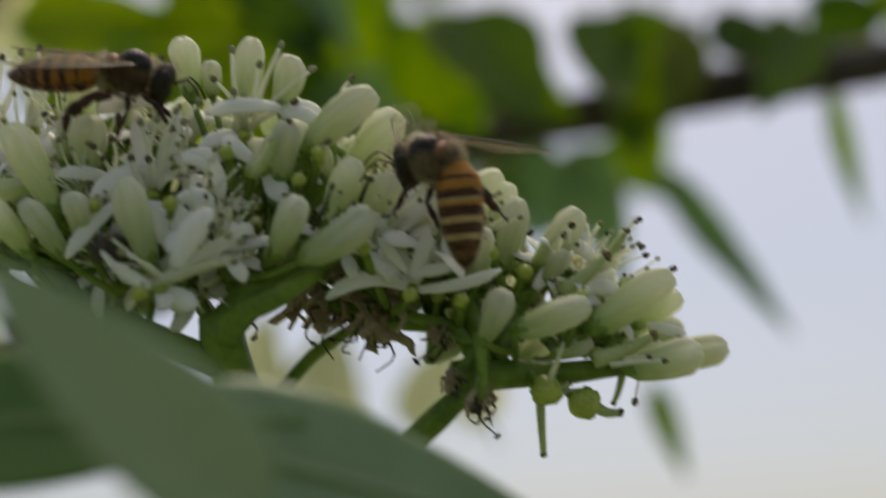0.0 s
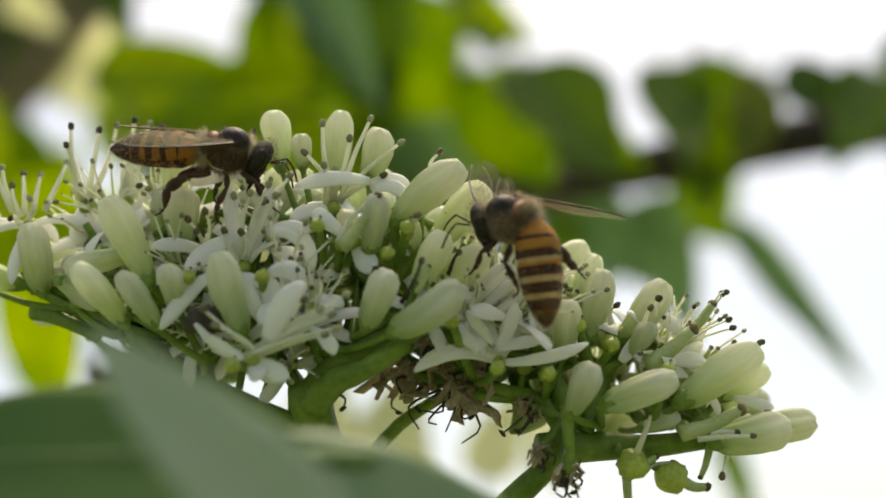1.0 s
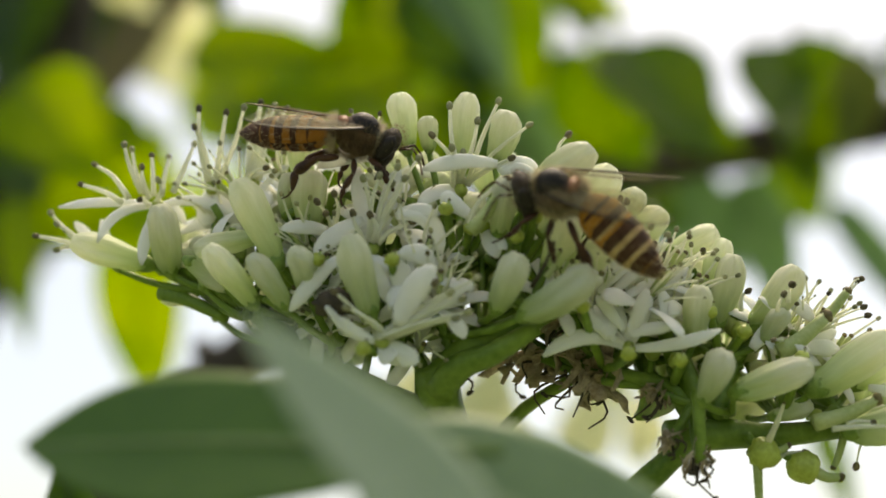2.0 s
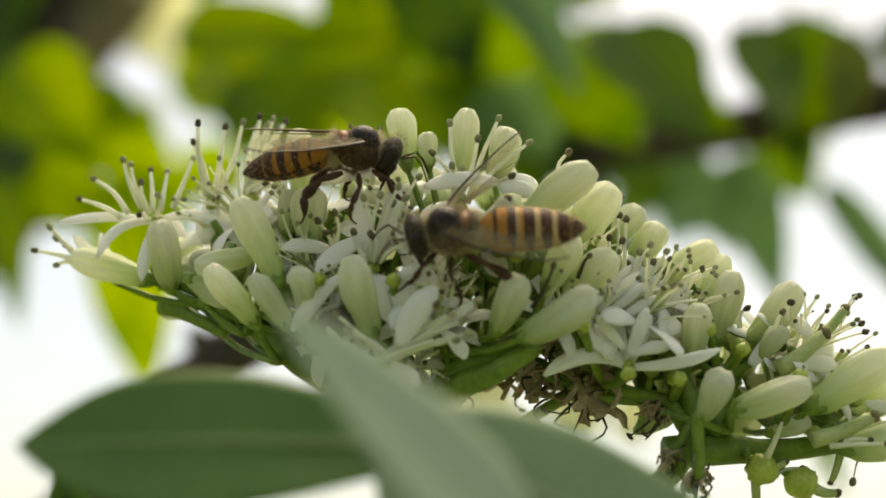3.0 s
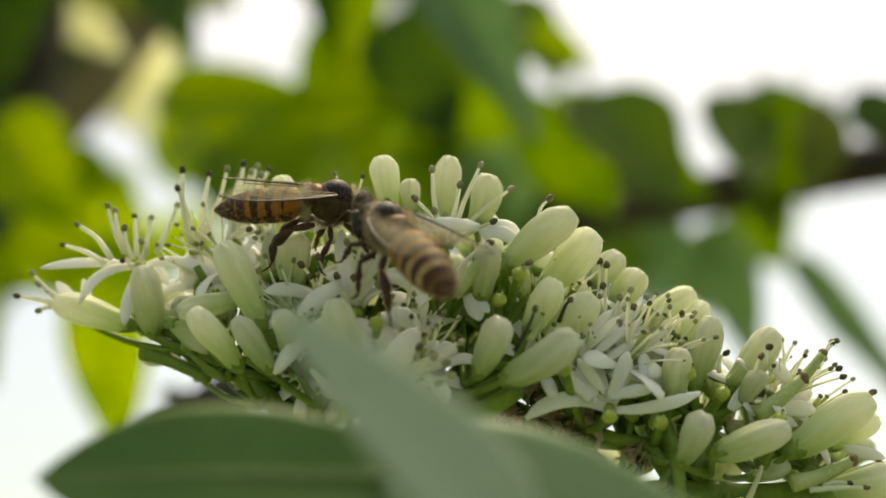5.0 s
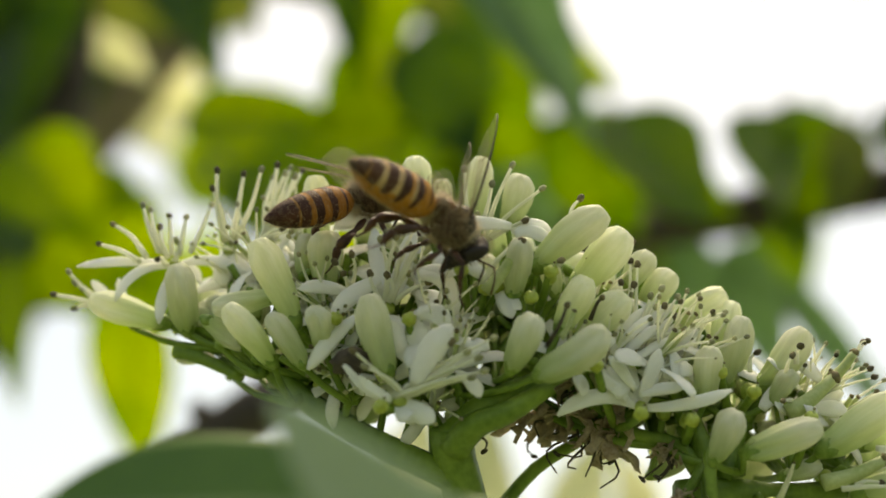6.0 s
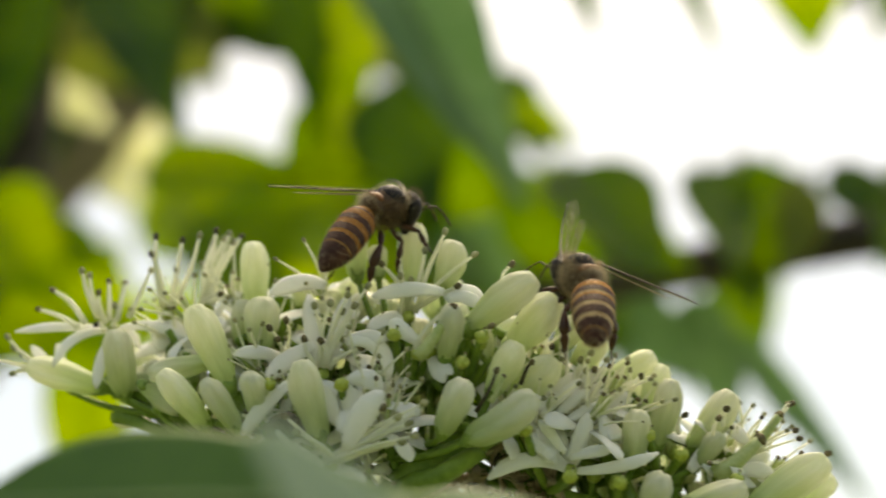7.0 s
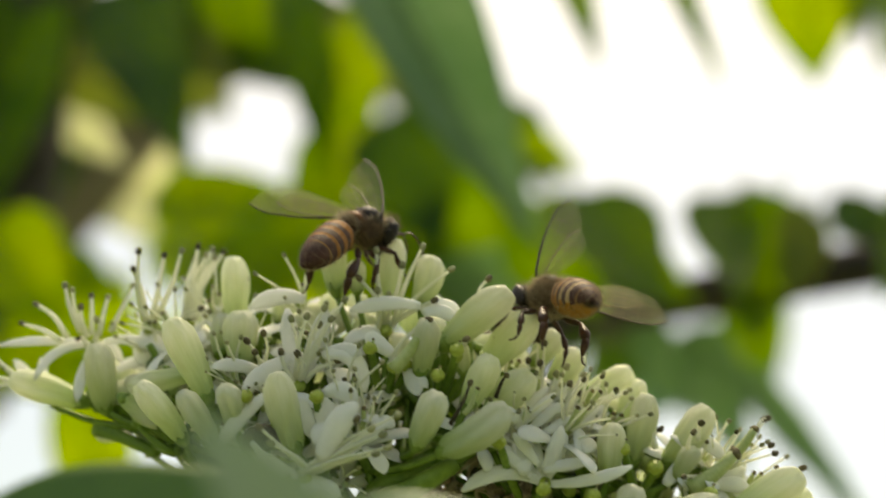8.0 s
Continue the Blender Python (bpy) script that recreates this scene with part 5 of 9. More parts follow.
bud((-0.13, 6.11, -6.49), (0.53, 6.51, -4.24), 1.66, (-0.82, -1.50, -8.43))
bud((17.54, 6.73, -8.07), (18.62, 6.07, -6.22), 2.16, (18.71, 1.00, -9.74))
bud((13.90, 6.88, -8.79), (12.97, 6.13, -5.90), 1.69, (13.99, 0.00, -11.17))
bud((-5.63, 3.20, -10.10), (-5.17, 3.27, -8.55), 1.89, (-4.91, -1.00, -8.48))
bud((20.17, 2.95, -8.44), (19.41, 3.28, -5.57), 1.86, (18.71, 1.00, -9.74))
bud((1.65, 6.61, -4.13), (0.87, 5.85, -2.12), 1.84, (-2.94, 1.00, -5.56))
bud((1.12, 2.52, -1.67), (1.22, 2.69, 1.00), 1.68, (2.65, 1.00, -4.16))
bud((1.47, 5.69, -0.15), (2.94, 4.74, 2.07), 1.86, (2.65, 1.00, -4.16))
bud((-3.41, 6.62, -8.48), (-4.40, 5.80, -6.42), 2.11, (-2.94, 1.00, -5.56))
bud((4.88, 5.54, -8.22), (3.36, 5.57, -6.59), 1.73, (11.48, 0.50, -10.20))
bud((-13.90, 7.80, -5.07), (-12.84, 6.84, -2.80), 1.79, (-10.76, 2.00, -7.04))
bud((-15.65, 7.29, -3.65), (-14.97, 8.06, -1.27), 2.13, (-16.86, 6.00, -4.28))
bud((-4.31, 6.39, -3.29), (-5.62, 6.81, -0.41), 1.77, (-6.51, 2.00, -5.63))
bud((-4.62, 3.43, -4.16), (-3.82, 3.37, -1.58), 2.01, (-6.51, 2.00, -5.63))
bud((-2.02, 2.75, -5.83), (-1.40, 2.99, -3.69), 1.70, (-0.82, -1.50, -8.43))
bud((8.98, 8.40, -5.89), (8.78, 8.32, -3.71), 2.27, (11.48, 0.50, -10.20))
bud((5.48, 4.02, -7.55), (6.49, 4.20, -4.97), 1.95, (11.48, 0.50, -10.20))
bud((27.24, 6.78, -13.88), (29.09, 6.36, -12.19), 1.79, (25.21, -0.50, -12.47))
bud((8.14, 3.56, -7.51), (7.95, 3.78, -4.80), 2.09, (11.48, 0.50, -10.20))
bud((15.52, 6.50, -11.32), (18.02, 7.25, -9.84), 2.16, (16.54, -1.00, -12.22))
bud((-11.15, 3.16, -3.56), (-11.71, 3.57, -1.17), 1.69, (-12.83, 4.00, -5.48))
bud((-6.76, 6.32, -1.75), (-8.46, 7.10, -0.29), 2.20, (-6.51, 2.00, -5.63))
bud((-6.81, 3.53, -3.89), (-8.87, 2.59, -2.75), 2.03, (-6.51, 2.00, -5.63))
bud((-1.68, 4.20, -8.70), (-0.21, 4.30, -6.97), 2.10, (-2.94, 1.00, -5.56))
bud((-12.11, 4.34, -4.08), (-10.90, 4.03, -1.93), 1.97, (-12.83, 4.00, -5.48))
bud((-6.37, 6.60, -6.04), (-6.41, 6.12, -3.21), 2.22, (-8.53, 1.00, -8.70))
bud((2.51, 8.29, -4.82), (1.84, 7.82, -2.70), 2.09, (1.89, -1.50, -8.09))
bud((-9.45, 2.95, -8.67), (-8.35, 3.82, -7.53), 1.78, (-8.53, 1.00, -8.70))
bud((7.53, 7.03, -5.92), (9.55, 6.31, -4.34), 1.71, (11.48, 0.50, -10.20))
bud((25.16, 5.78, -12.30), (24.53, 5.13, -9.80), 1.91, (25.21, -0.50, -12.47))
bud((-1.80, 3.90, -6.35), (-4.13, 3.84, -4.86), 1.80, (-0.82, -1.50, -8.43))
bud((17.41, 7.56, -9.43), (19.87, 6.94, -8.15), 1.70, (15.51, -1.00, -10.86))
bud((20.40, 7.60, -8.40), (22.28, 7.46, -7.49), 2.22, (18.71, 1.00, -9.74))
bud((-1.91, 8.16, -7.71), (-2.72, 8.73, -4.63), 2.25, (-0.82, -1.50, -8.43))
bud((19.69, 8.32, -11.01), (21.17, 8.24, -8.20), 1.71, (18.92, -1.00, -12.73))
bud((7.07, 3.86, -7.69), (9.00, 3.59, -6.01), 2.14, (11.48, 0.50, -10.20))
bud((29.05, 4.92, -14.53), (29.66, 5.52, -12.90), 1.75, (25.21, -0.50, -12.47))
bud((-0.15, 4.43, -1.36), (-1.78, 3.66, 0.06), 2.08, (2.65, 1.00, -4.16))
bud((-0.35, 4.92, -0.43), (-2.44, 5.88, 0.94), 1.93, (2.65, 1.00, -4.16))
bud((-6.36, 3.56, -1.85), (-5.44, 3.13, 1.08), 1.88, (-6.51, 2.00, -5.63))
bud((-7.71, 8.27, -2.37), (-7.27, 7.96, -0.15), 1.69, (-6.51, 2.00, -5.63))
bud((8.25, 7.65, -0.92), (7.19, 7.41, 1.45), 2.00, (6.14, 1.00, -4.16))
bud((-7.63, 5.66, -0.96), (-10.16, 4.85, 0.52), 2.11, (-6.51, 2.00, -5.63))
bud((-13.41, 2.71, -5.14), (-12.51, 2.72, -4.01), 1.87, (-10.76, 2.00, -7.04))
bud((10.85, 5.70, -4.73), (11.12, 6.56, -2.67), 1.70, (10.68, 1.00, -6.25))
bud((-9.25, 4.28, -8.46), (-10.18, 4.78, -7.14), 1.80, (-8.53, 1.00, -8.70))
bud((6.50, 5.37, 1.15), (5.68, 5.80, 3.51), 1.82, (6.14, 1.00, -4.16))
bud((-10.12, 4.76, -6.83), (-11.30, 4.85, -5.32), 1.90, (-8.53, 1.00, -8.70))
bud((16.75, 4.41, -9.65), (18.37, 4.75, -7.72), 1.81, (15.51, -1.00, -10.86))
bud((10.18, 3.78, -8.92), (12.15, 3.89, -7.70), 1.89, (11.48, 0.50, -10.20))
bud((10.34, 4.58, -5.71), (12.15, 3.91, -4.13), 1.65, (14.35, 2.00, -7.04))
bud((29.74, 8.14, -13.64), (31.02, 8.94, -12.39), 1.91, (25.21, -0.50, -12.47))
bud((-3.20, 2.94, -2.47), (-3.91, 3.35, -0.60), 1.84, (-2.94, 1.00, -5.56))
bud((-3.93, 2.97, -3.38), (-2.73, 3.29, -1.77), 2.01, (-2.94, 1.00, -5.56))
bud((4.19, 3.49, -3.58), (4.89, 4.03, -1.69), 1.73, (3.89, -2.00, -7.19))
bud((25.64, 4.95, -9.87), (28.22, 5.82, -9.47), 1.85, (25.21, -0.50, -12.47))
bud((2.41, 3.87, -8.67), (2.07, 4.66, -6.65), 1.76, (1.89, -1.50, -8.09))
bud((11.05, 7.57, -8.25), (11.97, 6.65, -6.45), 2.13, (11.48, 0.50, -10.20))
bud((13.79, 5.54, -6.73), (15.96, 6.34, -5.31), 1.94, (11.48, 0.50, -10.20))
bud((-9.16, 4.24, -6.10), (-8.54, 4.50, -4.02), 1.60, (-10.76, 2.00, -7.04))
bud((5.72, 6.12, -4.72), (7.50, 5.76, -2.14), 1.99, (6.75, -2.00, -6.19))
bud((-4.31, 6.75, -6.21), (-3.74, 7.58, -3.98), 1.68, (-4.91, -1.00, -8.48))
bud((23.22, 8.06, -10.99), (24.41, 7.97, -8.52), 1.79, (25.21, -0.50, -12.47))
bud((12.30, 6.70, -5.39), (14.36, 5.78, -3.43), 2.22, (14.35, 2.00, -7.04))
bud((-5.66, 2.80, -9.51), (-6.62, 3.55, -8.13), 2.12, (-4.91, -1.00, -8.48))
bud((6.37, 3.19, -6.61), (5.52, 3.26, -4.20), 1.93, (1.89, -1.50, -8.09))
bud((-0.07, 5.44, -6.80), (-1.44, 5.95, -5.38), 1.68, (-0.82, -1.50, -8.43))
bud((13.39, 3.49, -8.86), (13.32, 3.91, -6.74), 2.05, (11.48, 0.50, -10.20))
bud((-7.14, 3.51, -7.67), (-7.44, 3.32, -5.95), 1.63, (-8.53, 1.00, -8.70))
bud((11.13, 5.52, -6.95), (13.50, 6.01, -5.01), 1.75, (11.48, 0.50, -10.20))
bud((-4.68, 4.30, -8.27), (-6.53, 5.09, -6.33), 1.74, (-6.51, 2.00, -5.63))
bud((30.22, 7.53, -13.29), (31.51, 7.18, -11.52), 2.08, (25.21, -0.50, -12.47))
bud((15.55, 4.72, -12.59), (17.36, 5.37, -11.23), 2.07, (13.99, 0.00, -11.17))
bud((14.18, 4.13, -4.99), (15.96, 3.45, -2.54), 1.66, (14.35, 2.00, -7.04))
bud((9.28, 6.26, -1.28), (8.10, 5.76, 0.95), 2.17, (6.14, 1.00, -4.16))
bud((0.55, 4.71, -6.93), (-0.59, 5.45, -4.51), 1.61, (1.89, -1.50, -8.09))
bud((8.71, 6.16, -3.63), (7.59, 5.37, -1.01), 1.85, (10.68, 1.00, -6.25))
bud((22.84, 5.42, -9.45), (25.06, 5.81, -8.28), 1.73, (21.98, -1.00, -12.73))
bud((-2.12, 4.15, 1.17), (-0.59, 4.83, 3.42), 1.60, (-2.94, 1.00, -5.56))
bud((-4.95, 3.78, -7.18), (-4.98, 4.08, -4.39), 1.65, (-4.91, -1.00, -8.48))
bud((19.52, 4.62, -10.10), (22.00, 5.27, -8.94), 1.90, (18.92, -1.00, -12.73))
bud((-0.19, 4.45, -7.58), (-2.03, 4.09, -6.05), 1.68, (-0.82, -1.50, -8.43))
bud((3.60, 8.43, -9.24), (2.41, 7.91, -7.98), 1.75, (11.48, 0.50, -10.20))
bud((22.02, 4.02, -12.39), (21.85, 4.01, -9.95), 2.04, (21.98, -1.00, -12.73))
bud((0.50, 4.16, 0.46), (2.02, 5.16, 1.79), 2.02, (2.65, 1.00, -4.16))
bud((18.17, 4.27, -6.53), (17.48, 3.44, -3.57), 2.15, (18.71, 1.00, -9.74))
bud((-4.64, 5.69, -10.09), (-3.69, 6.48, -9.01), 2.21, (-6.51, 2.00, -5.63))
bud((-9.78, 5.19, -7.87), (-8.97, 4.46, -6.44), 1.88, (-8.53, 1.00, -8.70))
bud((-8.43, 4.80, -1.24), (-6.90, 5.09, 1.43), 1.64, (-6.51, 2.00, -5.63))
bud((21.22, 7.46, -13.84), (21.18, 7.82, -12.75), 2.10, (21.98, -1.00, -12.73))
bud((16.20, 3.68, -10.79), (16.70, 4.05, -8.10), 1.80, (16.54, -1.00, -12.22))
bud((-6.17, 8.35, -7.54), (-8.43, 9.04, -5.26), 2.28, (-8.53, 1.00, -8.70))
bud((13.85, 2.66, -9.81), (15.12, 2.96, -7.49), 1.72, (13.99, 0.00, -11.17))
bud((-11.99, 5.10, -3.39), (-14.73, 4.89, -2.37), 1.72, (-12.83, 4.00, -5.48))
bud((7.96, 4.85, -0.83), (10.49, 5.23, 0.54), 2.12, (6.14, 1.00, -4.16))
bud((-1.63, 3.57, -0.09), (0.27, 3.17, 2.16), 1.63, (-2.94, 1.00, -5.56))
bud((11.02, 3.29, -9.77), (11.52, 3.50, -8.48), 1.90, (13.99, 0.00, -11.17))
bud((-3.32, 8.38, -7.44), (-5.39, 7.87, -6.07), 1.86, (-4.91, -1.00, -8.48))
bud((-4.65, 6.69, -0.85), (-4.40, 7.66, 1.28), 1.99, (-6.51, 2.00, -5.63))
bud((-11.18, 2.91, -3.92), (-13.25, 3.08, -3.13), 2.11, (-12.83, 4.00, -5.48))
bud((28.38, 5.25, -12.89), (28.41, 4.34, -10.31), 2.19, (25.21, -0.50, -12.47))
bud((13.95, 3.09, -13.46), (16.41, 2.89, -11.96), 1.73, (13.99, 0.00, -11.17))
bud((15.32, 5.90, -13.02), (15.36, 6.73, -11.47), 1.96, (13.99, 0.00, -11.17))
bud((-1.40, 6.98, -8.23), (-0.68, 6.99, -6.22), 2.20, (-2.94, 1.00, -5.56))
bud((1.71, 5.92, 0.89), (0.45, 5.20, 3.54), 1.95, (2.65, 1.00, -4.16))
bud((2.31, 6.80, -7.39), (2.42, 7.35, -4.60), 2.23, (1.89, -1.50, -8.09))
bud((27.99, 4.43, -14.38), (28.06, 4.72, -12.84), 1.80, (25.21, -0.50, -12.47))
bud((4.10, 3.73, -1.45), (2.43, 4.45, 0.45), 1.63, (2.65, 1.00, -4.16))
bud((0.17, 8.48, -6.77), (1.63, 7.54, -3.91), 2.14, (-0.82, -1.50, -8.43))
bud((5.18, 4.64, -3.34), (4.35, 4.15, -0.73), 2.07, (6.14, 1.00, -4.16))
bud((-1.60, 4.45, 0.30), (-2.61, 3.98, 2.68), 1.79, (-2.94, 1.00, -5.56))
bud((-2.55, 6.09, -4.57), (-3.83, 5.85, -2.74), 2.12, (-2.94, 1.00, -5.56))
bud((-2.21, 6.86, 0.01), (-1.59, 5.90, 2.21), 2.09, (-2.94, 1.00, -5.56))
bud((8.03, 6.08, -2.03), (6.20, 6.26, 0.17), 1.65, (6.14, 1.00, -4.16))
bud((-11.55, 6.84, -3.14), (-12.05, 7.69, -0.10), 1.90, (-12.83, 4.00, -5.48))
bud((6.96, 6.22, -3.71), (6.45, 5.30, -1.48), 1.64, (10.68, 1.00, -6.25))
bud((-2.77, 6.61, 0.39), (-4.96, 6.44, 2.35), 1.82, (-2.94, 1.00, -5.56))
bud((17.53, 7.19, -11.73), (19.44, 6.94, -9.27), 1.88, (18.92, -1.00, -12.73))
bud((16.10, 4.56, -11.41), (18.16, 4.09, -10.67), 2.14, (16.54, -1.00, -12.22))
bud((-15.19, 7.62, -3.42), (-16.68, 7.98, -0.99), 1.71, (-16.86, 6.00, -4.28))
bud((0.26, 6.32, -2.97), (1.01, 6.16, -0.40), 2.18, (2.65, 1.00, -4.16))
bud((14.97, 5.33, -8.42), (15.93, 4.59, -6.13), 1.67, (13.99, 0.00, -11.17))
bud((4.94, 6.74, -7.00), (4.07, 6.09, -5.04), 2.16, (1.89, -1.50, -8.09))
bud((-4.70, 8.13, -9.35), (-3.29, 7.36, -6.90), 2.18, (-6.51, 2.00, -5.63))
bud((2.55, 8.43, -3.14), (1.66, 8.18, -1.25), 2.24, (2.65, 1.00, -4.16))
bud((-8.58, 5.24, -7.19), (-10.80, 4.57, -6.29), 1.76, (-8.53, 1.00, -8.70))
bud((2.52, 8.02, -2.74), (3.30, 8.11, -0.52), 1.68, (2.65, 1.00, -4.16))
bud((14.39, 4.54, -7.89), (13.74, 4.54, -5.34), 1.84, (13.99, 0.00, -11.17))
bud((12.64, 3.56, -3.51), (12.05, 3.56, -0.99), 1.84, (14.35, 2.00, -7.04))
bud((14.25, 4.75, -3.73), (15.07, 4.75, -1.17), 1.97, (14.35, 2.00, -7.04))
bud((1.19, 6.96, -3.23), (1.10, 6.96, -0.60), 1.74, (2.65, 1.00, -4.16))
bud((-1.40, 6.69, -6.69), (-1.86, 6.69, -4.07), 1.65, (-0.82, -1.50, -8.43))
bud((15.07, 6.69, -8.58), (15.70, 6.69, -5.96), 1.84, (13.99, 0.00, -11.17))
bud((20.06, 6.22, -11.91), (20.91, 6.22, -9.30), 1.83, (18.92, -1.00, -12.73))
bud((4.25, 4.58, -3.42), (3.96, 4.58, -0.87), 1.95, (2.65, 1.00, -4.16))
bud((13.56, 4.73, -4.95), (13.55, 4.73, -2.39), 1.90, (14.35, 2.00, -7.04))
bud((4.45, 5.36, -5.70), (4.12, 5.36, -3.12), 1.94, (3.89, -2.00, -7.19))
bud((0.39, 6.37, -3.87), (-0.02, 6.37, -1.26), 1.93, (-2.94, 1.00, -5.56))
bud((2.58, 6.83, -5.37), (2.47, 6.83, -2.74), 1.97, (1.89, -1.50, -8.09))
bud((16.57, 4.70, -9.46), (17.01, 4.70, -6.90), 1.80, (15.51, -1.00, -10.86))
bud((0.17, 4.97, -4.74), (-0.27, 4.97, -2.18), 2.02, (-2.94, 1.00, -5.56))
bud((6.42, 3.83, -4.80), (6.88, 3.83, -2.27), 1.70, (6.75, -2.00, -6.19))
bud((-5.57, 6.37, -5.06), (-5.93, 6.37, -2.45), 1.90, (-8.53, 1.00, -8.70))
bud((-2.16, 6.23, -7.19), (-2.95, 6.23, -4.59), 1.66, (-0.82, -1.50, -8.43))
bud((23.42, 5.06, -10.28), (24.00, 5.06, -7.71), 1.95, (25.21, -0.50, -12.47))
bud((-12.26, 6.27, -3.38), (-11.66, 6.27, -0.77), 1.96, (-12.83, 4.00, -5.48))
bud((21.11, 5.07, -10.10), (21.43, 5.07, -7.53), 1.90, (21.98, -1.00, -12.73))
bud((3.38, 6.82, -5.06), (3.30, 6.82, -2.44), 1.99, (3.89, -2.00, -7.19))
bud((14.64, 6.46, -8.03), (14.92, 6.46, -5.41), 1.97, (13.99, 0.00, -11.17))
bud((-4.59, 6.73, -6.83), (-5.44, 6.73, -4.21), 2.08, (-4.91, -1.00, -8.48))
bud((21.90, 5.14, -12.64), (22.26, 5.14, -10.07), 1.75, (21.98, -1.00, -12.73))
bud((5.19, 6.18, -7.97), (4.47, 6.18, -5.37), 1.88, (11.48, 0.50, -10.20))
bud((-5.12, 6.45, -6.64), (-4.59, 6.45, -4.03), 1.98, (-8.53, 1.00, -8.70))
bud((5.85, 4.45, -4.76), (6.34, 4.45, -2.21), 1.65, (6.75, -2.00, -6.19))
bud((-7.08, 6.67, -4.11), (-6.37, 6.67, -1.49), 1.71, (-6.51, 2.00, -5.63))
bud((23.43, 4.16, -11.19), (22.53, 4.16, -8.65), 1.78, (25.21, -0.50, -12.47))
bud((-2.81, 6.68, -5.00), (-2.88, 6.68, -2.38), 1.99, (-6.51, 2.00, -5.63))
bud((-5.58, 5.19, -6.75), (-5.18, 5.19, -4.18), 1.72, (-8.53, 1.00, -8.70))
bud((-9.46, 4.27, -3.40), (-8.84, 4.27, -0.85), 1.63, (-10.76, 2.00, -7.04))
bud((-12.04, 5.04, -4.35), (-11.99, 5.04, -1.78), 1.73, (-12.83, 4.00, -5.48))
bud((-4.54, 4.98, -9.47), (-5.16, 4.98, -6.90), 1.68, (-6.51, 2.00, -5.63))
bud((-1.00, 5.53, -9.39), (-1.27, 5.53, -6.81), 2.03, (-2.94, 1.00, -5.56))
bud((12.90, 5.79, -7.34), (12.57, 5.79, -4.74), 1.72, (11.48, 0.50, -10.20))
bud((23.82, 5.59, -12.59), (23.09, 5.59, -10.01), 1.93, (25.21, -0.50, -12.47))
bud((16.85, 4.43, -11.14), (16.68, 4.43, -8.59), 1.93, (16.54, -1.00, -12.22))
bud((18.04, 5.90, -5.86), (17.43, 5.90, -3.27), 1.79, (18.71, 1.00, -9.74))
bud((17.65, 6.47, -8.08), (18.43, 6.47, -5.46), 2.05, (18.71, 1.00, -9.74))
bud((-8.42, 6.97, -8.15), (-8.60, 6.97, -5.52), 2.07, (-8.53, 1.00, -8.70))
bud((26.55, 6.70, -12.45), (26.23, 6.70, -9.83), 1.87, (25.21, -0.50, -12.47))
bud((8.71, 6.56, -7.57), (8.79, 6.56, -4.96), 1.75, (11.48, 0.50, -10.20))
bud((4.42, 4.80, -4.40), (3.88, 4.80, -1.84), 2.02, (3.89, -2.00, -7.19))
bud((-9.29, 5.57, -2.99), (-8.47, 5.57, -0.41), 2.03, (-12.83, 4.00, -5.48))
bud((18.52, 5.06, -5.79), (18.92, 5.06, -3.22), 1.88, (18.71, 1.00, -9.74))
bud((8.19, 4.19, -4.27), (7.96, 4.19, -1.73), 1.73, (10.68, 1.00, -6.25))
bud((11.50, 3.91, -5.14), (11.46, 3.91, -2.61), 1.83, (10.68, 1.00, -6.25))
bud((-1.92, 6.99, -7.30), (-1.55, 6.99, -4.67), 1.65, (-0.82, -1.50, -8.43))
bud((14.37, 3.70, -7.89), (15.15, 3.70, -5.37), 1.91, (13.99, 0.00, -11.17))
bud((7.15, 4.10, -3.48), (7.81, 4.10, -0.94), 1.64, (6.14, 1.00, -4.16))
bud((-5.28, 6.98, -4.82), (-5.28, 6.98, -2.19), 1.80, (-6.51, 2.00, -5.63))
bud((-8.62, 5.43, -3.69), (-8.22, 5.43, -1.11), 1.77, (-6.51, 2.00, -5.63))
bud((8.54, 3.56, -2.80), (7.94, 3.56, -0.28), 1.67, (6.14, 1.00, -4.16))
bud((15.75, 3.77, -7.39), (16.50, 3.77, -4.87), 1.68, (18.71, 1.00, -9.74))
bud((-12.63, 5.02, -6.43), (-11.86, 5.02, -3.86), 1.80, (-10.76, 2.00, -7.04))
bud((-2.58, 5.82, -5.41), (-2.06, 5.82, -2.82), 1.74, (-4.91, -1.00, -8.48))
bud((-9.73, 6.15, -7.66), (-9.99, 6.15, -5.06), 1.81, (-8.53, 1.00, -8.70))
bud((11.40, 6.74, -9.08), (10.51, 6.74, -6.46), 2.07, (11.48, 0.50, -10.20))
bud((15.99, 4.86, -11.22), (16.01, 4.86, -8.66), 1.82, (16.54, -1.00, -12.22))
pedicel(flower_head, (6.44, 3.62, 0.73), (8.71, 2.62, 1.42), 0.30, 0.24)
pedicel(flower_head, (17.49, 3.16, -10.91), (15.78, 2.16, -8.76), 0.30, 0.24)
pedicel(flower_head, (-2.52, 1.74, -5.61), (-5.89, 0.74, -4.66), 0.30, 0.24)
pedicel(flower_head, (0.05, 1.85, 0.01), (-3.60, 0.85, 1.11), 0.30, 0.24)
pedicel(flower_head, (23.48, 2.80, -11.74), (25.01, 1.80, -10.48), 0.30, 0.24)
pedicel(flower_head, (-8.34, 4.01, -4.38), (-6.24, 3.01, -1.53), 0.30, 0.24)
pedicel(flower_head, (7.62, 2.15, -6.10), (6.39, 1.15, -4.69), 0.30, 0.24)
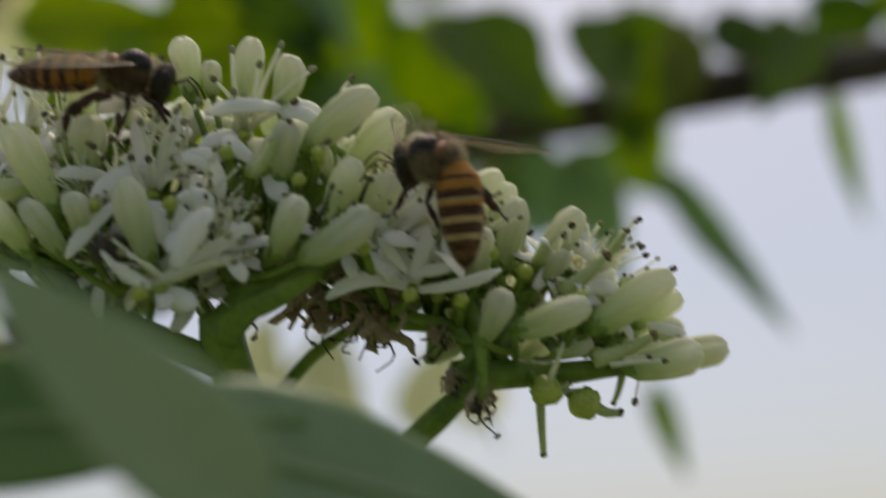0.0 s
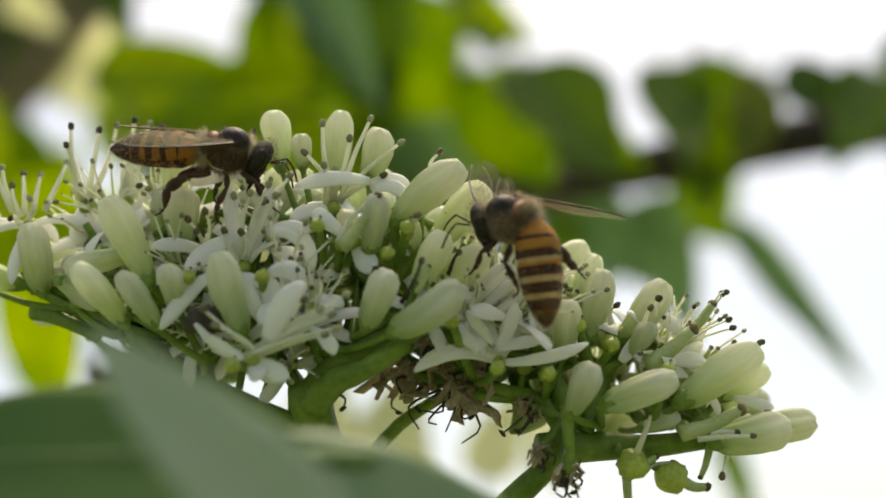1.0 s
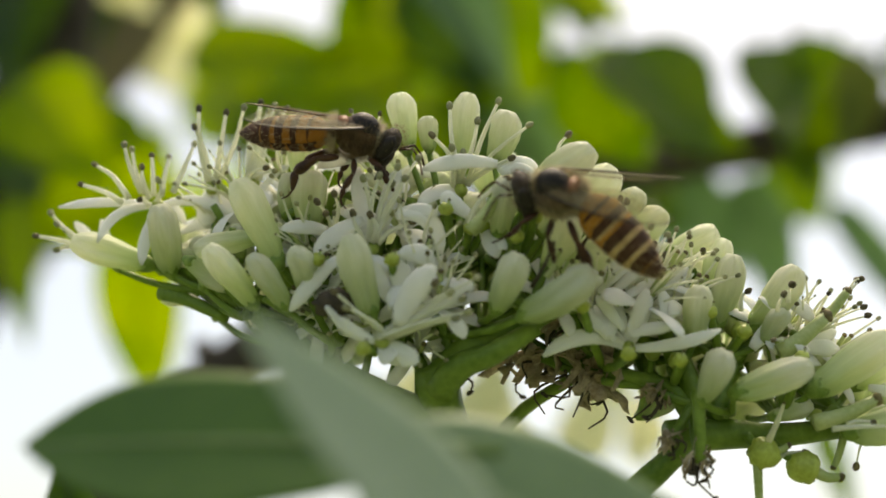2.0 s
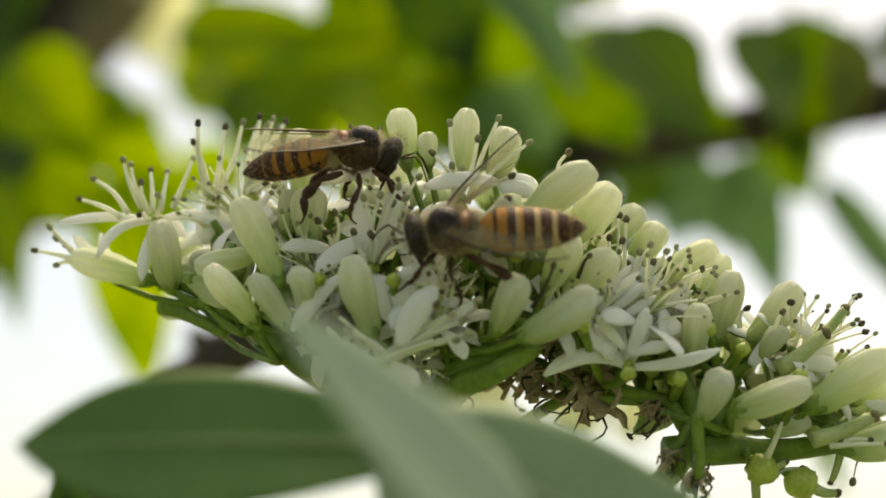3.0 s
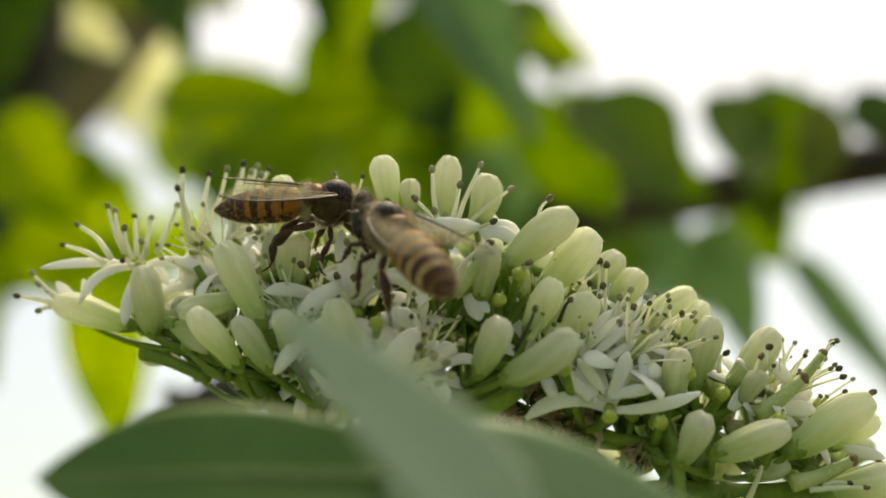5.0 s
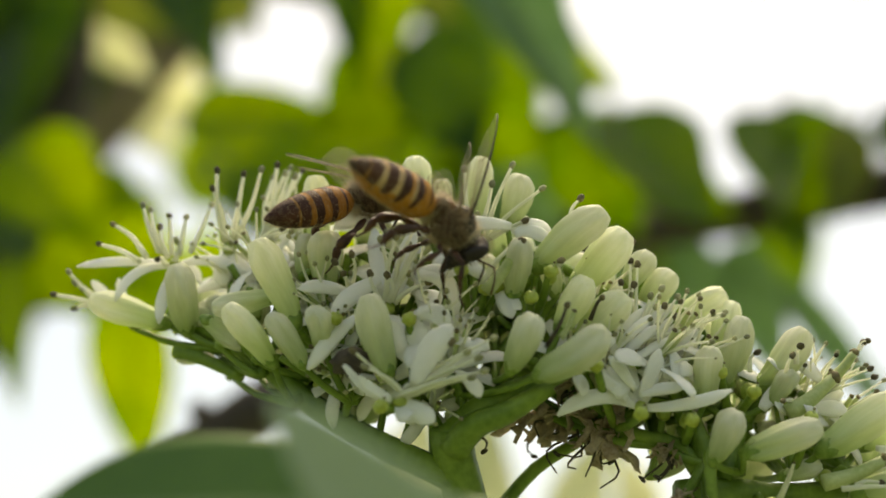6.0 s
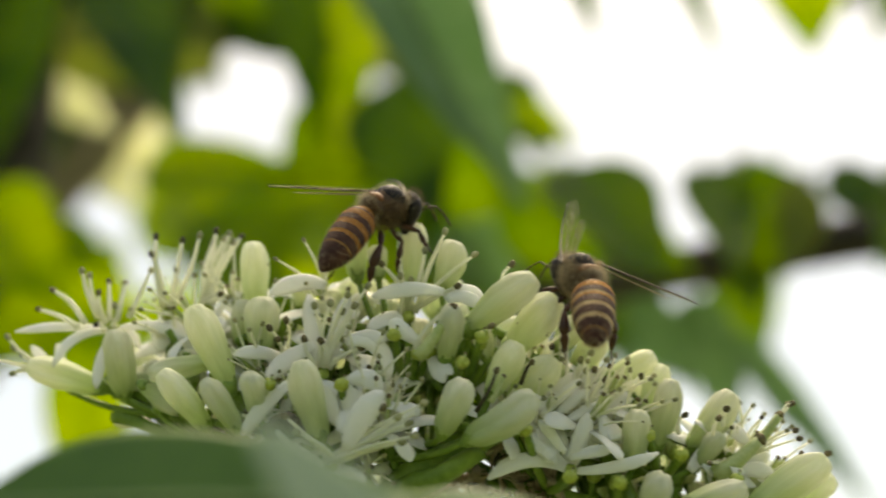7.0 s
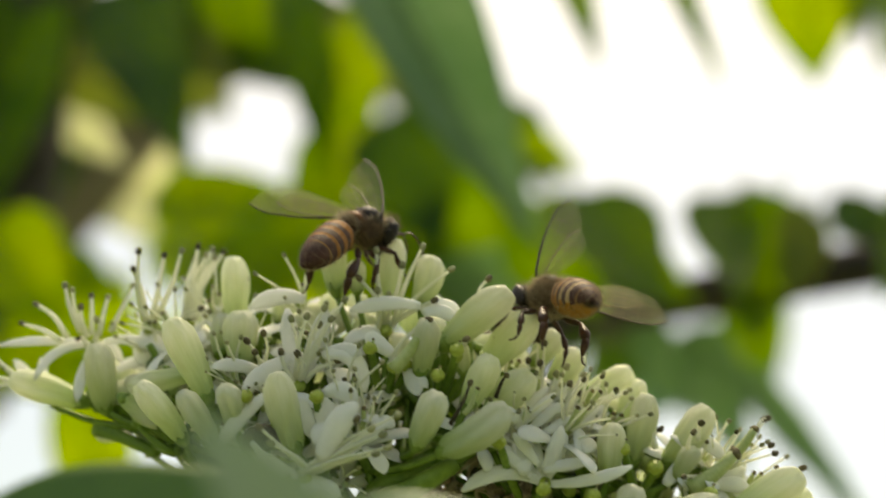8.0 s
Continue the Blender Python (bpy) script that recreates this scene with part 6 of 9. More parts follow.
pedicel(flower_head, (-6.90, 2.45, -5.63), (-5.71, 1.45, -3.86), 0.30, 0.24)
pedicel(flower_head, (-0.42, 4.29, -7.67), (1.16, 3.29, -4.75), 0.30, 0.24)
pedicel(flower_head, (-5.83, 3.98, -8.23), (-4.75, 2.98, -6.73), 0.30, 0.24)
pedicel(flower_head, (-7.69, 2.68, -7.23), (-11.25, 1.68, -5.85), 0.30, 0.24)
pedicel(flower_head, (20.25, 1.60, -11.33), (19.03, 0.60, -9.67), 0.30, 0.24)
pedicel(flower_head, (11.35, 1.82, -7.19), (12.93, 0.82, -5.88), 0.30, 0.24)
pedicel(flower_head, (9.71, 2.14, -3.24), (11.01, 1.14, -1.62), 0.30, 0.24)
pedicel(flower_head, (-2.04, 2.41, -7.54), (-1.07, 1.41, -4.41), 0.30, 0.24)
pedicel(flower_head, (17.46, 1.54, -10.33), (19.92, 0.54, -9.46), 0.30, 0.24)
pedicel(flower_head, (-5.53, 2.31, -1.12), (-5.12, 1.31, 0.62), 0.30, 0.24)
pedicel(flower_head, (-11.97, 3.28, -4.59), (-11.43, 2.28, -1.46), 0.30, 0.24)
pedicel(flower_head, (-6.17, 3.24, -3.03), (-3.63, 2.24, -1.47), 0.30, 0.24)
pedicel(flower_head, (8.74, 3.03, -6.10), (11.30, 2.03, -3.83), 0.30, 0.24)
pedicel(flower_head, (26.15, 3.88, -12.44), (25.10, 2.88, -10.74), 0.30, 0.24)
pedicel(flower_head, (4.42, 4.36, -4.37), (6.40, 3.36, -2.35), 0.30, 0.24)
pedicel(flower_head, (11.44, 2.06, -3.74), (10.21, 1.06, -1.81), 0.30, 0.24)
pedicel(flower_head, (-5.96, 1.56, -7.58), (-9.24, 0.56, -5.77), 0.30, 0.24)
pedicel(flower_head, (-9.92, 2.94, -3.31), (-7.14, 1.94, -0.61), 0.30, 0.24)
pedicel(flower_head, (-5.67, 2.80, -6.81), (-7.72, 1.80, -5.25), 0.30, 0.24)
pedicel(flower_head, (0.82, 4.50, -3.61), (3.14, 3.50, -2.97), 0.30, 0.24)
pedicel(flower_head, (25.76, 1.68, -9.65), (22.97, 0.68, -8.03), 0.30, 0.24)
pedicel(flower_head, (7.84, 3.25, -5.53), (4.25, 2.25, -3.36), 0.30, 0.24)
pedicel(flower_head, (9.99, 3.69, -0.75), (7.25, 2.69, 0.76), 0.30, 0.24)
pedicel(flower_head, (-6.87, 2.81, -5.97), (-5.14, 1.81, -3.84), 0.30, 0.24)
pedicel(flower_head, (17.04, 4.54, -8.40), (15.03, 3.54, -6.16), 0.30, 0.24)
pedicel(flower_head, (16.09, 2.87, -6.34), (14.92, 1.87, -4.70), 0.30, 0.24)
pedicel(flower_head, (-0.19, 2.54, -5.85), (1.07, 1.54, -3.88), 0.30, 0.24)
pedicel(flower_head, (6.28, 4.96, 0.48), (8.46, 3.96, 1.19), 0.30, 0.24)
pedicel(flower_head, (13.65, 2.13, -7.85), (14.13, 1.13, -6.33), 0.30, 0.24)
pedicel(flower_head, (-1.05, 1.80, -4.16), (1.73, 0.80, -3.07), 0.30, 0.24)
pedicel(flower_head, (16.90, 2.31, -6.69), (16.74, 1.31, -4.97), 0.30, 0.24)
pedicel(flower_head, (-10.10, 4.01, -5.15), (-6.66, 3.01, -4.26), 0.30, 0.24)
pedicel(flower_head, (15.19, 2.95, -7.72), (13.61, 1.95, -5.09), 0.30, 0.24)
pedicel(flower_head, (-7.89, 2.81, -6.23), (-12.33, 1.81, -4.99), 0.30, 0.24)
pedicel(flower_head, (16.62, 1.84, -11.26), (20.04, 0.84, -10.05), 0.30, 0.24)
pedicel(flower_head, (-7.74, 2.71, -6.66), (-7.68, 1.71, -4.86), 0.30, 0.24)
pedicel(flower_head, (-10.36, 2.87, -2.20), (-7.15, 1.87, -1.35), 0.30, 0.24)
pedicel(flower_head, (-3.97, 3.77, -4.37), (-5.40, 2.77, -3.07), 0.30, 0.24)
pedicel(flower_head, (16.40, 4.00, -6.82), (15.04, 3.00, -4.56), 0.30, 0.24)
pedicel(flower_head, (-4.91, 2.59, -5.85), (-3.43, 1.59, -4.32), 0.30, 0.24)
pedicel(flower_head, (-9.27, 4.44, -6.49), (-11.75, 3.44, -5.00), 0.30, 0.24)
pedicel(flower_head, (-10.48, 2.75, -1.81), (-10.64, 1.75, 0.37), 0.30, 0.24)
pedicel(flower_head, (-12.01, 4.28, -4.19), (-11.86, 3.28, -2.42), 0.30, 0.24)
pedicel(flower_head, (13.86, 3.09, -7.17), (13.97, 2.09, -5.34), 0.30, 0.24)
pedicel(flower_head, (-4.29, 3.58, -8.29), (-6.87, 2.58, -7.52), 0.30, 0.24)
pedicel(flower_head, (-1.96, 3.97, -0.13), (-5.07, 2.97, 0.98), 0.30, 0.24)
pedicel(flower_head, (7.00, 3.08, -6.01), (5.21, 2.08, -4.35), 0.30, 0.24)
pedicel(flower_head, (15.58, 3.85, -9.34), (12.00, 2.85, -6.92), 0.30, 0.24)
pedicel(flower_head, (12.28, 4.07, -5.52), (13.91, 3.07, -3.13), 0.30, 0.24)
pedicel(flower_head, (-11.18, 3.13, -5.08), (-12.96, 2.13, -3.23), 0.30, 0.24)
pedicel(flower_head, (17.75, 4.69, -10.59), (19.45, 3.69, -8.93), 0.30, 0.24)
pedicel(flower_head, (-8.68, 1.85, -6.35), (-6.53, 0.85, -4.39), 0.30, 0.24)
pedicel(flower_head, (12.51, 2.74, -6.24), (9.90, 1.74, -4.00), 0.30, 0.24)
pedicel(flower_head, (1.61, 2.53, -2.17), (-2.24, 1.53, -0.14), 0.30, 0.24)
pedicel(flower_head, (-3.77, 3.57, -1.21), (0.62, 2.57, 0.01), 0.30, 0.24)
pedicel(flower_head, (0.90, 2.74, -7.20), (-1.58, 1.74, -4.38), 0.30, 0.24)
pedicel(flower_head, (15.08, 3.58, -10.98), (12.92, 2.58, -8.42), 0.30, 0.24)
pedicel(flower_head, (-10.76, 1.98, -6.23), (-12.34, 0.98, -3.84), 0.30, 0.24)
pedicel(flower_head, (16.23, 1.52, -10.40), (15.52, 0.52, -8.72), 0.30, 0.24)
pedicel(flower_head, (8.39, 3.87, -4.62), (7.13, 2.87, -1.47), 0.30, 0.24)
pedicel(flower_head, (-4.36, 3.76, -7.72), (-5.82, 2.76, -6.19), 0.30, 0.24)
pedicel(flower_head, (-8.01, 3.18, -4.66), (-6.27, 2.18, -3.38), 0.30, 0.24)
pedicel(flower_head, (23.08, 2.32, -8.18), (19.42, 1.32, -6.89), 0.30, 0.24)
pedicel(flower_head, (-0.46, 2.18, -8.22), (-3.04, 1.18, -6.45), 0.30, 0.24)
pedicel(flower_head, (20.80, 4.56, -7.03), (17.43, 3.56, -5.34), 0.30, 0.24)
pedicel(flower_head, (-8.15, 1.71, -0.83), (-6.02, 0.71, 0.64), 0.30, 0.24)
pedicel(flower_head, (5.45, 4.39, -6.12), (3.82, 3.39, -4.68), 0.30, 0.24)
pedicel(flower_head, (-6.73, 2.76, -0.71), (-4.58, 1.76, 0.24), 0.30, 0.24)
pedicel(flower_head, (16.20, 4.88, -5.76), (15.83, 3.88, -3.25), 0.30, 0.24)
pedicel(flower_head, (-3.53, 3.37, -7.60), (-4.34, 2.37, -5.46), 0.30, 0.24)
pedicel(flower_head, (17.75, 4.64, -8.99), (19.62, 3.64, -7.11), 0.30, 0.24)
pedicel(flower_head, (-5.37, 3.24, -5.63), (-3.79, 2.24, -4.04), 0.30, 0.24)
pedicel(flower_head, (5.93, 3.28, -6.96), (8.14, 2.28, -4.73), 0.30, 0.24)
pedicel(flower_head, (16.17, 1.59, -8.94), (11.94, 0.59, -7.66), 0.30, 0.24)
pedicel(flower_head, (-5.39, 2.64, -2.93), (-7.66, 1.64, -2.25), 0.30, 0.24)
pedicel(flower_head, (11.11, 4.65, -2.74), (8.70, 3.65, -0.37), 0.30, 0.24)
pedicel(flower_head, (5.26, 1.68, -2.06), (6.98, 0.68, -0.11), 0.30, 0.24)
pedicel(flower_head, (2.75, 3.88, -5.64), (0.43, 2.88, -4.60), 0.30, 0.24)
pedicel(flower_head, (-7.39, 1.54, -5.81), (-5.98, 0.54, -4.23), 0.30, 0.24)
pedicel(flower_head, (-4.49, 3.05, -3.42), (-6.76, 2.05, -2.54), 0.30, 0.24)
pedicel(flower_head, (5.33, 2.41, -1.93), (1.91, 1.41, -0.02), 0.30, 0.24)
pedicel(flower_head, (-4.87, 2.87, -6.86), (-9.01, 1.87, -4.86), 0.30, 0.24)
pedicel(flower_head, (18.51, 2.94, -4.91), (14.44, 1.94, -3.20), 0.30, 0.24)
pedicel(flower_head, (14.67, 2.94, -4.20), (15.94, 1.94, -2.75), 0.30, 0.24)
pedicel(flower_head, (8.12, 2.44, -1.87), (8.19, 1.44, 0.99), 0.30, 0.24)
pedicel(flower_head, (13.94, 2.57, -4.81), (11.07, 1.57, -3.50), 0.30, 0.24)
pedicel(flower_head, (-11.09, 4.94, -2.87), (-12.95, 3.94, 0.03), 0.30, 0.24)
pedicel(flower_head, (-0.36, 4.36, -2.47), (2.66, 3.36, -1.08), 0.30, 0.24)
pedicel(flower_head, (15.49, 2.95, -4.65), (12.92, 1.95, -3.66), 0.30, 0.24)
pedicel(flower_head, (7.88, 4.09, -5.32), (5.53, 3.09, -4.08), 0.30, 0.24)
pedicel(flower_head, (4.33, 3.71, -3.19), (7.85, 2.71, -2.25), 0.30, 0.24)
pedicel(flower_head, (-5.78, 1.78, -8.17), (-3.63, 0.78, -5.19), 0.30, 0.24)
pedicel(flower_head, (7.40, 4.92, -2.04), (4.77, 3.92, -0.21), 0.30, 0.24)
pedicel(flower_head, (16.58, 3.09, -4.37), (14.15, 2.09, -3.41), 0.30, 0.24)
pedicel(flower_head, (10.11, 3.13, -5.32), (13.55, 2.13, -4.19), 0.30, 0.24)
pedicel(flower_head, (10.38, 3.09, -2.79), (7.88, 2.09, -0.90), 0.30, 0.24)
pedicel(flower_head, (0.94, 3.73, -4.31), (-2.20, 2.73, -2.89), 0.30, 0.24)
pedicel(flower_head, (-8.29, 3.64, -6.35), (-12.85, 2.64, -4.97), 0.30, 0.24)
pedicel(flower_head, (15.03, 2.85, -9.98), (18.56, 1.85, -8.79), 0.30, 0.24)
pedicel(flower_head, (21.63, 4.62, -9.40), (23.38, 3.62, -7.58), 0.30, 0.24)
pedicel(flower_head, (12.69, 4.91, -8.69), (12.12, 3.91, -6.41), 0.30, 0.24)
pedicel(flower_head, (19.22, 3.01, -6.95), (19.28, 2.01, -5.27), 0.30, 0.24)
pedicel(flower_head, (-2.26, 1.54, -6.42), (-5.53, 0.54, -5.35), 0.30, 0.24)
pedicel(flower_head, (7.53, 2.88, -3.43), (6.67, 1.88, -0.34), 0.30, 0.24)
pedicel(flower_head, (10.22, 3.54, -3.68), (10.55, 2.54, -2.13), 0.30, 0.24)
pedicel(flower_head, (2.09, 4.96, -7.23), (1.57, 3.96, -5.00), 0.30, 0.24)
pedicel(flower_head, (15.57, 3.25, -7.00), (14.79, 2.25, -5.01), 0.30, 0.24)
pedicel(flower_head, (14.40, 4.34, -7.73), (13.78, 3.34, -4.67), 0.30, 0.24)
pedicel(flower_head, (-10.06, 1.88, -4.37), (-9.33, 0.88, -1.93), 0.30, 0.24)
pedicel(flower_head, (-0.44, 2.39, -6.74), (-1.43, 1.39, -4.92), 0.30, 0.24)
pedicel(flower_head, (7.62, 2.28, -4.15), (10.22, 1.28, -3.28), 0.30, 0.24)
pedicel(flower_head, (-2.53, 3.87, -2.91), (1.65, 2.87, -1.75), 0.30, 0.24)
pedicel(flower_head, (1.09, 2.17, -6.15), (2.41, 1.17, -3.63), 0.30, 0.24)
pedicel(flower_head, (24.81, 3.78, -9.96), (23.55, 2.78, -8.06), 0.30, 0.24)
pedicel(flower_head, (-2.07, 1.93, -2.13), (-5.03, 0.93, -0.65), 0.30, 0.24)
pedicel(flower_head, (4.83, 4.10, -2.26), (2.31, 3.10, -0.56), 0.30, 0.24)
pedicel(flower_head, (-1.72, 1.87, -8.38), (-0.66, 0.87, -5.61), 0.30, 0.24)
pedicel(flower_head, (-3.03, 2.41, -2.07), (-5.40, 1.41, -1.14), 0.30, 0.24)
pedicel(flower_head, (2.01, 2.35, -2.14), (2.14, 1.35, -0.06), 0.30, 0.24)
pedicel(flower_head, (-5.19, 4.54, -6.87), (-6.22, 3.54, -3.71), 0.30, 0.24)
pedicel(flower_head, (17.47, 2.69, -4.42), (13.42, 1.69, -3.00), 0.30, 0.24)
pedicel(flower_head, (9.05, 2.53, -6.01), (6.38, 1.53, -3.48), 0.30, 0.24)
pedicel(flower_head, (8.79, 2.77, -1.79), (6.55, 1.77, 0.78), 0.30, 0.24)
bloom = blossom((-16.84, 5.00, 0.03), (-16.86, 6.00, -4.28), 1.60)
petal(bloom, (-23.19, 5.00, -0.01), (0, 0, 0.7), 0.55)
petal(bloom, (-11.93, 4.00, -0.51), (0, 0, 1.3), 0.62)
petal(bloom, (-20.25, 3.50, -2.31), (-1, 0, 1.6), 0.58)
petal(bloom, (-17.33, 3.00, -3.73), (-0.4, -0.4, 0.2), 0.64)
petal(bloom, (-15.28, 6.50, -1.09), (0, 0.5, 1), 0.60)
petal(bloom, (-12.33, 5.50, -1.26), (0, 0, 0.8), 0.55, start=(-15.56, 5.00, -1.80))
stamen(bloom, (-21.08, 6.10, 2.82), start=(-18.56, 4.70, 0.58), r=0.17)
stamen(bloom, (-18.75, 4.50, 3.97), start=(-17.69, 4.70, 0.88), dark=False, r=0.17)
stamen(bloom, (-17.36, 6.10, 3.37), start=(-16.91, 4.70, 0.71), r=0.17)
stamen(bloom, (-16.25, 6.10, 3.30), start=(-16.42, 4.70, 0.70), dark=False, r=0.17)
stamen(bloom, (-14.57, 6.10, 4.12), start=(-15.68, 4.70, 0.90), dark=False, r=0.17)
stamen(bloom, (-22.01, 6.10, 1.51), start=(-18.97, 4.70, 0.26), r=0.17)
stamen(bloom, (-17.81, 4.90, 0.47), start=(-17.23, 4.70, 0.00), r=0.17)
stamen(bloom, (-18.36, 4.90, 3.69), start=(-17.47, 4.70, 0.81), dark=False, r=0.17)
stamen(bloom, (-17.65, 4.50, 2.51), start=(-17.19, 4.70, 0.51), r=0.17)
stamen(bloom, (-16.56, 4.50, 1.67), start=(-16.70, 4.70, 0.30), dark=False, r=0.17)
bloom = blossom((-19.83, 6.00, -3.87), (-12.83, 4.00, -5.48), 1.10)
petal(bloom, (-22.56, 6.50, -0.90), (-0.5, 0, 0.5), 0.60)
petal(bloom, (-20.89, 7.00, -0.72), (-0.4, 0, 0.3), 0.53)
stamen(bloom, (-24.95, 6.00, -1.83), start=(-21.68, 6.00, -2.57), r=0.16)
stamen(bloom, (-23.54, 6.00, -2.79), start=(-21.68, 6.00, -2.57), dark=False, r=0.16)
stamen(bloom, (-23.54, 6.00, -1.08), start=(-21.68, 6.00, -2.57), dark=False, r=0.16)
stamen(bloom, (-23.98, 6.00, -0.34), start=(-21.68, 6.00, -2.57), dark=False, r=0.16)
stamen(bloom, (-22.98, 6.00, -1.46), start=(-21.68, 6.00, -2.57), dark=False, r=0.16)
bloom = blossom((-13.26, 5.00, 1.25), (-12.83, 4.00, -5.48), 1.70)
stamen(bloom, (-14.04, 5.00, 6.31), r=0.19)
stamen(bloom, (-14.33, 5.00, 5.11), r=0.19)
stamen(bloom, (-12.28, 5.00, 6.08), r=0.19)
stamen(bloom, (-11.13, 5.00, 6.38), dark=False, r=0.19)
petal(bloom, (-13.61, 5.00, -1.36), (-0.3, 0, 0.3), 1.10)
petal(bloom, (-11.41, 4.00, -1.95), (0, 0, 0), 1.01)
bloom = blossom((-10.79, 6.00, 1.48), (-12.83, 4.00, -5.48), 1.60)
stamen(bloom, (-10.18, 6.00, 6.79), r=0.20)
stamen(bloom, (-9.55, 8.00, 6.79), dark=False, r=0.20)
stamen(bloom, (-8.74, 8.00, 6.63), r=0.20)
stamen(bloom, (-9.81, 7.00, 6.33), dark=False, r=0.20)
stamen(bloom, (-9.04, 6.00, 6.02), dark=False, r=0.20)
stamen(bloom, (-10.71, 8.00, 6.17), dark=False, r=0.20)
petal(bloom, (-8.24, 2.00, -3.43), (0, -0.5, 0.8), 0.99)
petal(bloom, (-9.34, 5.00, -0.45), (0.6, 0, 0.6), 0.95)
stamen(bloom, (-9.59, 4.00, 2.40))
stamen(bloom, (-9.04, 4.00, 2.21), dark=False)
bloom = blossom((-4.78, -1.00, -2.06), (-2.94, 1.00, -5.56), 1.50)
petal(bloom, (-7.87, -2.00, -1.65), (0, 0, 0.8), 0.74)
petal(bloom, (-5.85, -2.50, -3.09), (-0.2, 0, 0.4), 0.93, start=(-2.99, -2.00, -1.06))
petal(bloom, (-7.18, -3.50, -6.42), (-0.2, -0.4, 0.4), 0.79, start=(-4.32, -2.50, -3.27))
petal(bloom, (-4.50, 0.00, -0.64), (0, 0, 0.6), 0.76, start=(-1.66, -1.00, -1.56))
stamen(bloom, (-4.70, -2.00, 0.45))
stamen(bloom, (-5.21, -2.00, -0.71))
stamen(bloom, (-5.73, -2.00, -0.02))
bloom = blossom((-2.46, -2.50, -2.77), (-2.94, 1.00, -5.56), 1.30)
stamen(bloom, (-2.55, -2.50, -0.84), r=0.15)
stamen(bloom, (-3.61, -1.90, -0.71), r=0.15)
stamen(bloom, (-2.01, -2.50, 1.47), dark=False, r=0.15)
stamen(bloom, (-2.96, -2.50, 1.31), dark=False, r=0.15)
stamen(bloom, (-0.92, -2.50, 1.98), dark=False, r=0.15)
stamen(bloom, (0.27, -1.60, 2.56), dark=False, r=0.15)
stamen(bloom, (-1.28, -1.90, 0.99), dark=False, r=0.15)
stamen(bloom, (-0.51, -2.50, 1.30), dark=False, r=0.15)
stamen(bloom, (-0.08, -2.20, -1.25), r=0.15)
stamen(bloom, (-1.28, -1.90, -0.72), dark=False, r=0.15)
petal(bloom, (1.61, -2.50, -3.20), (1.0, 0, 1.9), 0.87, start=(-0.92, -2.50, -0.91))
petal(bloom, (1.39, -2.50, -0.82), (0, 0, 0.6), 0.80, start=(-1.10, -2.20, -0.90))
petal(bloom, (-3.45, 0.00, 2.16), (-0.3, 0, 0.2), 0.90)
petal(bloom, (-0.99, 0.00, 2.15), (0.2, 0, 0.3), 0.90)
petal(bloom, (-6.05, 1.50, 2.28), (0, 0, 1), 0.98, start=(-2.44, 1.00, 2.76))
bloom = blossom((-0.56, -4.00, -5.11), (-0.82, -1.50, -8.43), 1.30)
petal(bloom, (-2.36, -4.50, -3.45), (-0.3, -0.6, 0), 0.98, start=(-1.22, -4.00, -5.84))
petal(bloom, (-0.88, -4.20, -3.46), (0.1, -0.3, 0.2), 0.98, start=(-0.72, -4.20, -5.60))
petal(bloom, (1.11, -4.40, -3.86), (0.3, -0.3, 1.1), 0.98, start=(-0.89, -4.00, -3.29))
petal(bloom, (-0.06, -4.00, -4.29), (0.2, -0.4, 0.6), 0.85)
bloom = blossom((-1.74, -6.00, -8.11), (-0.82, -1.50, -8.43), 1.50)
petal(bloom, (1.28, -6.00, -3.79), (-0.5, -0.5, 0.3), 1.21, start=(-0.84, -6.00, -7.15))
petal(bloom, (-1.15, -6.40, -9.04), (0, -0.3, -0.3), 0.89)
petal(bloom, (0.28, -6.00, -9.24), (0.2, -0.3, 0), 0.96)
petal(bloom, (-4.06, -6.00, -6.66), (0, -0.2, -0.5), 0.51)
petal(bloom, (2.40, -6.00, -5.41), (0, 0, 0.1), 0.51)
petal(bloom, (3.39, -5.60, -4.77), (0, 0, 0), 0.45)
stamen(bloom, (2.78, -6.20, -5.66), dark=False, r=0.13)
stamen(bloom, (3.63, -6.20, -4.51), dark=False, r=0.13)
stamen(bloom, (2.14, -6.20, -5.30), dark=False, r=0.13)
stamen(bloom, (2.39, -6.20, -6.75), dark=False, r=0.13)
stamen(bloom, (1.27, -6.20, -4.75), r=0.13)
stamen(bloom, (-4.37, -6.20, -5.20), r=0.13)
stamen(bloom, (-3.66, -6.20, -6.14), dark=False, r=0.13)
stamen(bloom, (3.10, -6.20, -6.37), dark=False, r=0.13)
bm = bmesh.new()
lump(bm, P(-4.54, -4.00, -5.92), (0.0011, 0.0010, 0.0008), None, 12, 9, 0, 0.5, 4)
part("withered_flower", bm, CHAR, flower_head, "dark dried flower heart")
petal(bloom, (-2.83, -5.00, -8.01), (0, -0.2, -0.4), 0.45, start=(-4.95, -5.00, -6.04))
bloom = blossom((2.78, 0.00, 0.78), (2.65, 1.00, -4.16), 1.50)
petal(bloom, (0.50, -0.50, 1.97), (0, 0, 0.7), 0.82, start=(5.01, -0.50, 2.28))
petal(bloom, (7.50, 0.00, 1.67), (0.3, 0, 1.0), 0.90, start=(5.01, -0.30, 1.95))
petal(bloom, (7.33, -0.50, 1.16), (0.3, 0, 1.0), 0.75, start=(5.18, -0.50, 1.76))
petal(bloom, (1.59, -1.50, 0.37), (-0.5, -0.3, 0.6), 0.88, start=(3.44, -1.50, -0.99))
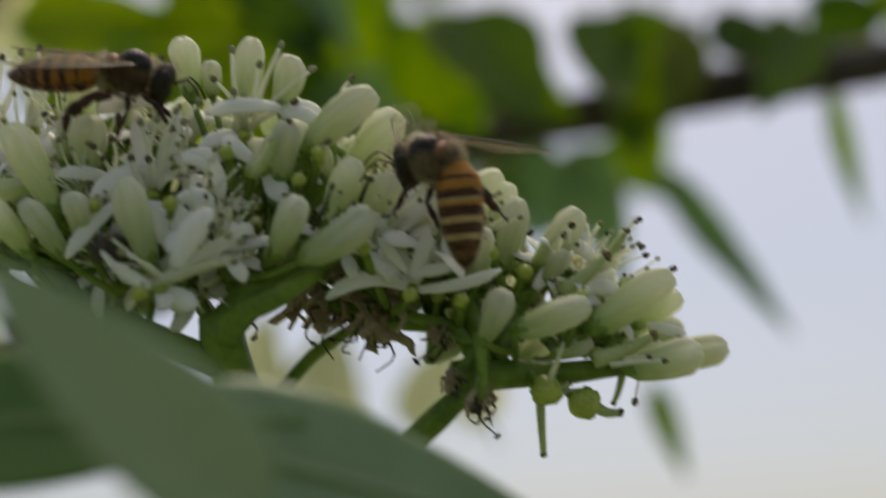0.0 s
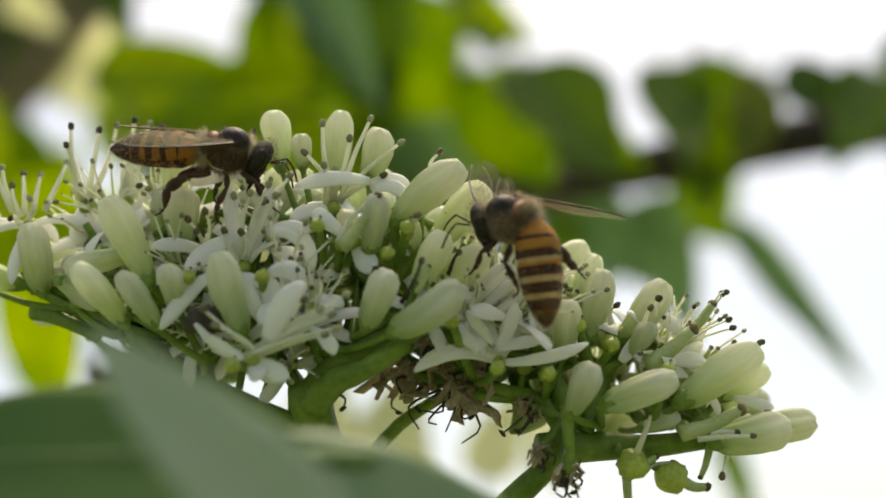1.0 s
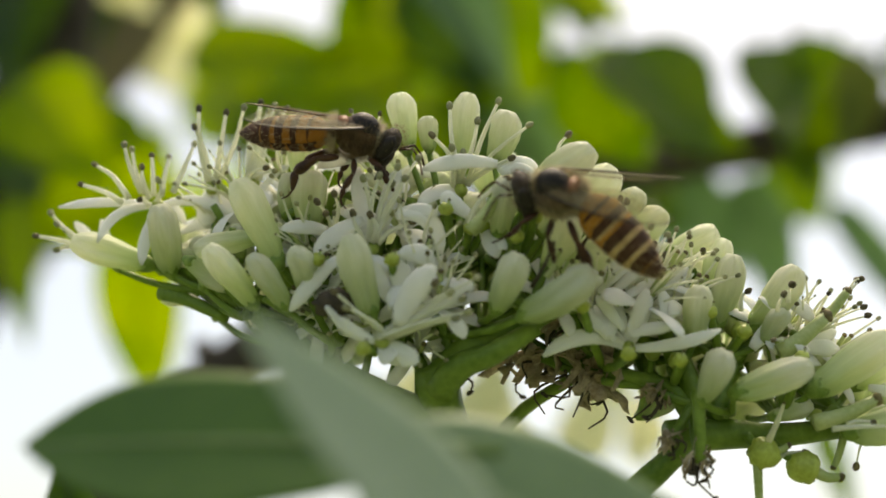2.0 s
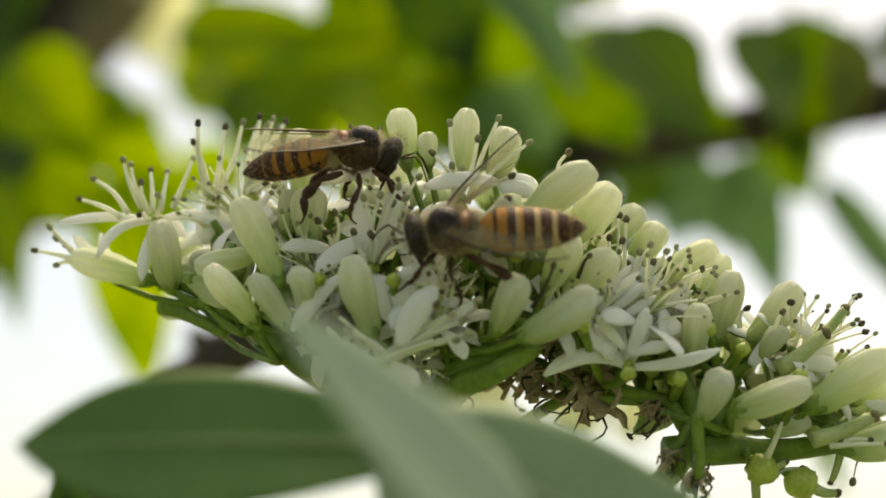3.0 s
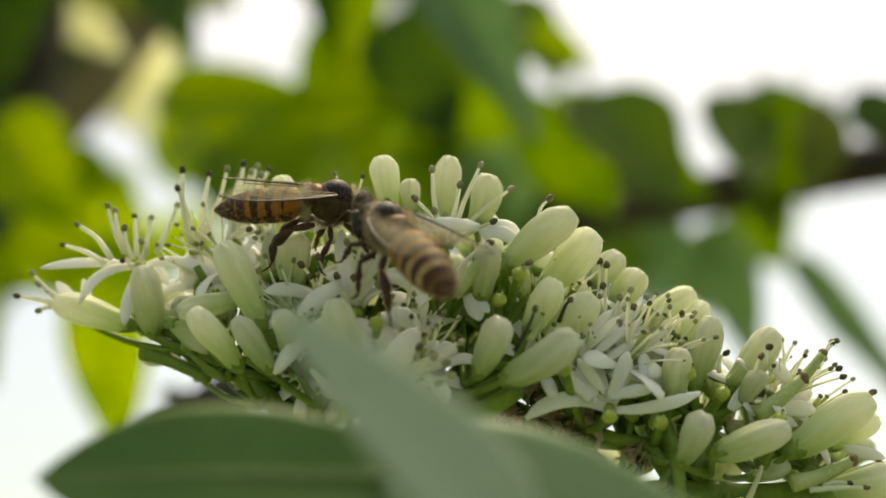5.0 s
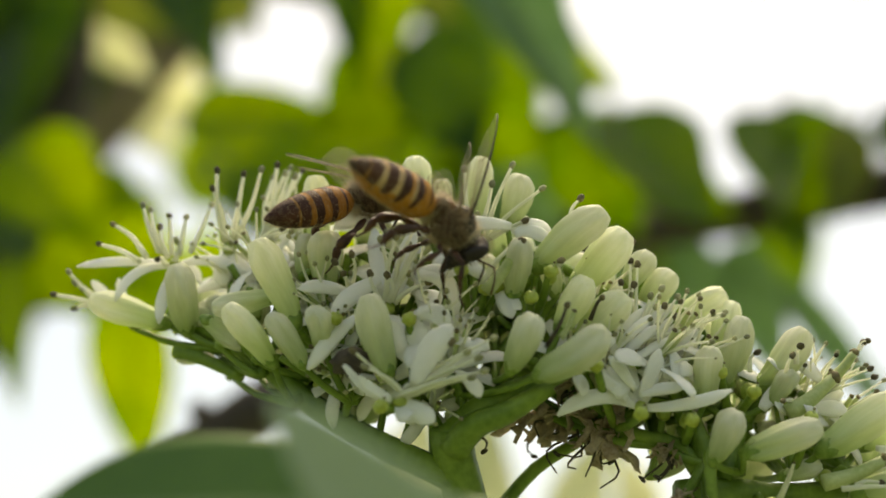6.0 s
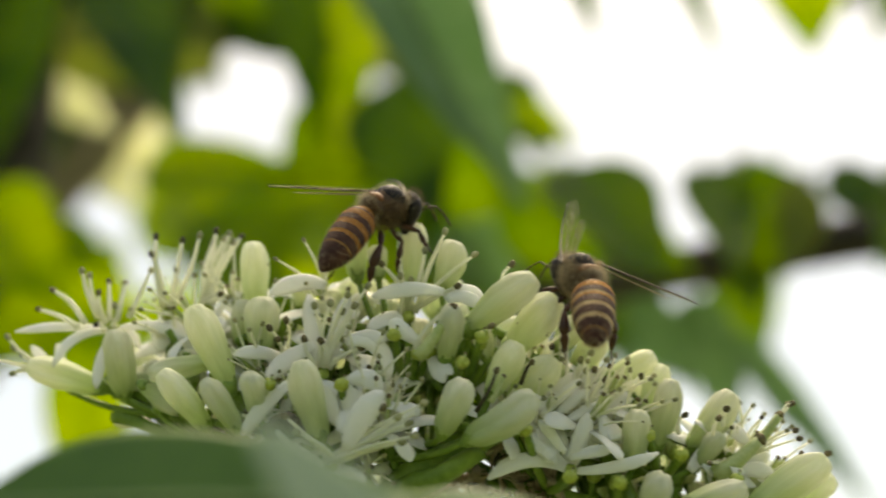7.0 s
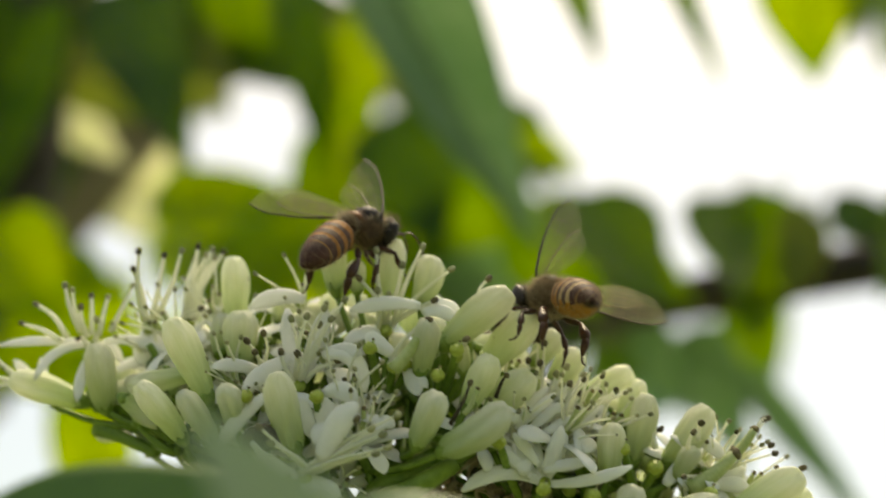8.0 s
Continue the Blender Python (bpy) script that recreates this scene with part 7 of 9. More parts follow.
petal(bloom, (0.23, -1.00, -0.10), (0, 0, 0.7), 0.75)
stamen(bloom, (1.08, 0.20, 4.08), r=0.16)
stamen(bloom, (5.13, 0.20, 6.12), dark=False, r=0.16)
stamen(bloom, (2.16, 0.70, 5.93), dark=False, r=0.16)
stamen(bloom, (6.99, 0.20, 4.66), dark=False, r=0.16)
stamen(bloom, (5.88, -0.30, 2.63), r=0.16)
stamen(bloom, (3.84, -0.30, 4.87), dark=False, r=0.16)
stamen(bloom, (2.97, 0.70, 3.07), dark=False, r=0.16)
stamen(bloom, (2.28, -0.30, 3.27), dark=False, r=0.16)
bloom = blossom((4.09, -2.50, -1.53), (2.65, 1.00, -4.16), 1.50)
pistil(bloom, (3.32, -3.00, -1.86), (5.53, -3.00, 1.16), 0.34)
stamen(bloom, (4.96, -2.00, 0.99), start=(3.09, -2.00, -1.51), dark=False, r=0.18)
petal(bloom, (4.89, -3.00, -3.37), (0, -0.3, 0.3), 0.86)
petal(bloom, (5.39, -3.00, -2.87), (0, 0, 0), 0.66)
bloom = blossom((7.22, -3.20, -0.98), (6.14, 1.00, -4.16), 1.30)
stamen(bloom, (7.78, -3.30, 0.04), start=(7.62, -3.20, -0.32))
pistil(bloom, (7.58, -4.80, -4.52), (8.40, -4.80, -2.98), 0.16)
stamen(bloom, (9.35, 0.00, 4.05), start=(8.69, 0.00, 2.46), knob=0.30)
stamen(bloom, (12.55, 0.00, 1.31), start=(11.67, 0.00, 0.68), knob=0.24)
bloom = blossom((12.54, -3.50, -8.70), (11.48, 0.50, -10.20), 1.33)
petal(bloom, (7.45, -4.00, -9.07), (-0.2, -0.6, 1.9), 0.78)
petal(bloom, (17.69, -4.00, -7.56), (0.1, -0.6, -0.5), 0.6)
petal(bloom, (10.04, -2.50, -6.38), (0, 0, 0.2), 0.55)
petal(bloom, (15.72, -2.00, -7.43), (0, 0, 0.8), 0.58, start=(12.63, -2.00, -6.69))
petal(bloom, (11.43, -1.00, -4.56), (0.2, 0, 0.3), 0.58)
petal(bloom, (13.97, -2.00, -5.68), (0.2, 0, 0.2), 0.6)
stamen(bloom, (12.64, 1.50, 0.21), start=(11.50, -1.00, -5.59), r=0.13)
stamen(bloom, (12.93, 0.50, -0.04), start=(12.82, -1.00, -5.89), r=0.13)
stamen(bloom, (11.89, 0.50, -1.18), start=(12.14, -1.00, -5.59), r=0.13)
stamen(bloom, (12.53, -0.50, -1.34), start=(12.11, -1.00, -5.42), r=0.13)
stamen(bloom, (14.24, -0.50, -1.58), start=(12.45, -1.00, -5.72), dark=False, r=0.13)
stamen(bloom, (13.90, -0.50, -2.71), start=(11.43, -1.00, -5.42), dark=False, r=0.13)
stamen(bloom, (14.80, 1.00, -3.63), start=(13.27, -1.00, -5.93), r=0.13)
stamen(bloom, (12.53, 1.00, -3.46), start=(13.78, -1.00, -6.10), r=0.13)
stamen(bloom, (13.73, -0.50, -4.08), start=(13.30, -1.00, -5.42), r=0.13)
stamen(bloom, (14.89, 0.00, -4.62), start=(11.70, -1.00, -6.27), dark=False, r=0.13)
stamen(bloom, (15.49, 1.00, -2.06), start=(12.93, -1.00, -6.10), dark=False, r=0.13)
stamen(bloom, (14.41, -0.50, -2.64), start=(12.96, -1.00, -6.30), r=0.13)
stamen(bloom, (15.19, 0.50, -3.26), start=(12.31, -1.00, -6.27), r=0.13)
stamen(bloom, (13.56, -0.50, -2.02), start=(12.79, -1.00, -6.10), dark=False, r=0.13)
stamen(bloom, (15.61, -0.50, -4.08), start=(11.77, -1.00, -5.42), dark=False, r=0.13)
petal(bloom, (14.08, 0.50, -2.22), (0, 0, 0.1), 0.42, start=(11.23, 0.00, -5.14))
petal(bloom, (14.59, 1.00, -2.55), (0, 0, 0.1), 0.42, start=(11.65, 0.00, -5.35))
petal(bloom, (15.10, 1.50, -2.88), (0, 0, 0.1), 0.42, start=(12.06, 0.00, -5.55))
petal(bloom, (15.33, 0.50, -3.16), (0, 0, 0.1), 0.42, start=(12.47, 0.00, -5.76))
petal(bloom, (15.84, 1.00, -3.50), (0, 0, 0.1), 0.42, start=(12.89, 0.00, -5.97))
petal(bloom, (16.37, 1.50, -3.83), (0, 0, 0.1), 0.42, start=(13.30, 0.00, -6.18))
petal(bloom, (16.58, 0.50, -4.10), (0, 0, 0.1), 0.42, start=(13.71, 0.00, -6.38))
petal(bloom, (17.10, 1.00, -4.44), (0, 0, 0.1), 0.42, start=(14.13, 0.00, -6.59))
petal(bloom, (17.63, 1.50, -4.78), (0, 0, 0.1), 0.42, start=(14.54, 0.00, -6.80))
petal(bloom, (10.87, -3.00, -4.94), (0.1, 0, 0.1), 0.6, start=(10.14, -3.00, -4.12))
petal(bloom, (15.00, -3.60, -7.40), (0.2, -0.3, 0.3), 0.6, start=(12.30, -3.40, -7.90))
petal(bloom, (13.60, -3.30, -5.20), (0.1, -0.5, 0.1), 0.68, start=(12.40, -3.30, -8.10))
petal(bloom, (10.60, -3.40, -5.60), (-0.1, -0.4, 0.2), 0.56, start=(12.20, -3.30, -7.60))
petal(bloom, (9.70, -3.60, -6.50), (0, -0.3, 0.1), 0.60, start=(11.70, -3.40, -8.20))
petal(bloom, (13.40, -1.60, -3.20), (0, -0.2, 0.2), 0.50, start=(10.90, -1.80, -5.50))
petal(bloom, (12.90, -1.40, -2.80), (0, -0.2, 0.2), 0.45, start=(10.70, -1.70, -5.20))
petal(bloom, (13.80, -1.80, -3.80), (0, -0.2, 0.2), 0.50, start=(11.30, -1.90, -5.90))
petal(bloom, (14.60, -1.60, -4.60), (0, -0.2, 0.2), 0.45, start=(11.80, -1.90, -6.20))
bloom = blossom((21.95, -1.00, -8.93), (21.98, -1.00, -12.73), 1.40)
pistil(bloom, (21.78, -1.00, -9.20), (24.64, -1.00, -6.97), 0.45)
pistil(bloom, (24.38, -0.50, -7.27), (26.06, -0.50, -5.49), 0.31)
stamen(bloom, (27.06, 0.00, -4.78), start=(26.06, -0.50, -5.56), knob=0.25, r=0.07)
stamen(bloom, (26.78, 0.00, -4.88), start=(25.92, -0.50, -5.73), knob=0.30, r=0.07)
stamen(bloom, (27.18, 0.00, -6.50), start=(24.49, 0.00, -7.99), knob=0.26, r=0.08)
stamen(bloom, (27.42, 0.00, -7.02), start=(24.49, 0.00, -7.92), knob=0.26, r=0.08)
petal(bloom, (24.15, 0.00, -7.36), (0.2, 0, 0.6), 0.76, start=(22.33, 0.50, -6.06))
petal(bloom, (21.26, -1.00, -8.92), (0, 0, 0.3), 0.88)
petal(bloom, (25.71, 0.00, -9.06), (0, 0, 0.3), 0.83, start=(23.59, 0.00, -9.03))
petal(bloom, (25.82, 1.00, -8.07), (0, 0, 0.6), 0.87, start=(23.35, 0.50, -9.41))
petal(bloom, (22.56, 0.00, -7.27), (-0.2, 0, 0.4), 0.86, start=(20.31, -0.50, -8.94))
stamen(bloom, (21.96, -1.50, -5.64), start=(21.64, -1.00, -6.86), knob=0.26)
stamen(bloom, (22.46, -1.50, -5.07), start=(22.35, -1.00, -6.18), knob=0.30)
stamen(bloom, (21.08, -2.50, -8.31), knob=0.25)
stamen(bloom, (20.08, -0.50, -5.47), start=(19.74, 0.00, -6.70), knob=0.27)
stamen(bloom, (28.72, -1.50, -7.84), start=(28.44, -1.00, -8.52))
bloom = blossom((23.91, -2.00, -12.97), (25.21, -0.50, -12.47), 1.50)
pistil(bloom, (23.51, -2.20, -13.21), (27.22, -2.20, -11.83), 0.41)
pistil(bloom, (25.80, -1.00, -13.13), (29.26, -1.00, -12.34), 0.41)
stamen(bloom, (27.53, -3.50, -13.26), start=(24.33, -3.00, -13.46), knob=0.24, r=0.14)
stamen(bloom, (26.67, -3.20, -13.05), start=(25.19, -3.00, -13.21), knob=0.22)
petal(bloom, (29.94, 0.00, -12.01), (0, 0, 0.1), 0.62, start=(27.45, 0.00, -11.36))
bloom = blossom((19.90, 0.00, -7.99), (18.71, 1.00, -9.74), 2.00)
bloom = blossom((15.49, -2.50, -9.56), (15.51, -1.00, -10.86), 1.60)
bloom = blossom((14.33, -1.00, -9.15), (13.99, 0.00, -11.17), 1.60)
green = fruit((20.71, -1.50, -15.09), 2.1, (19.79, -1.00, -14.04))
stamen(green, (21.53, -3.00, -11.97), start=(20.89, -2.00, -14.27), knob=0.15, r=0.17)
pistil(green, (21.06, -1.50, -14.85), (22.20, -1.50, -14.64), 0.22)
green = fruit((23.05, -1.50, -15.92), 2.2, (21.17, -1.00, -14.41))
pistil(green, (23.64, -1.50, -16.10), (25.26, -1.50, -16.55), 0.3)
stamen(green, (23.13, -1.50, -15.00), start=(21.39, -1.50, -15.64), knob=0.2, r=0.13)
pistil(green, (20.30, -1.50, -15.35), (20.48, -1.50, -18.96), 0.24)
pistil(green, (25.61, -1.00, -14.16), (24.98, -1.00, -16.04), 0.2)
stamen(green, (26.32, -1.00, -16.00), start=(26.69, -1.00, -14.53), knob=0.3, r=0.06)
bloom = blossom((0.54, -1.00, -5.42), (1.89, -1.50, -8.09), 1.20)
star((-2.60, 0.40, -7.30), (-0.35, -0.8, 0.15), (-3.20, 0.40, -10.90), 3.1, 0.4, 31)
star((-5.40, 1.20, -7.00), (-0.5, -0.75, 0.3), (-6.20, 1.50, -9.60), 2.9, 2.1, 32)
star((0.10, -0.30, -8.90), (0.1, -0.85, 0.1), (0.20, -0.80, -11.90), 2.6, 1.2, 33)
fruit((-4.20, 1.30, -8.40), 0.9, (-4.60, 1.00, -10.30))
fruit((-6.90, 2.00, -7.60), 1.0, (-7.60, 2.10, -8.60))
fruit((-1.10, 0.20, -9.40), 0.9, (-1.80, -0.30, -11.60))
fruit((-8.60, 2.60, -6.70), 0.8, (-9.20, 2.80, -7.60))
star((-10.91, 5.70, -0.11), (-0.71, -0.55, 0.9), (-12.83, 4.00, -5.48), 3.65, 0.84, 0)
star((-6.28, 1.20, -3.37), (-0.47, -0.55, 0.9), (-6.51, 2.00, -5.63), 3.58, 1.56, 1)
star((-0.96, 1.20, -1.69), (-0.31, -0.55, 0.9), (-2.94, 1.00, -5.56), 3.35, 5.52, 2)
star((0.28, -1.80, -4.71), (0.16, -0.55, 0.9), (1.89, -1.50, -8.09), 3.83, 3.60, 3)
star((1.42, -2.30, -6.33), (0.18, -0.55, 0.9), (1.89, -1.50, -8.09), 3.69, 4.41, 4)
star((-2.49, 4.70, 1.25), (-0.22, -0.55, 0.9), (-2.94, 1.00, -5.56), 3.94, 2.92, 5)
star((-8.48, 6.70, 0.65), (-0.15, -0.55, 0.9), (-6.51, 2.00, -5.63), 4.09, 1.07, 6)
star((-12.52, 6.70, -1.54), (-0.51, -0.55, 0.9), (-12.83, 4.00, -5.48), 3.78, 5.41, 7)
star((9.96, 2.50, -3.12), (0.52, -0.55, 0.9), (10.68, 1.00, -6.25), 3.42, 5.48, 8)
star((14.66, 0.50, -5.02), (0.66, -0.55, 0.9), (14.35, 2.00, -7.04), 3.51, 2.91, 9)
star((10.95, -0.50, -6.29), (0.37, -0.55, 0.9), (11.48, 0.50, -10.20), 3.63, 2.74, 10)
star((13.54, -1.00, -6.25), (0.60, -0.55, 0.9), (14.35, 2.00, -7.04), 3.82, 4.42, 11)
star((8.59, -0.50, -6.29), (0.45, -0.55, 0.9), (11.48, 0.50, -10.20), 3.78, 4.01, 12)
star((-4.54, 1.20, -4.98), (-0.25, -0.55, 0.9), (-4.91, -1.00, -8.48), 3.23, 1.06, 13)
star((1.19, 0.20, -6.25), (0.12, -0.55, 0.9), (1.89, -1.50, -8.09), 3.32, 2.22, 14)
star((-6.47, 4.20, -1.68), (-0.31, -0.55, 0.9), (-6.51, 2.00, -5.63), 3.92, 1.68, 15)
star((16.06, 1.50, -6.46), (0.71, -0.55, 0.9), (15.51, -1.00, -10.86), 3.54, 1.25, 16)
star((23.71, 2.00, -8.66), (0.70, -0.55, 0.9), (25.21, -0.50, -12.47), 3.65, 2.60, 17)
star((25.24, 2.50, -10.14), (0.69, -0.55, 0.9), (25.21, -0.50, -12.47), 3.41, 4.58, 18)
star((22.34, 3.00, -8.70), (0.68, -0.55, 0.9), (21.98, -1.00, -12.73), 3.64, 2.70, 19)
green = fruit((7.20, -3.00, -0.63), 0.95, (6.14, 1.00, -4.16))
pistil(green, (7.20, -3.00, -0.63), (7.40, -3.20, -0.10), 0.1)
green = fruit((3.33, -2.00, -1.60), 0.95, (2.65, 1.00, -4.16))
pistil(green, (3.33, -2.00, -1.60), (3.54, -2.20, -1.06), 0.1)
green = fruit((1.90, -2.50, -0.49), 0.95, (2.65, 1.00, -4.16))
pistil(green, (1.90, -2.50, -0.49), (2.10, -2.70, 0.05), 0.1)
green = fruit((19.36, -2.50, -7.79), 0.95, (18.71, 1.00, -9.74))
pistil(green, (19.36, -2.50, -7.79), (19.53, -2.70, -7.24), 0.1)
green = fruit((12.17, -2.00, -5.91), 0.95, (14.35, 2.00, -7.04))
pistil(green, (12.17, -2.00, -5.91), (12.36, -2.20, -5.36), 0.1)
green = fruit((15.33, -4.00, -9.33), 0.95, (15.51, -1.00, -10.86))
pistil(green, (15.33, -4.00, -9.33), (15.50, -4.20, -8.79), 0.1)
green = fruit((12.28, -4.50, -8.94), 0.95, (11.48, 0.50, -10.20))
pistil(green, (12.28, -4.50, -8.94), (12.45, -4.70, -8.41), 0.1)
green = fruit((-2.75, -6.50, -8.39), 0.95, (-0.82, -1.50, -8.43))
pistil(green, (-2.75, -6.50, -8.39), (-2.54, -6.70, -7.87), 0.1)
green = fruit((5.04, -5.00, -5.28), 0.95, (6.75, -2.00, -6.19))
pistil(green, (5.04, -5.00, -5.28), (5.23, -5.20, -4.76), 0.1)
green = fruit((9.62, -5.00, -6.13), 0.95, (11.48, 0.50, -10.20))
pistil(green, (9.62, -5.00, -6.13), (9.80, -5.20, -5.60), 0.1)
green = fruit((6.01, -3.00, -2.15), 0.95, (6.14, 1.00, -4.16))
pistil(green, (6.01, -3.00, -2.15), (6.20, -3.20, -1.61), 0.1)
green = fruit((-1.20, -4.50, -3.45), 0.95, (-0.82, -1.50, -8.43))
pistil(green, (-1.20, -4.50, -3.45), (-1.00, -4.70, -2.93), 0.1)
green = fruit((17.45, -2.00, -6.62), 0.95, (18.71, 1.00, -9.74))
pistil(green, (17.45, -2.00, -6.62), (17.63, -2.20, -6.07), 0.1)
green = fruit((22.58, -3.00, -9.28), 0.95, (21.98, -1.00, -12.73))
pistil(green, (22.58, -3.00, -9.28), (22.74, -3.20, -8.73), 0.1)
green = fruit((-5.63, -3.00, -3.43), 0.95, (-6.51, 2.00, -5.63))
pistil(green, (-5.63, -3.00, -3.43), (-5.41, -3.20, -2.90), 0.1)
green = fruit((-8.92, -1.00, -3.76), 0.95, (-6.51, 2.00, -5.63))
pistil(green, (-8.92, -1.00, -3.76), (-8.69, -1.20, -3.21), 0.1)
stamen(green, (7.92, -5.40, -2.65), start=(6.75, -4.90, -5.07), knob=0.24, r=0.11, mat=CHAR)
stamen(green, (10.23, -3.00, -2.17), start=(9.59, -2.50, -3.51), knob=0.24, r=0.11, mat=CHAR)
withered((6.72, 3.00, -8.95), 3.0, (11.48, 0.50, -10.20), 677, 2, 3.5, -0.15)
withered((7.75, 2.00, -9.61), 2.2, (13.99, 0.00, -11.17), 678, 2, 3.0, 0.10)
withered((9.95, 0.50, -9.88), 3.2, (13.99, 0.00, -11.17), 679, 5, 5.0, 0.00)
withered((10.43, 0.00, -10.54), 2.6, (13.99, 0.00, -11.17), 680, 3, 2.2, 0.30)
withered((8.99, 1.50, -7.66), 1.6, (11.48, 0.50, -10.20), 681, 3, 2.0, 0.00)
withered((14.47, -1.00, -11.37), 1.3, (16.54, -1.00, -12.22), 682, 6, 2.4, -0.10)
withered((16.42, -3.60, -15.11), 1.3, (16.54, -1.00, -12.22), 683, 5, 2.5, 0.00)
withered((2.56, -2.00, -10.21), 0.6, (1.89, -1.50, -8.09), 684, 1, 1.6, 0.20)
withered((14.83, -3.60, -13.79), 1.0, (16.54, -1.00, -12.22), 685, 3, 1.6, 0.00)

# ---- leaves of the same shrub before the flower head ----
front_leaf = leaf("leaf", (4.23, -33.88, -11.74), (-3.97, -36.12, -2.70), 4.95, (-0.15, -1, 0.4), (LEAF_PALE, LEAF_PALE), "narrow leaf pointing up at the flowers, sky sheen put into its pale grey-green", "leaves before the flower cluster", 0.06, -0.04, 0.0, 3, point=0.62, wave=0.01, rib=0.08, thick=0.06)
side_leaf = leaf("leaf", (-1.58, -25.26, -9.50), (17.60, -25.70, -14.96), 7.39, (0.1, -0.8, 0.5), (LEAF_DULL, LEAF_DULL), "dull grey-green leaf arching below the flowers", "leaves before the flower cluster", 0.06, -0.1, 0.0, 5, wave=0.01, thick=0.06)
low_leaf = leaf("leaf", (3.47, -24.38, -9.37), (-16.46, -25.26, -8.52), 7.30, (0.0, -0.8, 0.6), (LEAF_FRONT, LEAF_RIB), "broad green leaf with a pointed tip", "leaves before the flower cluster", 0.1, -0.1, 0.0, 8, wave=0.008, shape=1.6, point=0.8, thick=0.06)
leaf("leaf", (-26.27, 20.00, -26.26), (-28.05, 22.00, -18.35), 5.0, (0.3, -0.8, 0.4), (LEAF_DARK, LEAF_RIB), "small leaf with shade put into its dark colour", "leaves before the flower cluster", 0.1, 0, 0.0, 9)

# ---- honey bees ----
MM = 0.001


def aim(x, z):
    """A turn whose x looks along x and whose z keeps near z."""
    x = Vector(x).normalized()
    z = Vector(z)
    z = (z - z.dot(x) * x).normalized()
    return Matrix((x, z.cross(x), z)).transposed()


def belly_radius(s):
    return 1.47 * min(1.0, 0.36 + 0.64 * math.sin(min(1.0, s / 0.24) * 1.5708)) * (1 - max(0.0, (s - 0.32) / 0.68) ** 2.6) ** 0.82


def abdomen(parent, rng, bold):
    """Six overlapping rings, each amber in front and dark behind, over amber belly plates."""
    slim = 0.92 if bold else 0.82

    def girth(s):
        return belly_radius(s) * slim

    bm = bmesh.new()
    lump(bm, (-3.0 * MM, 0, 0), (3.0 * MM, 1.25 * MM * slim, 1.18 * MM * slim), None, 14, 10)
    core = own_part("abdomen", bm, CHITIN, parent)
    edges = (0.0, 0.16, 0.33, 0.5, 0.66, 0.82, 1.0)
    dark_from = (0.8, 0.56, 0.46, 0.4, 0.37, 0.16) if bold else (0.8, 0.58, 0.48, 0.38, 0.2, 0.0)
    pale_to = (0.0, 0.0, 0.26, 0.38, 0.34, 0.0) if bold else (0.0, 0.0, 0.0, 0.08, 0.06, 0.0)
    plain = (0, 0, 0, 2, 2, 3) if bold else (0, 0, 0, 0, 3, 1)
    length = 6.5 * MM
    for i in range(6):
        bm = bmesh.new()
        n = 20
        rows = []
        for j in range(n + 1):
            q = j / n
            s = edges[i] + (edges[i + 1] - edges[i]) * (q * 1.08 if i < 5 else q)
            s = min(s, 1.0)
            r = girth(s) * (1 + 0.025 * q) * MM + 0.00003
            row = []
            for k in range(29):
                a = math.radians(-122 + 244 * k / 28)
                wob = 1 + 0.012 * noise.noise(Vector((k * 0.5, j, i)))
                row.append(bm.verts.new((-s * length, r * wob * math.sin(a), r * wob * 0.93 * math.cos(a))))
            rows.append(row)
        for j in range(n):
            for k in range(28):
                f = bm.faces.new((rows[j][k], rows[j][k + 1], rows[j + 1][k + 1], rows[j + 1][k]))
                q = (j + 0.5) / n + 0.05 * noise.noise(Vector((k * 0.45, i * 7, 1)))
                side = abs(k - 13.5) / 14
                flank = max(0, side - 0.6) * (1 - i / 6)
                f.material_index = 1 if q > dark_from[i] + (1.1 if bold else 0.4) * flank else (0 if flank > 0.12 else 2 if q < pale_to[i] else plain[i])
        own_part("abdomen_ring", bm, (AMBER if bold else RUST, DEEP, BAND, UMBER), core)
    for i in range(5):
        bm = bmesh.new()
        rows = []
        for j in range(7):
            s = 0.04 + 0.175 * (i + j / 6 * 1.05)
            r = girth(s) * (0.99 + 0.035 * j / 6) * MM
            rows.append([bm.verts.new((-s * length, r * math.sin(a), r * 0.93 * math.cos(a))) for a in (math.radians(120 + 120 * k / 12) for k in range(13))])
        for j in range(6):
            for k in range(12):
                bm.faces.new((rows[j][k], rows[j][k + 1], rows[j + 1][k + 1], rows[j + 1][k])).material_index = 1 if j + abs(k - 5.5) * 0.35 > (7.6 if bold else 3.4) - 0.5 * i else 0
        own_part("belly_plate", bm, (AMBER if bold else RUST, UMBER if bold else DEEP), core)
    bm = bmesh.new()
    fuzz(bm, rng, 2600 if bold else 1500, lambda a, b: Vector((-(0.02 + 0.95 * a ** 1.1) * length, girth(0.02 + 0.95 * a ** 1.1) * MM * math.sin(b), girth(0.02 + 0.95 * a ** 1.1) * 0.93 * MM * math.cos(b))), Vector((-1, 0, 0)), 0.34, 0.55)
    own_part("hair", bm, AMBER_HAIR, core)
    return core


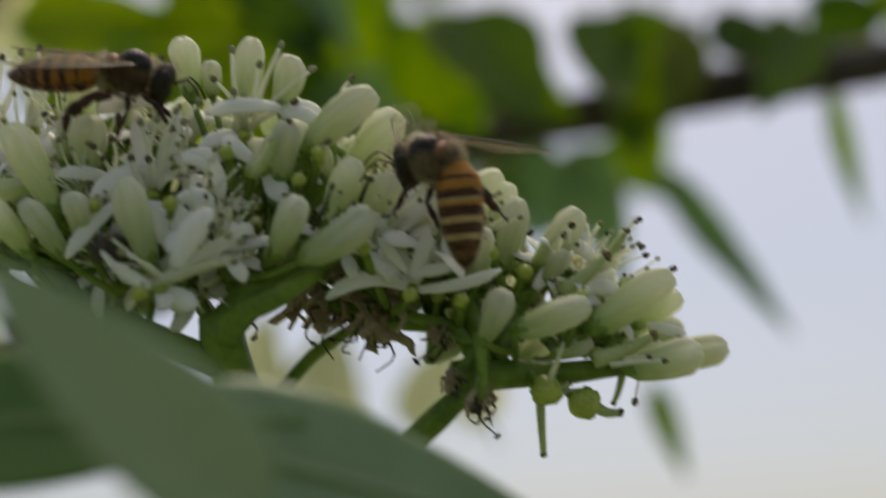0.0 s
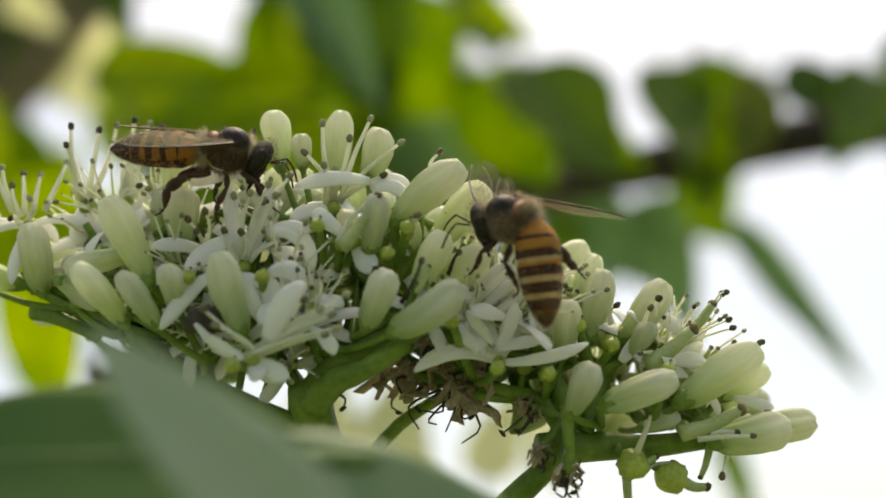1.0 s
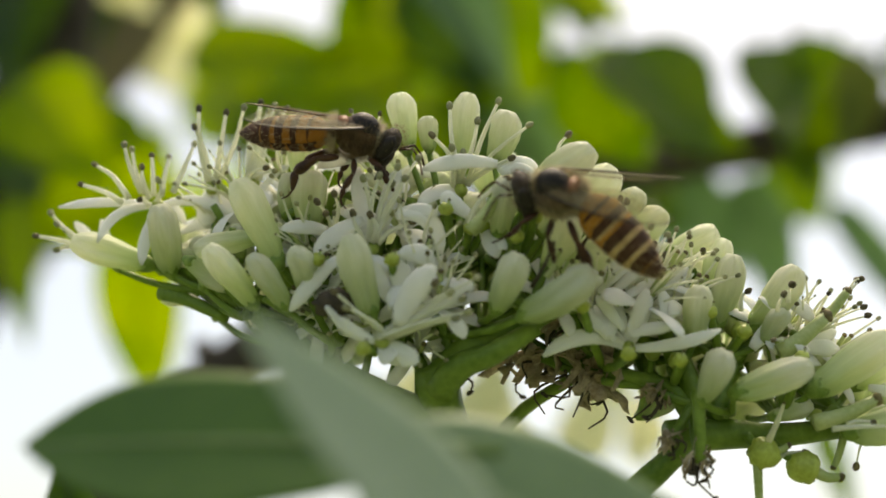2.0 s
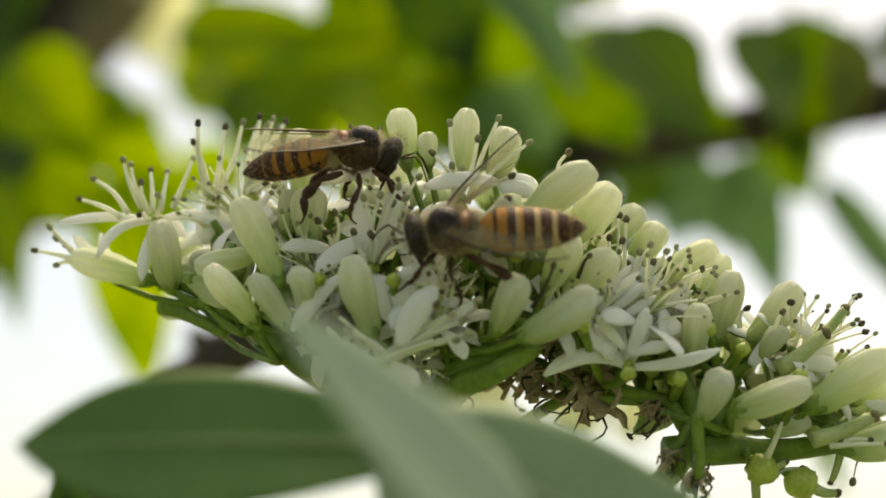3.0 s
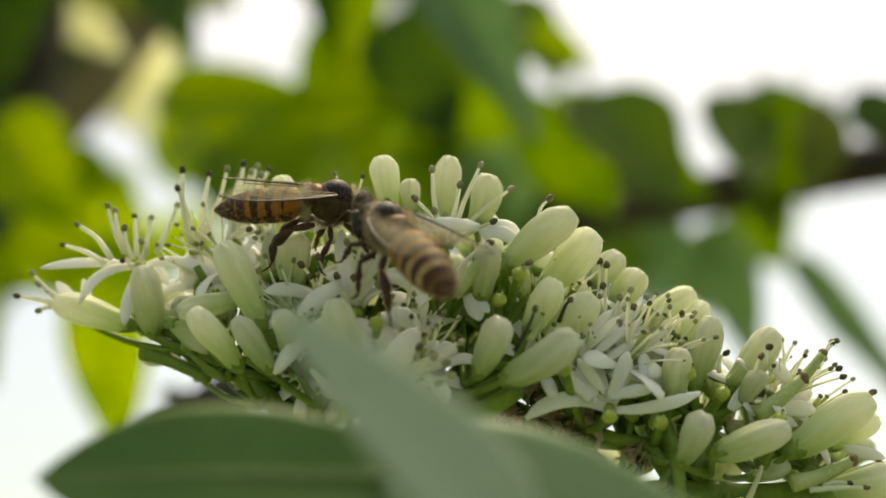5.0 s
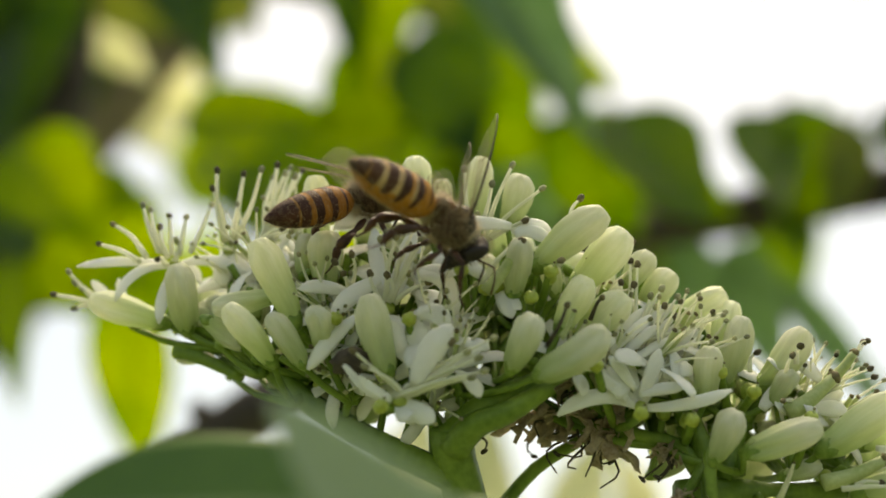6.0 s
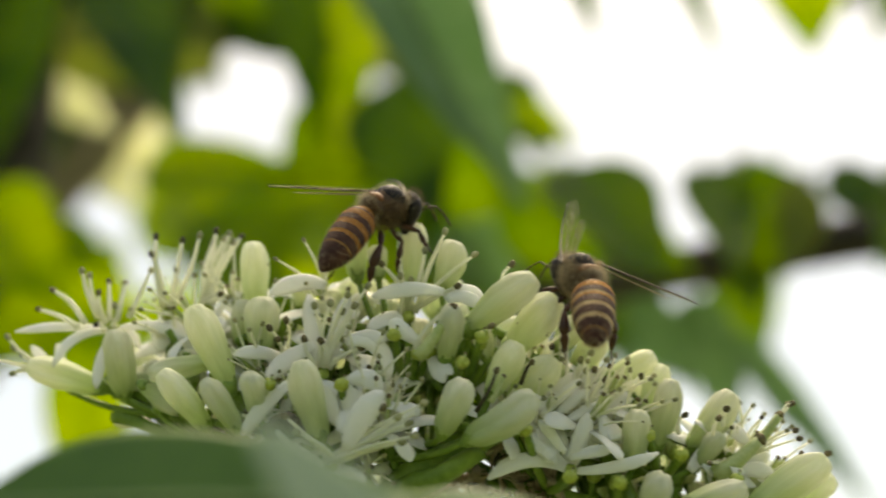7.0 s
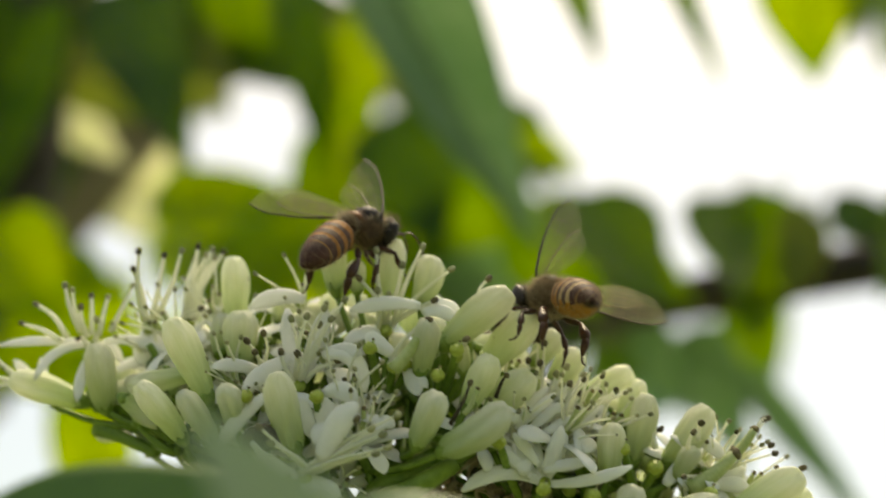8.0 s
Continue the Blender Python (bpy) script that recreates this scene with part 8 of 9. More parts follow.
def fuzz(bm, rng, count, surface_at, comb, long, flat, bare=None):
    """Many fine hairs on a round surface, combed one way; few grow where bare says so."""
    for _ in range(count):
        p = surface_at(rng.random(), rng.uniform(-math.pi, math.pi))
        if bare and bare(p) and rng.random() < 0.9:
            continue
        n = Vector((0.25 * p.x, p.y, p.z)).normalized()
        t = (n * (1 - flat) + comb * flat + Vector((rng.uniform(-1, 1), rng.uniform(-1, 1), rng.uniform(-1, 1))) * 0.35).normalized()
        q = p + t * long * MM * rng.uniform(0.6, 1.3)
        x = t.orthogonal().normalized() * 0.009 * MM
        y = t.cross(x)
        v = [bm.verts.new(p + x), bm.verts.new(p - x * 0.5 + y * 0.87), bm.verts.new(p - x * 0.5 - y * 0.87), bm.verts.new(q)]
        for tri in ((0, 1, 3), (1, 2, 3), (2, 0, 3)):
            bm.faces.new([v[j] for j in tri])


def wing_part(parent, length, width, hinge, label):
    """A clear veined wing along +x with its front edge on +y."""
    bm = bmesh.new()
    rows = []
    for i in range(15):
        s = i / 14
        front = width * (0.1 + 0.26 * math.sin(math.pi * min(1, s * 0.9)) ** 0.8) * (1 - max(0, (s - 0.8) / 0.2) ** 2 * 0.9)
        back = -width * (0.06 + 0.66 * math.sin(math.pi * min(1.0, s ** 1.35 * 0.86 + 0.04)) ** 0.9) * (1 - max(0, (s - 0.82) / 0.18) ** 2 * 0.95)
        rows.append([bm.verts.new((s * length * MM, (front + (back - front) * k / 6) * MM, (0.05 * math.sin(k * 1.6 + i * 0.4) * width * 0.25) * MM)) for k in range(7)])
    for a, b in zip(rows, rows[1:]):
        for k in range(6):
            bm.faces.new((a[k], a[k + 1], b[k + 1], b[k]))
    edge = [r[0].co.copy() for r in rows]
    vein = [[r[k].co.copy() for r in rows[:9 + k]] for k in (2, 3, 4)]
    cross = [[rows[j][k].co.copy() for k in (1, 2, 3, 4)] for j in (5, 8, 10)]
    ob = own_part("wing", bm, MEMBRANE, parent, Matrix.Translation(hinge), label)
    bm = bmesh.new()
    tube(bm, edge, (0.014 * MM * length, 0.006 * MM * length) if length > 6 else (0.05 * MM, 0.03 * MM), 5, 0 if length > 6 else 1)
    for line in vein:
        tube(bm, line, (0.026 * MM, 0.014 * MM), 4, 1)
    for line in cross:
        tube(bm, line, (0.018 * MM, 0.018 * MM), 4, 1)
    own_part("vein_net", bm, (VEIN, VEIN_FINE), ob)
    return ob


def bee_leg(parent, joints, fat, label=""):
    """Thigh, shin and a thin jointed foot; fat widens the shin."""
    bm = bmesh.new()
    hip = Vector(joints[0]) * MM
    j = [Vector(p) * MM - hip for p in joints]
    k = MM * min(1.0, 0.55 + 0.3 * fat)
    tube(bm, curve([j[0], j[1]], 5), [r * k for r in (0.16, 0.24, 0.26, 0.22, 0.15)], 8)
    tube(bm, curve([j[1], j[2]], 6), [r * MM * fat for r in (0.12, 0.17, 0.22, 0.27, 0.27, 0.16)], 8)
    tube(bm, curve([j[2], j[3]], 5), [r * MM * fat for r in (0.16, 0.22, 0.2, 0.15, 0.09)], 8)
    tube(bm, curve([j[3], j[4], j[5]], 8), [r * MM for r in (0.08, 0.065, 0.085, 0.06, 0.075, 0.05, 0.06, 0.04)], 6)
    for n, p in enumerate(j[1:4]):
        lump(bm, p, ((0.13, 0.12, 0.09)[n] * MM,) * 3, None, 7, 5)
    return own_part("leg", bm, LEG, parent, Matrix.Translation(hip), label)


def honey_bee(label, seed, bold, size):
    rng = random.Random(seed)
    bee = tagged(new("honey_bee"), label, "bee", "bees foraging on the flower cluster")
    bee.empty_display_size = 0.002
    bee.scale = (size, size, size)
    bm = bmesh.new()
    lump(bm, (0.15 * MM, 0, 0.0), (1.42 * MM, 1.24 * MM, 1.26 * MM), None, 20, 14, 0, 0.12, seed)
    lump(bm, (-1.1 * MM, 0, 0.25 * MM), (0.6 * MM, 1.0 * MM, 0.75 * MM), None, 14, 10)
    thorax = own_part("thorax", bm, FUR_SKIN, bee)
    bm = bmesh.new()
    lump(bm, (0.42 * MM, 0, 0.36 * MM), (1.14 * MM, 1.12 * MM, 1.16 * MM), None, 18, 12)
    own_part("back_shield", bm, SHIELD, thorax, None, "bare dark shield on the back")
    bm = bmesh.new()
    lump(bm, (-0.8 * MM, 0, 0.82 * MM), (0.42 * MM, 0.78 * MM, 0.36 * MM), None, 14, 8)
    own_part("scutellum", bm, SCUTELLUM, thorax, None, "red-brown bulge behind the shield")
    back = lambda p: p.z > (1.02 if bold else 0.78) * MM and -1.0 * MM < p.x < 1.25 * MM
    bm = bmesh.new()
    fuzz(bm, rng, 4500 if bold else 3600, lambda a, b: Vector(((1.5 - 3.0 * a) * MM, 1.28 * MM * math.sin(b) * math.sqrt(max(0.02, 1 - (2 * a - 1) ** 2)), 1.32 * MM * math.cos(b) * math.sqrt(max(0.02, 1 - (2 * a - 1) ** 2)))), Vector((-0.5, 0, 0.25)), 0.52 if bold else 0.45, 0.25, back)
    own_part("hair", bm, FUR if bold else FUR_DARK, thorax)
    bm = bmesh.new()
    ends = lambda a: 0.16 * a if a < 0.5 else 1 - 0.22 * (1 - a)
    fuzz(bm, rng, 2200, lambda a, b: Vector(((1.5 - 3.0 * ends(a)) * MM, 1.28 * MM * math.sin(b) * math.sqrt(max(0.02, 1 - (2 * ends(a) - 1) ** 2)), 1.34 * MM * math.cos(b) * math.sqrt(max(0.02, 1 - (2 * ends(a) - 1) ** 2)))), Vector((0, 0, 0.25)), 0.8, 0.2)
    own_part("collar_hair", bm, PALE_HAIR, thorax, None, "pale cream fringe of hair")
    ab = abdomen(bee, rng, bold)
    bm = bmesh.new()
    lump(bm, (0.05 * MM, 0, 0.0), (0.72 * MM, 1.32 * MM, 1.1 * MM), None, 16, 12, 0, 0.05, seed + 3)
    lump(bm, (0.25 * MM, 0, -0.75 * MM), (0.62 * MM, 0.92 * MM, 0.95 * MM), None, 14, 10)
    lump(bm, (0.45 * MM, 0, -1.45 * MM), (0.34 * MM, 0.5 * MM, 0.45 * MM), None, 10, 8)
    tube(bm, curve([Vector((0.6, 0, -1.5)) * MM, Vector((0.7, 0, -2.4)) * MM], 5), (0.16 * MM, 0.06 * MM), 6)
    face = own_part("head", bm, HEAD_SKIN, bee, pose(2.55 * MM, 0, -0.15 * MM))
    for s in (-1, 1):
        bm = bmesh.new()
        lump(bm, (0.12 * MM, s * 1.08 * MM, -0.15 * MM), (0.48 * MM, 0.36 * MM, 0.92 * MM), None, 14, 10)
        own_part("eye", bm, EYE, face)
        bm = bmesh.new()
        joint = [Vector((0.85, s * 0.25, 0.1)) * MM, Vector((1.5, s * 0.85, 0.75)) * MM]
        tip = Vector((2.9, s * 1.35, -0.15)) * MM
        tube(bm, joint, (0.07 * MM, 0.06 * MM), 6)
        tube(bm, curve([joint[1], joint[1].lerp(tip, 0.5) + Vector((0, 0, 0.15 * MM)), tip], 7), (0.062 * MM, 0.07 * MM), 6)
        own_part("antenna", bm, LEG, face)
    bm = bmesh.new()
    fuzz(bm, rng, 550, lambda a, b: Vector((0.1 * MM + (1 - 2 * a) * 0.85 * MM, 1.2 * MM * math.sin(b) * math.sqrt(max(0.02, 1 - (2 * a - 1) ** 2)), -0.1 * MM + 1.35 * MM * math.cos(b) * math.sqrt(max(0.02, 1 - (2 * a - 1) ** 2)))), Vector((0.3, 0, 0)), 0.38, 0.3)
    own_part("hair", bm, FUR_DARK, face)
    wings, hind = {}, {}
    for s in (1, -1):
        wings[s, 0] = wing_part(bee, 7.4, 2.0, Vector((0.35, s * 1.2, 0.85)) * MM, "clear brown-veined forewing")
        wings[s, 1] = wing_part(bee, 5.0, 1.4, Vector((-0.35, s * 1.2, 0.7)) * MM, "clear hindwing")
        bee_leg(bee, ((1.0, s * 0.7, -1.2), (1.8, s * 1.6, -1.5), (2.3, s * 1.7, -2.4), (2.8, s * 1.6, -2.9), (3.1, s * 1.6, -3.2), (3.5, s * 1.8, -3.4)), 0.75)
        bee_leg(bee, ((0.1, s * 0.8, -1.4), (0.1, s * 1.9, -1.9), (-0.4, s * 2.2, -2.9), (-0.5, s * 2.2, -3.6), (-0.4, s * 2.3, -3.9), (-0.1, s * 2.5, -4.1)), 0.8)
        hind[s] = bee_leg(bee, ((-0.9, s * 0.8, -1.3), (-2.1, s * 1.6, -1.4), (-3.4, s * 1.7, -2.3), (-3.6, s * 1.6, -3.4), (-3.9, s * 1.6, -3.8), (-4.3, s * 1.7, -4.0)), 1.35, "broad hind leg")
    return {"bee": bee, "abdomen": ab, "head": face, "wings": wings, "hind": hind}


dark_bee = honey_bee("dark honey bee with amber bands, feeding on the white flowers", 2, False, 0.96)
light_bee = honey_bee("honey bee with bold amber and black striped abdomen", 5, True, 0.95)


def stance(t, spot, ahead, back, tail, nose, left=None, right=None, left_edge=None, right_edge=None):
    """How a bee holds itself at t: where its thorax is, where it heads, where its back faces, where tail, nose and wings point."""
    turn = aim(V(*ahead), V(*back))
    inv = turn.transposed()
    row = {"t": t, "bee": Matrix.Translation(P(*spot)) @ turn.to_4x4()}
    up = Vector((0, 0, 1))
    row["abdomen"] = Matrix.Translation(Vector((-1.5, 0, -0.05)) * MM) @ aim(-(inv @ V(*tail)), up + Vector((0.25, 0, 0))).to_4x4()
    half = Matrix.Identity(3).to_quaternion().slerp(row["abdomen"].to_quaternion(), 0.75).to_matrix().to_4x4()
    for s in (1, -1):
        row["hind", s] = Matrix.Translation(Vector((-0.9, s * 0.8, -1.3)) * MM) @ half
    row["head"] = Matrix.Translation(Vector((2.08, 0, -0.2)) * MM) @ aim(inv @ V(*nose), up + Vector((0.4, 0, 0))).to_4x4()
    for s, way, front in ((1, left, left_edge), (-1, right, right_edge)):
        way = inv @ V(*way) if way else Vector((-0.97, s * 0.17, -0.02))
        edge = inv @ V(*front) if front else Vector((0.1, s * 1.0, -0.3))
        for k, (hx, hz) in enumerate(((0.35, 0.85), (-0.35, 0.7))):
            w = way if k == 0 else (way.normalized() - 0.16 * edge.normalized() + Vector((-0.06, 0, -0.03))).normalized()
            x = w.normalized()
            y = (edge - edge.dot(x) * x).normalized()
            m = Matrix((x, y, x.cross(y))).transposed()
            row[s, k] = Matrix.Translation(Vector((hx, s * 1.2, hz)) * MM) @ m.to_4x4()
    return row


def crawl(bee, *rows):
    walk(bee["bee"], [(r["t"], r["bee"]) for r in rows])
    walk(bee["abdomen"], [(r["t"], r["abdomen"]) for r in rows])
    walk(bee["head"], [(r["t"], r["head"]) for r in rows])
    for s, ob in bee["hind"].items():
        walk(ob, [(r["t"], r["hind", s]) for r in rows])
    for key, ob in bee["wings"].items():
        walk(ob, [(r["t"], r[key]) for r in rows])


def drift(ob, *rows, swing=()):
    """A leaf that nods in the air: shifts in u, d, w and a roll about its midrib; swing: seconds and degrees by which its foot swings about its tip."""
    rest = ob.matrix_basis.copy()
    long = max(v.co.z for v in ob.children[0].data.vertices)
    tip = Matrix.Translation((0, 0, long))
    turn = dict(swing)
    walk(ob, [(t, Matrix.Translation(BASE.to_3x3() @ (Vector((u, d, w)) * 0.001)) @ rest @ tip @ Matrix.Rotation(radians(turn.get(t, 0)), 4, "Y") @ tip.inverted() @ Matrix.Rotation(radians(r), 4, "Z")) for t, u, d, w, r in rows])


def motions():
    crawl(dark_bee,
        stance(0, (-3.85, -1.00, 4.31), (0.98, 0.15, -0.05), (0.00, -0.30, 0.95), (-1.00, 0.38, 0.02), (0.90, 0.10, -0.45)),
        stance(0.5, (-3.10, -1.00, 4.37), (0.97, 0.15, 0.10), (0.00, -0.30, 0.95), (-0.93, 0.38, -0.28), (0.90, 0.10, -0.40)),
        stance(1, (-3.56, -1.00, 4.12), (0.98, 0.15, -0.05), (0.00, -0.30, 0.95), (-1.00, 0.38, 0.05), (0.80, 0.10, -0.60)),
        stance(1.5, (-3.97, -1.00, 3.90), (0.97, 0.15, -0.15), (0.00, -0.30, 0.95), (-1.00, 0.38, 0.10), (0.80, 0.10, -0.60)),
        stance(1.7, (-3.80, -1.00, 3.89), (0.97, 0.15, -0.15), (0.00, -0.30, 0.95), (-1.00, 0.38, 0.10), (0.80, 0.10, -0.60)),
        stance(2.8, (-3.38, -1.00, 4.38), (0.97, 0.15, 0.05), (0.00, -0.30, 0.95), (-0.92, 0.38, -0.25), (0.85, 0.10, -0.50)),
        stance(3, (-3.48, -1.00, 4.25), (0.97, 0.15, 0.00), (0.00, -0.30, 0.95), (-0.95, 0.38, -0.22), (0.85, 0.10, -0.50)),
        stance(3.5, (-3.72, -1.00, 4.11), (0.97, 0.15, 0.00), (0.00, -0.30, 0.95), (-0.97, 0.38, -0.18), (0.85, 0.10, -0.50)),
        stance(4, (-3.56, -1.00, 4.08), (0.97, 0.15, -0.05), (0.00, -0.30, 0.95), (-0.98, 0.38, -0.10), (0.90, 0.10, -0.35)),
        stance(4.5, (-3.71, -1.00, 3.97), (0.97, 0.15, -0.05), (0.00, -0.30, 0.95), (-0.98, 0.38, -0.10), (0.90, 0.10, -0.30)),
        stance(4.7, (-4.09, -1.00, 3.75), (0.97, 0.15, -0.05), (0.00, -0.30, 0.95), (-0.98, 0.38, -0.08), (0.90, 0.10, -0.20)),
        stance(5.8, (-4.20, 1.00, 4.27), (0.95, 0.25, 0.10), (0.00, -0.40, 0.90), (-0.95, -0.20, -0.20), (0.90, 0.30, -0.30)),
        stance(6, (-3.58, 1.00, 4.33), (0.90, 0.35, 0.20), (0.00, -0.50, 0.85), (-0.80, -0.54, -0.25), (0.80, 0.30, -0.40), left=(-0.80, 0.50, 0.25), right=(-0.60, 0.70, 0.35)),
        stance(6.2, (-2.55, 1.00, 4.93), (0.85, 0.45, 0.30), (-0.20, -0.55, 0.80), (-0.80, -0.40, -0.45), (0.80, 0.30, -0.40), left=(-0.98, 0.10, 0.05), right=(-0.25, 0.80, 0.50), right_edge=(0.60, -0.50, 0.60)),
        stance(6.5, (-2.08, 1.00, 5.45), (0.80, 0.50, 0.25), (-0.30, -0.55, 0.75), (-0.58, -0.62, -0.55), (0.80, 0.30, -0.40), left=(-1.00, 0.30, -0.12), right=(-0.10, 0.90, 0.40)),
        stance(6.6, (-0.45, 1.00, 6.71), (0.80, 0.50, 0.25), (-0.35, -0.55, 0.75), (-0.56, -0.58, -0.60), (0.80, 0.30, -0.40), left=(-1.00, 0.20, -0.20), right=(-0.30, 0.90, 0.30)),
        stance(6.7, (0.33, 1.00, 7.40), (0.75, 0.55, 0.30), (-0.35, -0.60, 0.70), (-0.56, -0.55, -0.62), (0.80, 0.30, -0.40), left=(-1.00, 0.10, -0.15), right=(-0.20, 0.90, 0.40)),
        stance(6.8, (1.06, 1.00, 7.29), (0.75, 0.60, 0.25), (-0.35, -0.60, 0.70), (-0.55, -0.55, -0.60), (0.80, 0.40, -0.30), left=(-1.00, 0.05, 0.02), right=(-0.15, 0.50, 0.80)),
        stance(7, (1.24, 1.00, 7.77), (0.75, 0.60, 0.20), (-0.30, -0.60, 0.70), (-0.42, -0.62, -0.66), (0.85, 0.40, -0.30), left=(-1.00, 0.05, 0.05), right=(-0.15, 0.95, 0.30), right_edge=(1.00, 0.00, 0.30)),
        stance(7.5, (1.28, 1.50, 7.19), (0.80, 0.60, 0.05), (-0.20, -0.45, 0.85), (-0.50, -0.82, -0.28), (0.80, 0.40, -0.35), left=(-1.00, 0.10, 0.08), right=(-0.35, 0.70, 0.60), left_edge=(0.20, -0.90, -0.40), right_edge=(1.00, 0.00, 0.30)),
        stance(8, (1.15, 1.50, 7.50), (0.72, 0.68, 0.10), (-0.20, -0.50, 0.85), (-0.36, -0.80, -0.48), (0.75, 0.40, -0.45), left=(-0.98, 0.05, 0.10), right=(-0.15, 0.70, 0.65), left_edge=(0.20, -0.30, -1.00), right_edge=(1.00, 0.00, 0.20)),
    )
    crawl(light_bee,
        stance(0, (13.75, -5.50, -1.15), (-0.80, 0.60, 0.10), (0.15, -0.75, 0.65), (0.07, -0.05, -1.00), (-0.95, 0.20, -0.25), left=(-0.10, 0.85, 0.50), right=(1.00, 0.15, -0.14), right_edge=(0.00, -1.00, 0.15)),
        stance(0.5, (13.25, -5.50, -0.50), (-0.80, 0.60, 0.10), (0.15, -0.75, 0.65), (0.12, -0.05, -1.00), (-0.95, 0.20, -0.25), left=(-0.10, 0.85, 0.50), right=(1.00, 0.15, -0.18), right_edge=(0.00, -1.00, 0.15)),
        stance(1, (13.12, -5.50, -0.30), (-0.80, 0.60, 0.08), (0.15, -0.75, 0.65), (0.10, -0.05, -1.00), (-0.90, 0.20, -0.40), left=(-0.10, 0.85, 0.50), right=(1.00, 0.15, -0.2), right_edge=(0.00, -1.00, 0.15)),
        stance(1.5, (13.03, -5.50, -0.21), (-0.92, 0.35, 0.05), (0.10, -0.70, 0.70), (0.40, -0.05, -0.90), (-0.95, 0.10, -0.25), left=(0.40, 0.90, 0.20), right=(1.00, 0.15, -0.1), right_edge=(0.00, -1.00, 0.15)),
        stance(1.7, (11.15, -5.50, 0.98), (-0.93, 0.35, -0.05), (-0.05, -0.60, 0.78), (0.42, -0.05, -0.90), (-0.80, 0.10, -0.50), left=(0.80, 0.30, 0.40), right=(0.92, 0.10, 0.38), right_edge=(0.00, -1.00, -0.40)),
        stance(2.1, (7.44, -5.50, -0.06), (-0.93, 0.15, 0.25), (0.20, -0.70, 0.70), (0.80, -0.05, -0.60), (-0.90, 0.10, -0.30)),
        stance(2.8, (2.25, -5.50, -0.66), (-0.99, 0.08, 0.05), (0.00, -0.62, 0.78), (0.99, 0.00, -0.10), (-0.90, 0.10, -0.35), left=(0.97, -0.12, -0.20), right=(0.60, 0.40, 0.60), left_edge=(0.10, -0.55, -0.80)),
        stance(3, (2.19, -5.50, -0.59), (-1.00, 0.08, 0.00), (0.00, -0.62, 0.78), (1.00, 0.00, 0.02), (-0.90, 0.10, -0.35), left=(0.97, -0.12, -0.20), right=(0.60, 0.40, 0.60), left_edge=(0.10, -0.55, -0.80)),
        stance(3.5, (2.69, -5.50, -0.81), (-1.00, 0.08, 0.03), (0.00, -0.62, 0.78), (1.00, 0.00, 0.00), (-0.95, 0.10, -0.10), left=(0.97, -0.12, -0.20), right=(0.70, 0.40, 0.50), left_edge=(0.10, -0.55, -0.80)),
        stance(4, (1.15, -5.50, 1.28), (-0.95, 0.10, 0.15), (0.15, -0.60, 0.78), (0.95, 0.00, -0.30), (-0.90, 0.10, -0.20), left=(0.90, -0.10, 0.36), right=(0.85, 0.10, 0.50)),
        stance(4.5, (1.03, -5.50, 1.29), (-0.86, 0.15, 0.40), (0.25, -0.75, 0.60), (0.84, -0.05, -0.54), (-0.90, 0.10, 0.10), left=(0.40, -0.70, 0.50), right=(1.00, 0.10, 0.02)),
        stance(4.7, (0.11, -5.50, 1.58), (-0.80, 0.20, 0.50), (0.30, -0.78, 0.55), (0.66, -0.05, -0.74), (-0.90, 0.10, -0.20), left=(0.40, -0.70, 0.50), right=(1.00, 0.10, 0.02)),
        stance(5.05, (-0.36, -6.00, 2.00), (-0.35, 0.88, 0.30), (0.10, -0.40, 0.90), (0.30, -0.88, -0.35), (-0.30, 0.90, -0.10)),
        stance(5.4, (-0.84, -5.00, 3.14), (0.50, 0.86, 0.00), (0.00, 0.10, 0.98), (-0.40, -0.90, 0.10), (0.50, 0.80, -0.40)),
        stance(5.8, (-1.50, -5.50, 3.15), (0.50, 0.82, -0.30), (0.20, 0.35, 0.90), (-0.12, -0.96, 0.22), (0.50, 0.50, -0.70), left=(-0.50, 0.70, 0.50), right=(0.40, 0.70, 0.60)),
        stance(5.9, (-0.81, -4.00, 2.52), (0.40, 0.50, -0.72), (0.30, 0.75, 0.55), (-0.30, -0.72, 0.60), (0.20, 0.40, -0.90), left=(-0.40, 0.50, 0.75), right=(0.45, 0.35, 0.82)),
        stance(6, (1.13, -5.40, 2.09), (0.72, 0.35, -0.62), (0.45, 0.00, 0.75), (-0.72, -0.58, 0.36), (0.30, 0.30, -0.90), left=(-0.20, 0.90, 0.40), right=(0.25, 0.35, 0.92)),
        stance(6.2, (1.90, -2.60, 0.95), (0.50, 0.35, -0.80), (0.55, 0.75, 0.35), (-0.50, -0.20, 0.86), (0.10, 0.30, -0.95), left=(-0.50, 0.40, 0.80), right=(0.85, 0.10, 0.50)),
        stance(6.5, (2.02, -0.90, 0.72), (0.02, 0.40, -0.92), (0.45, 0.85, 0.30), (0.00, -0.55, 0.85), (0.05, 0.40, -0.95), left=(-0.30, 0.40, 0.85), right=(0.90, 0.10, 0.45)),
        stance(6.55, (2.97, -4.50, 2.81), (0.55, 0.70, -0.45), (0.20, 0.30, 0.85), (-0.60, -0.80, 0.20), (0.50, 0.60, -0.60)),
        stance(6.6, (4.08, -5.50, 3.98), (0.85, 0.45, 0.20), (-0.25, -0.80, 0.55), (-0.85, -0.20, -0.50), (0.90, 0.30, -0.10), left=(-0.60, 0.20, 0.75), right=(0.30, -0.60, 0.70)),
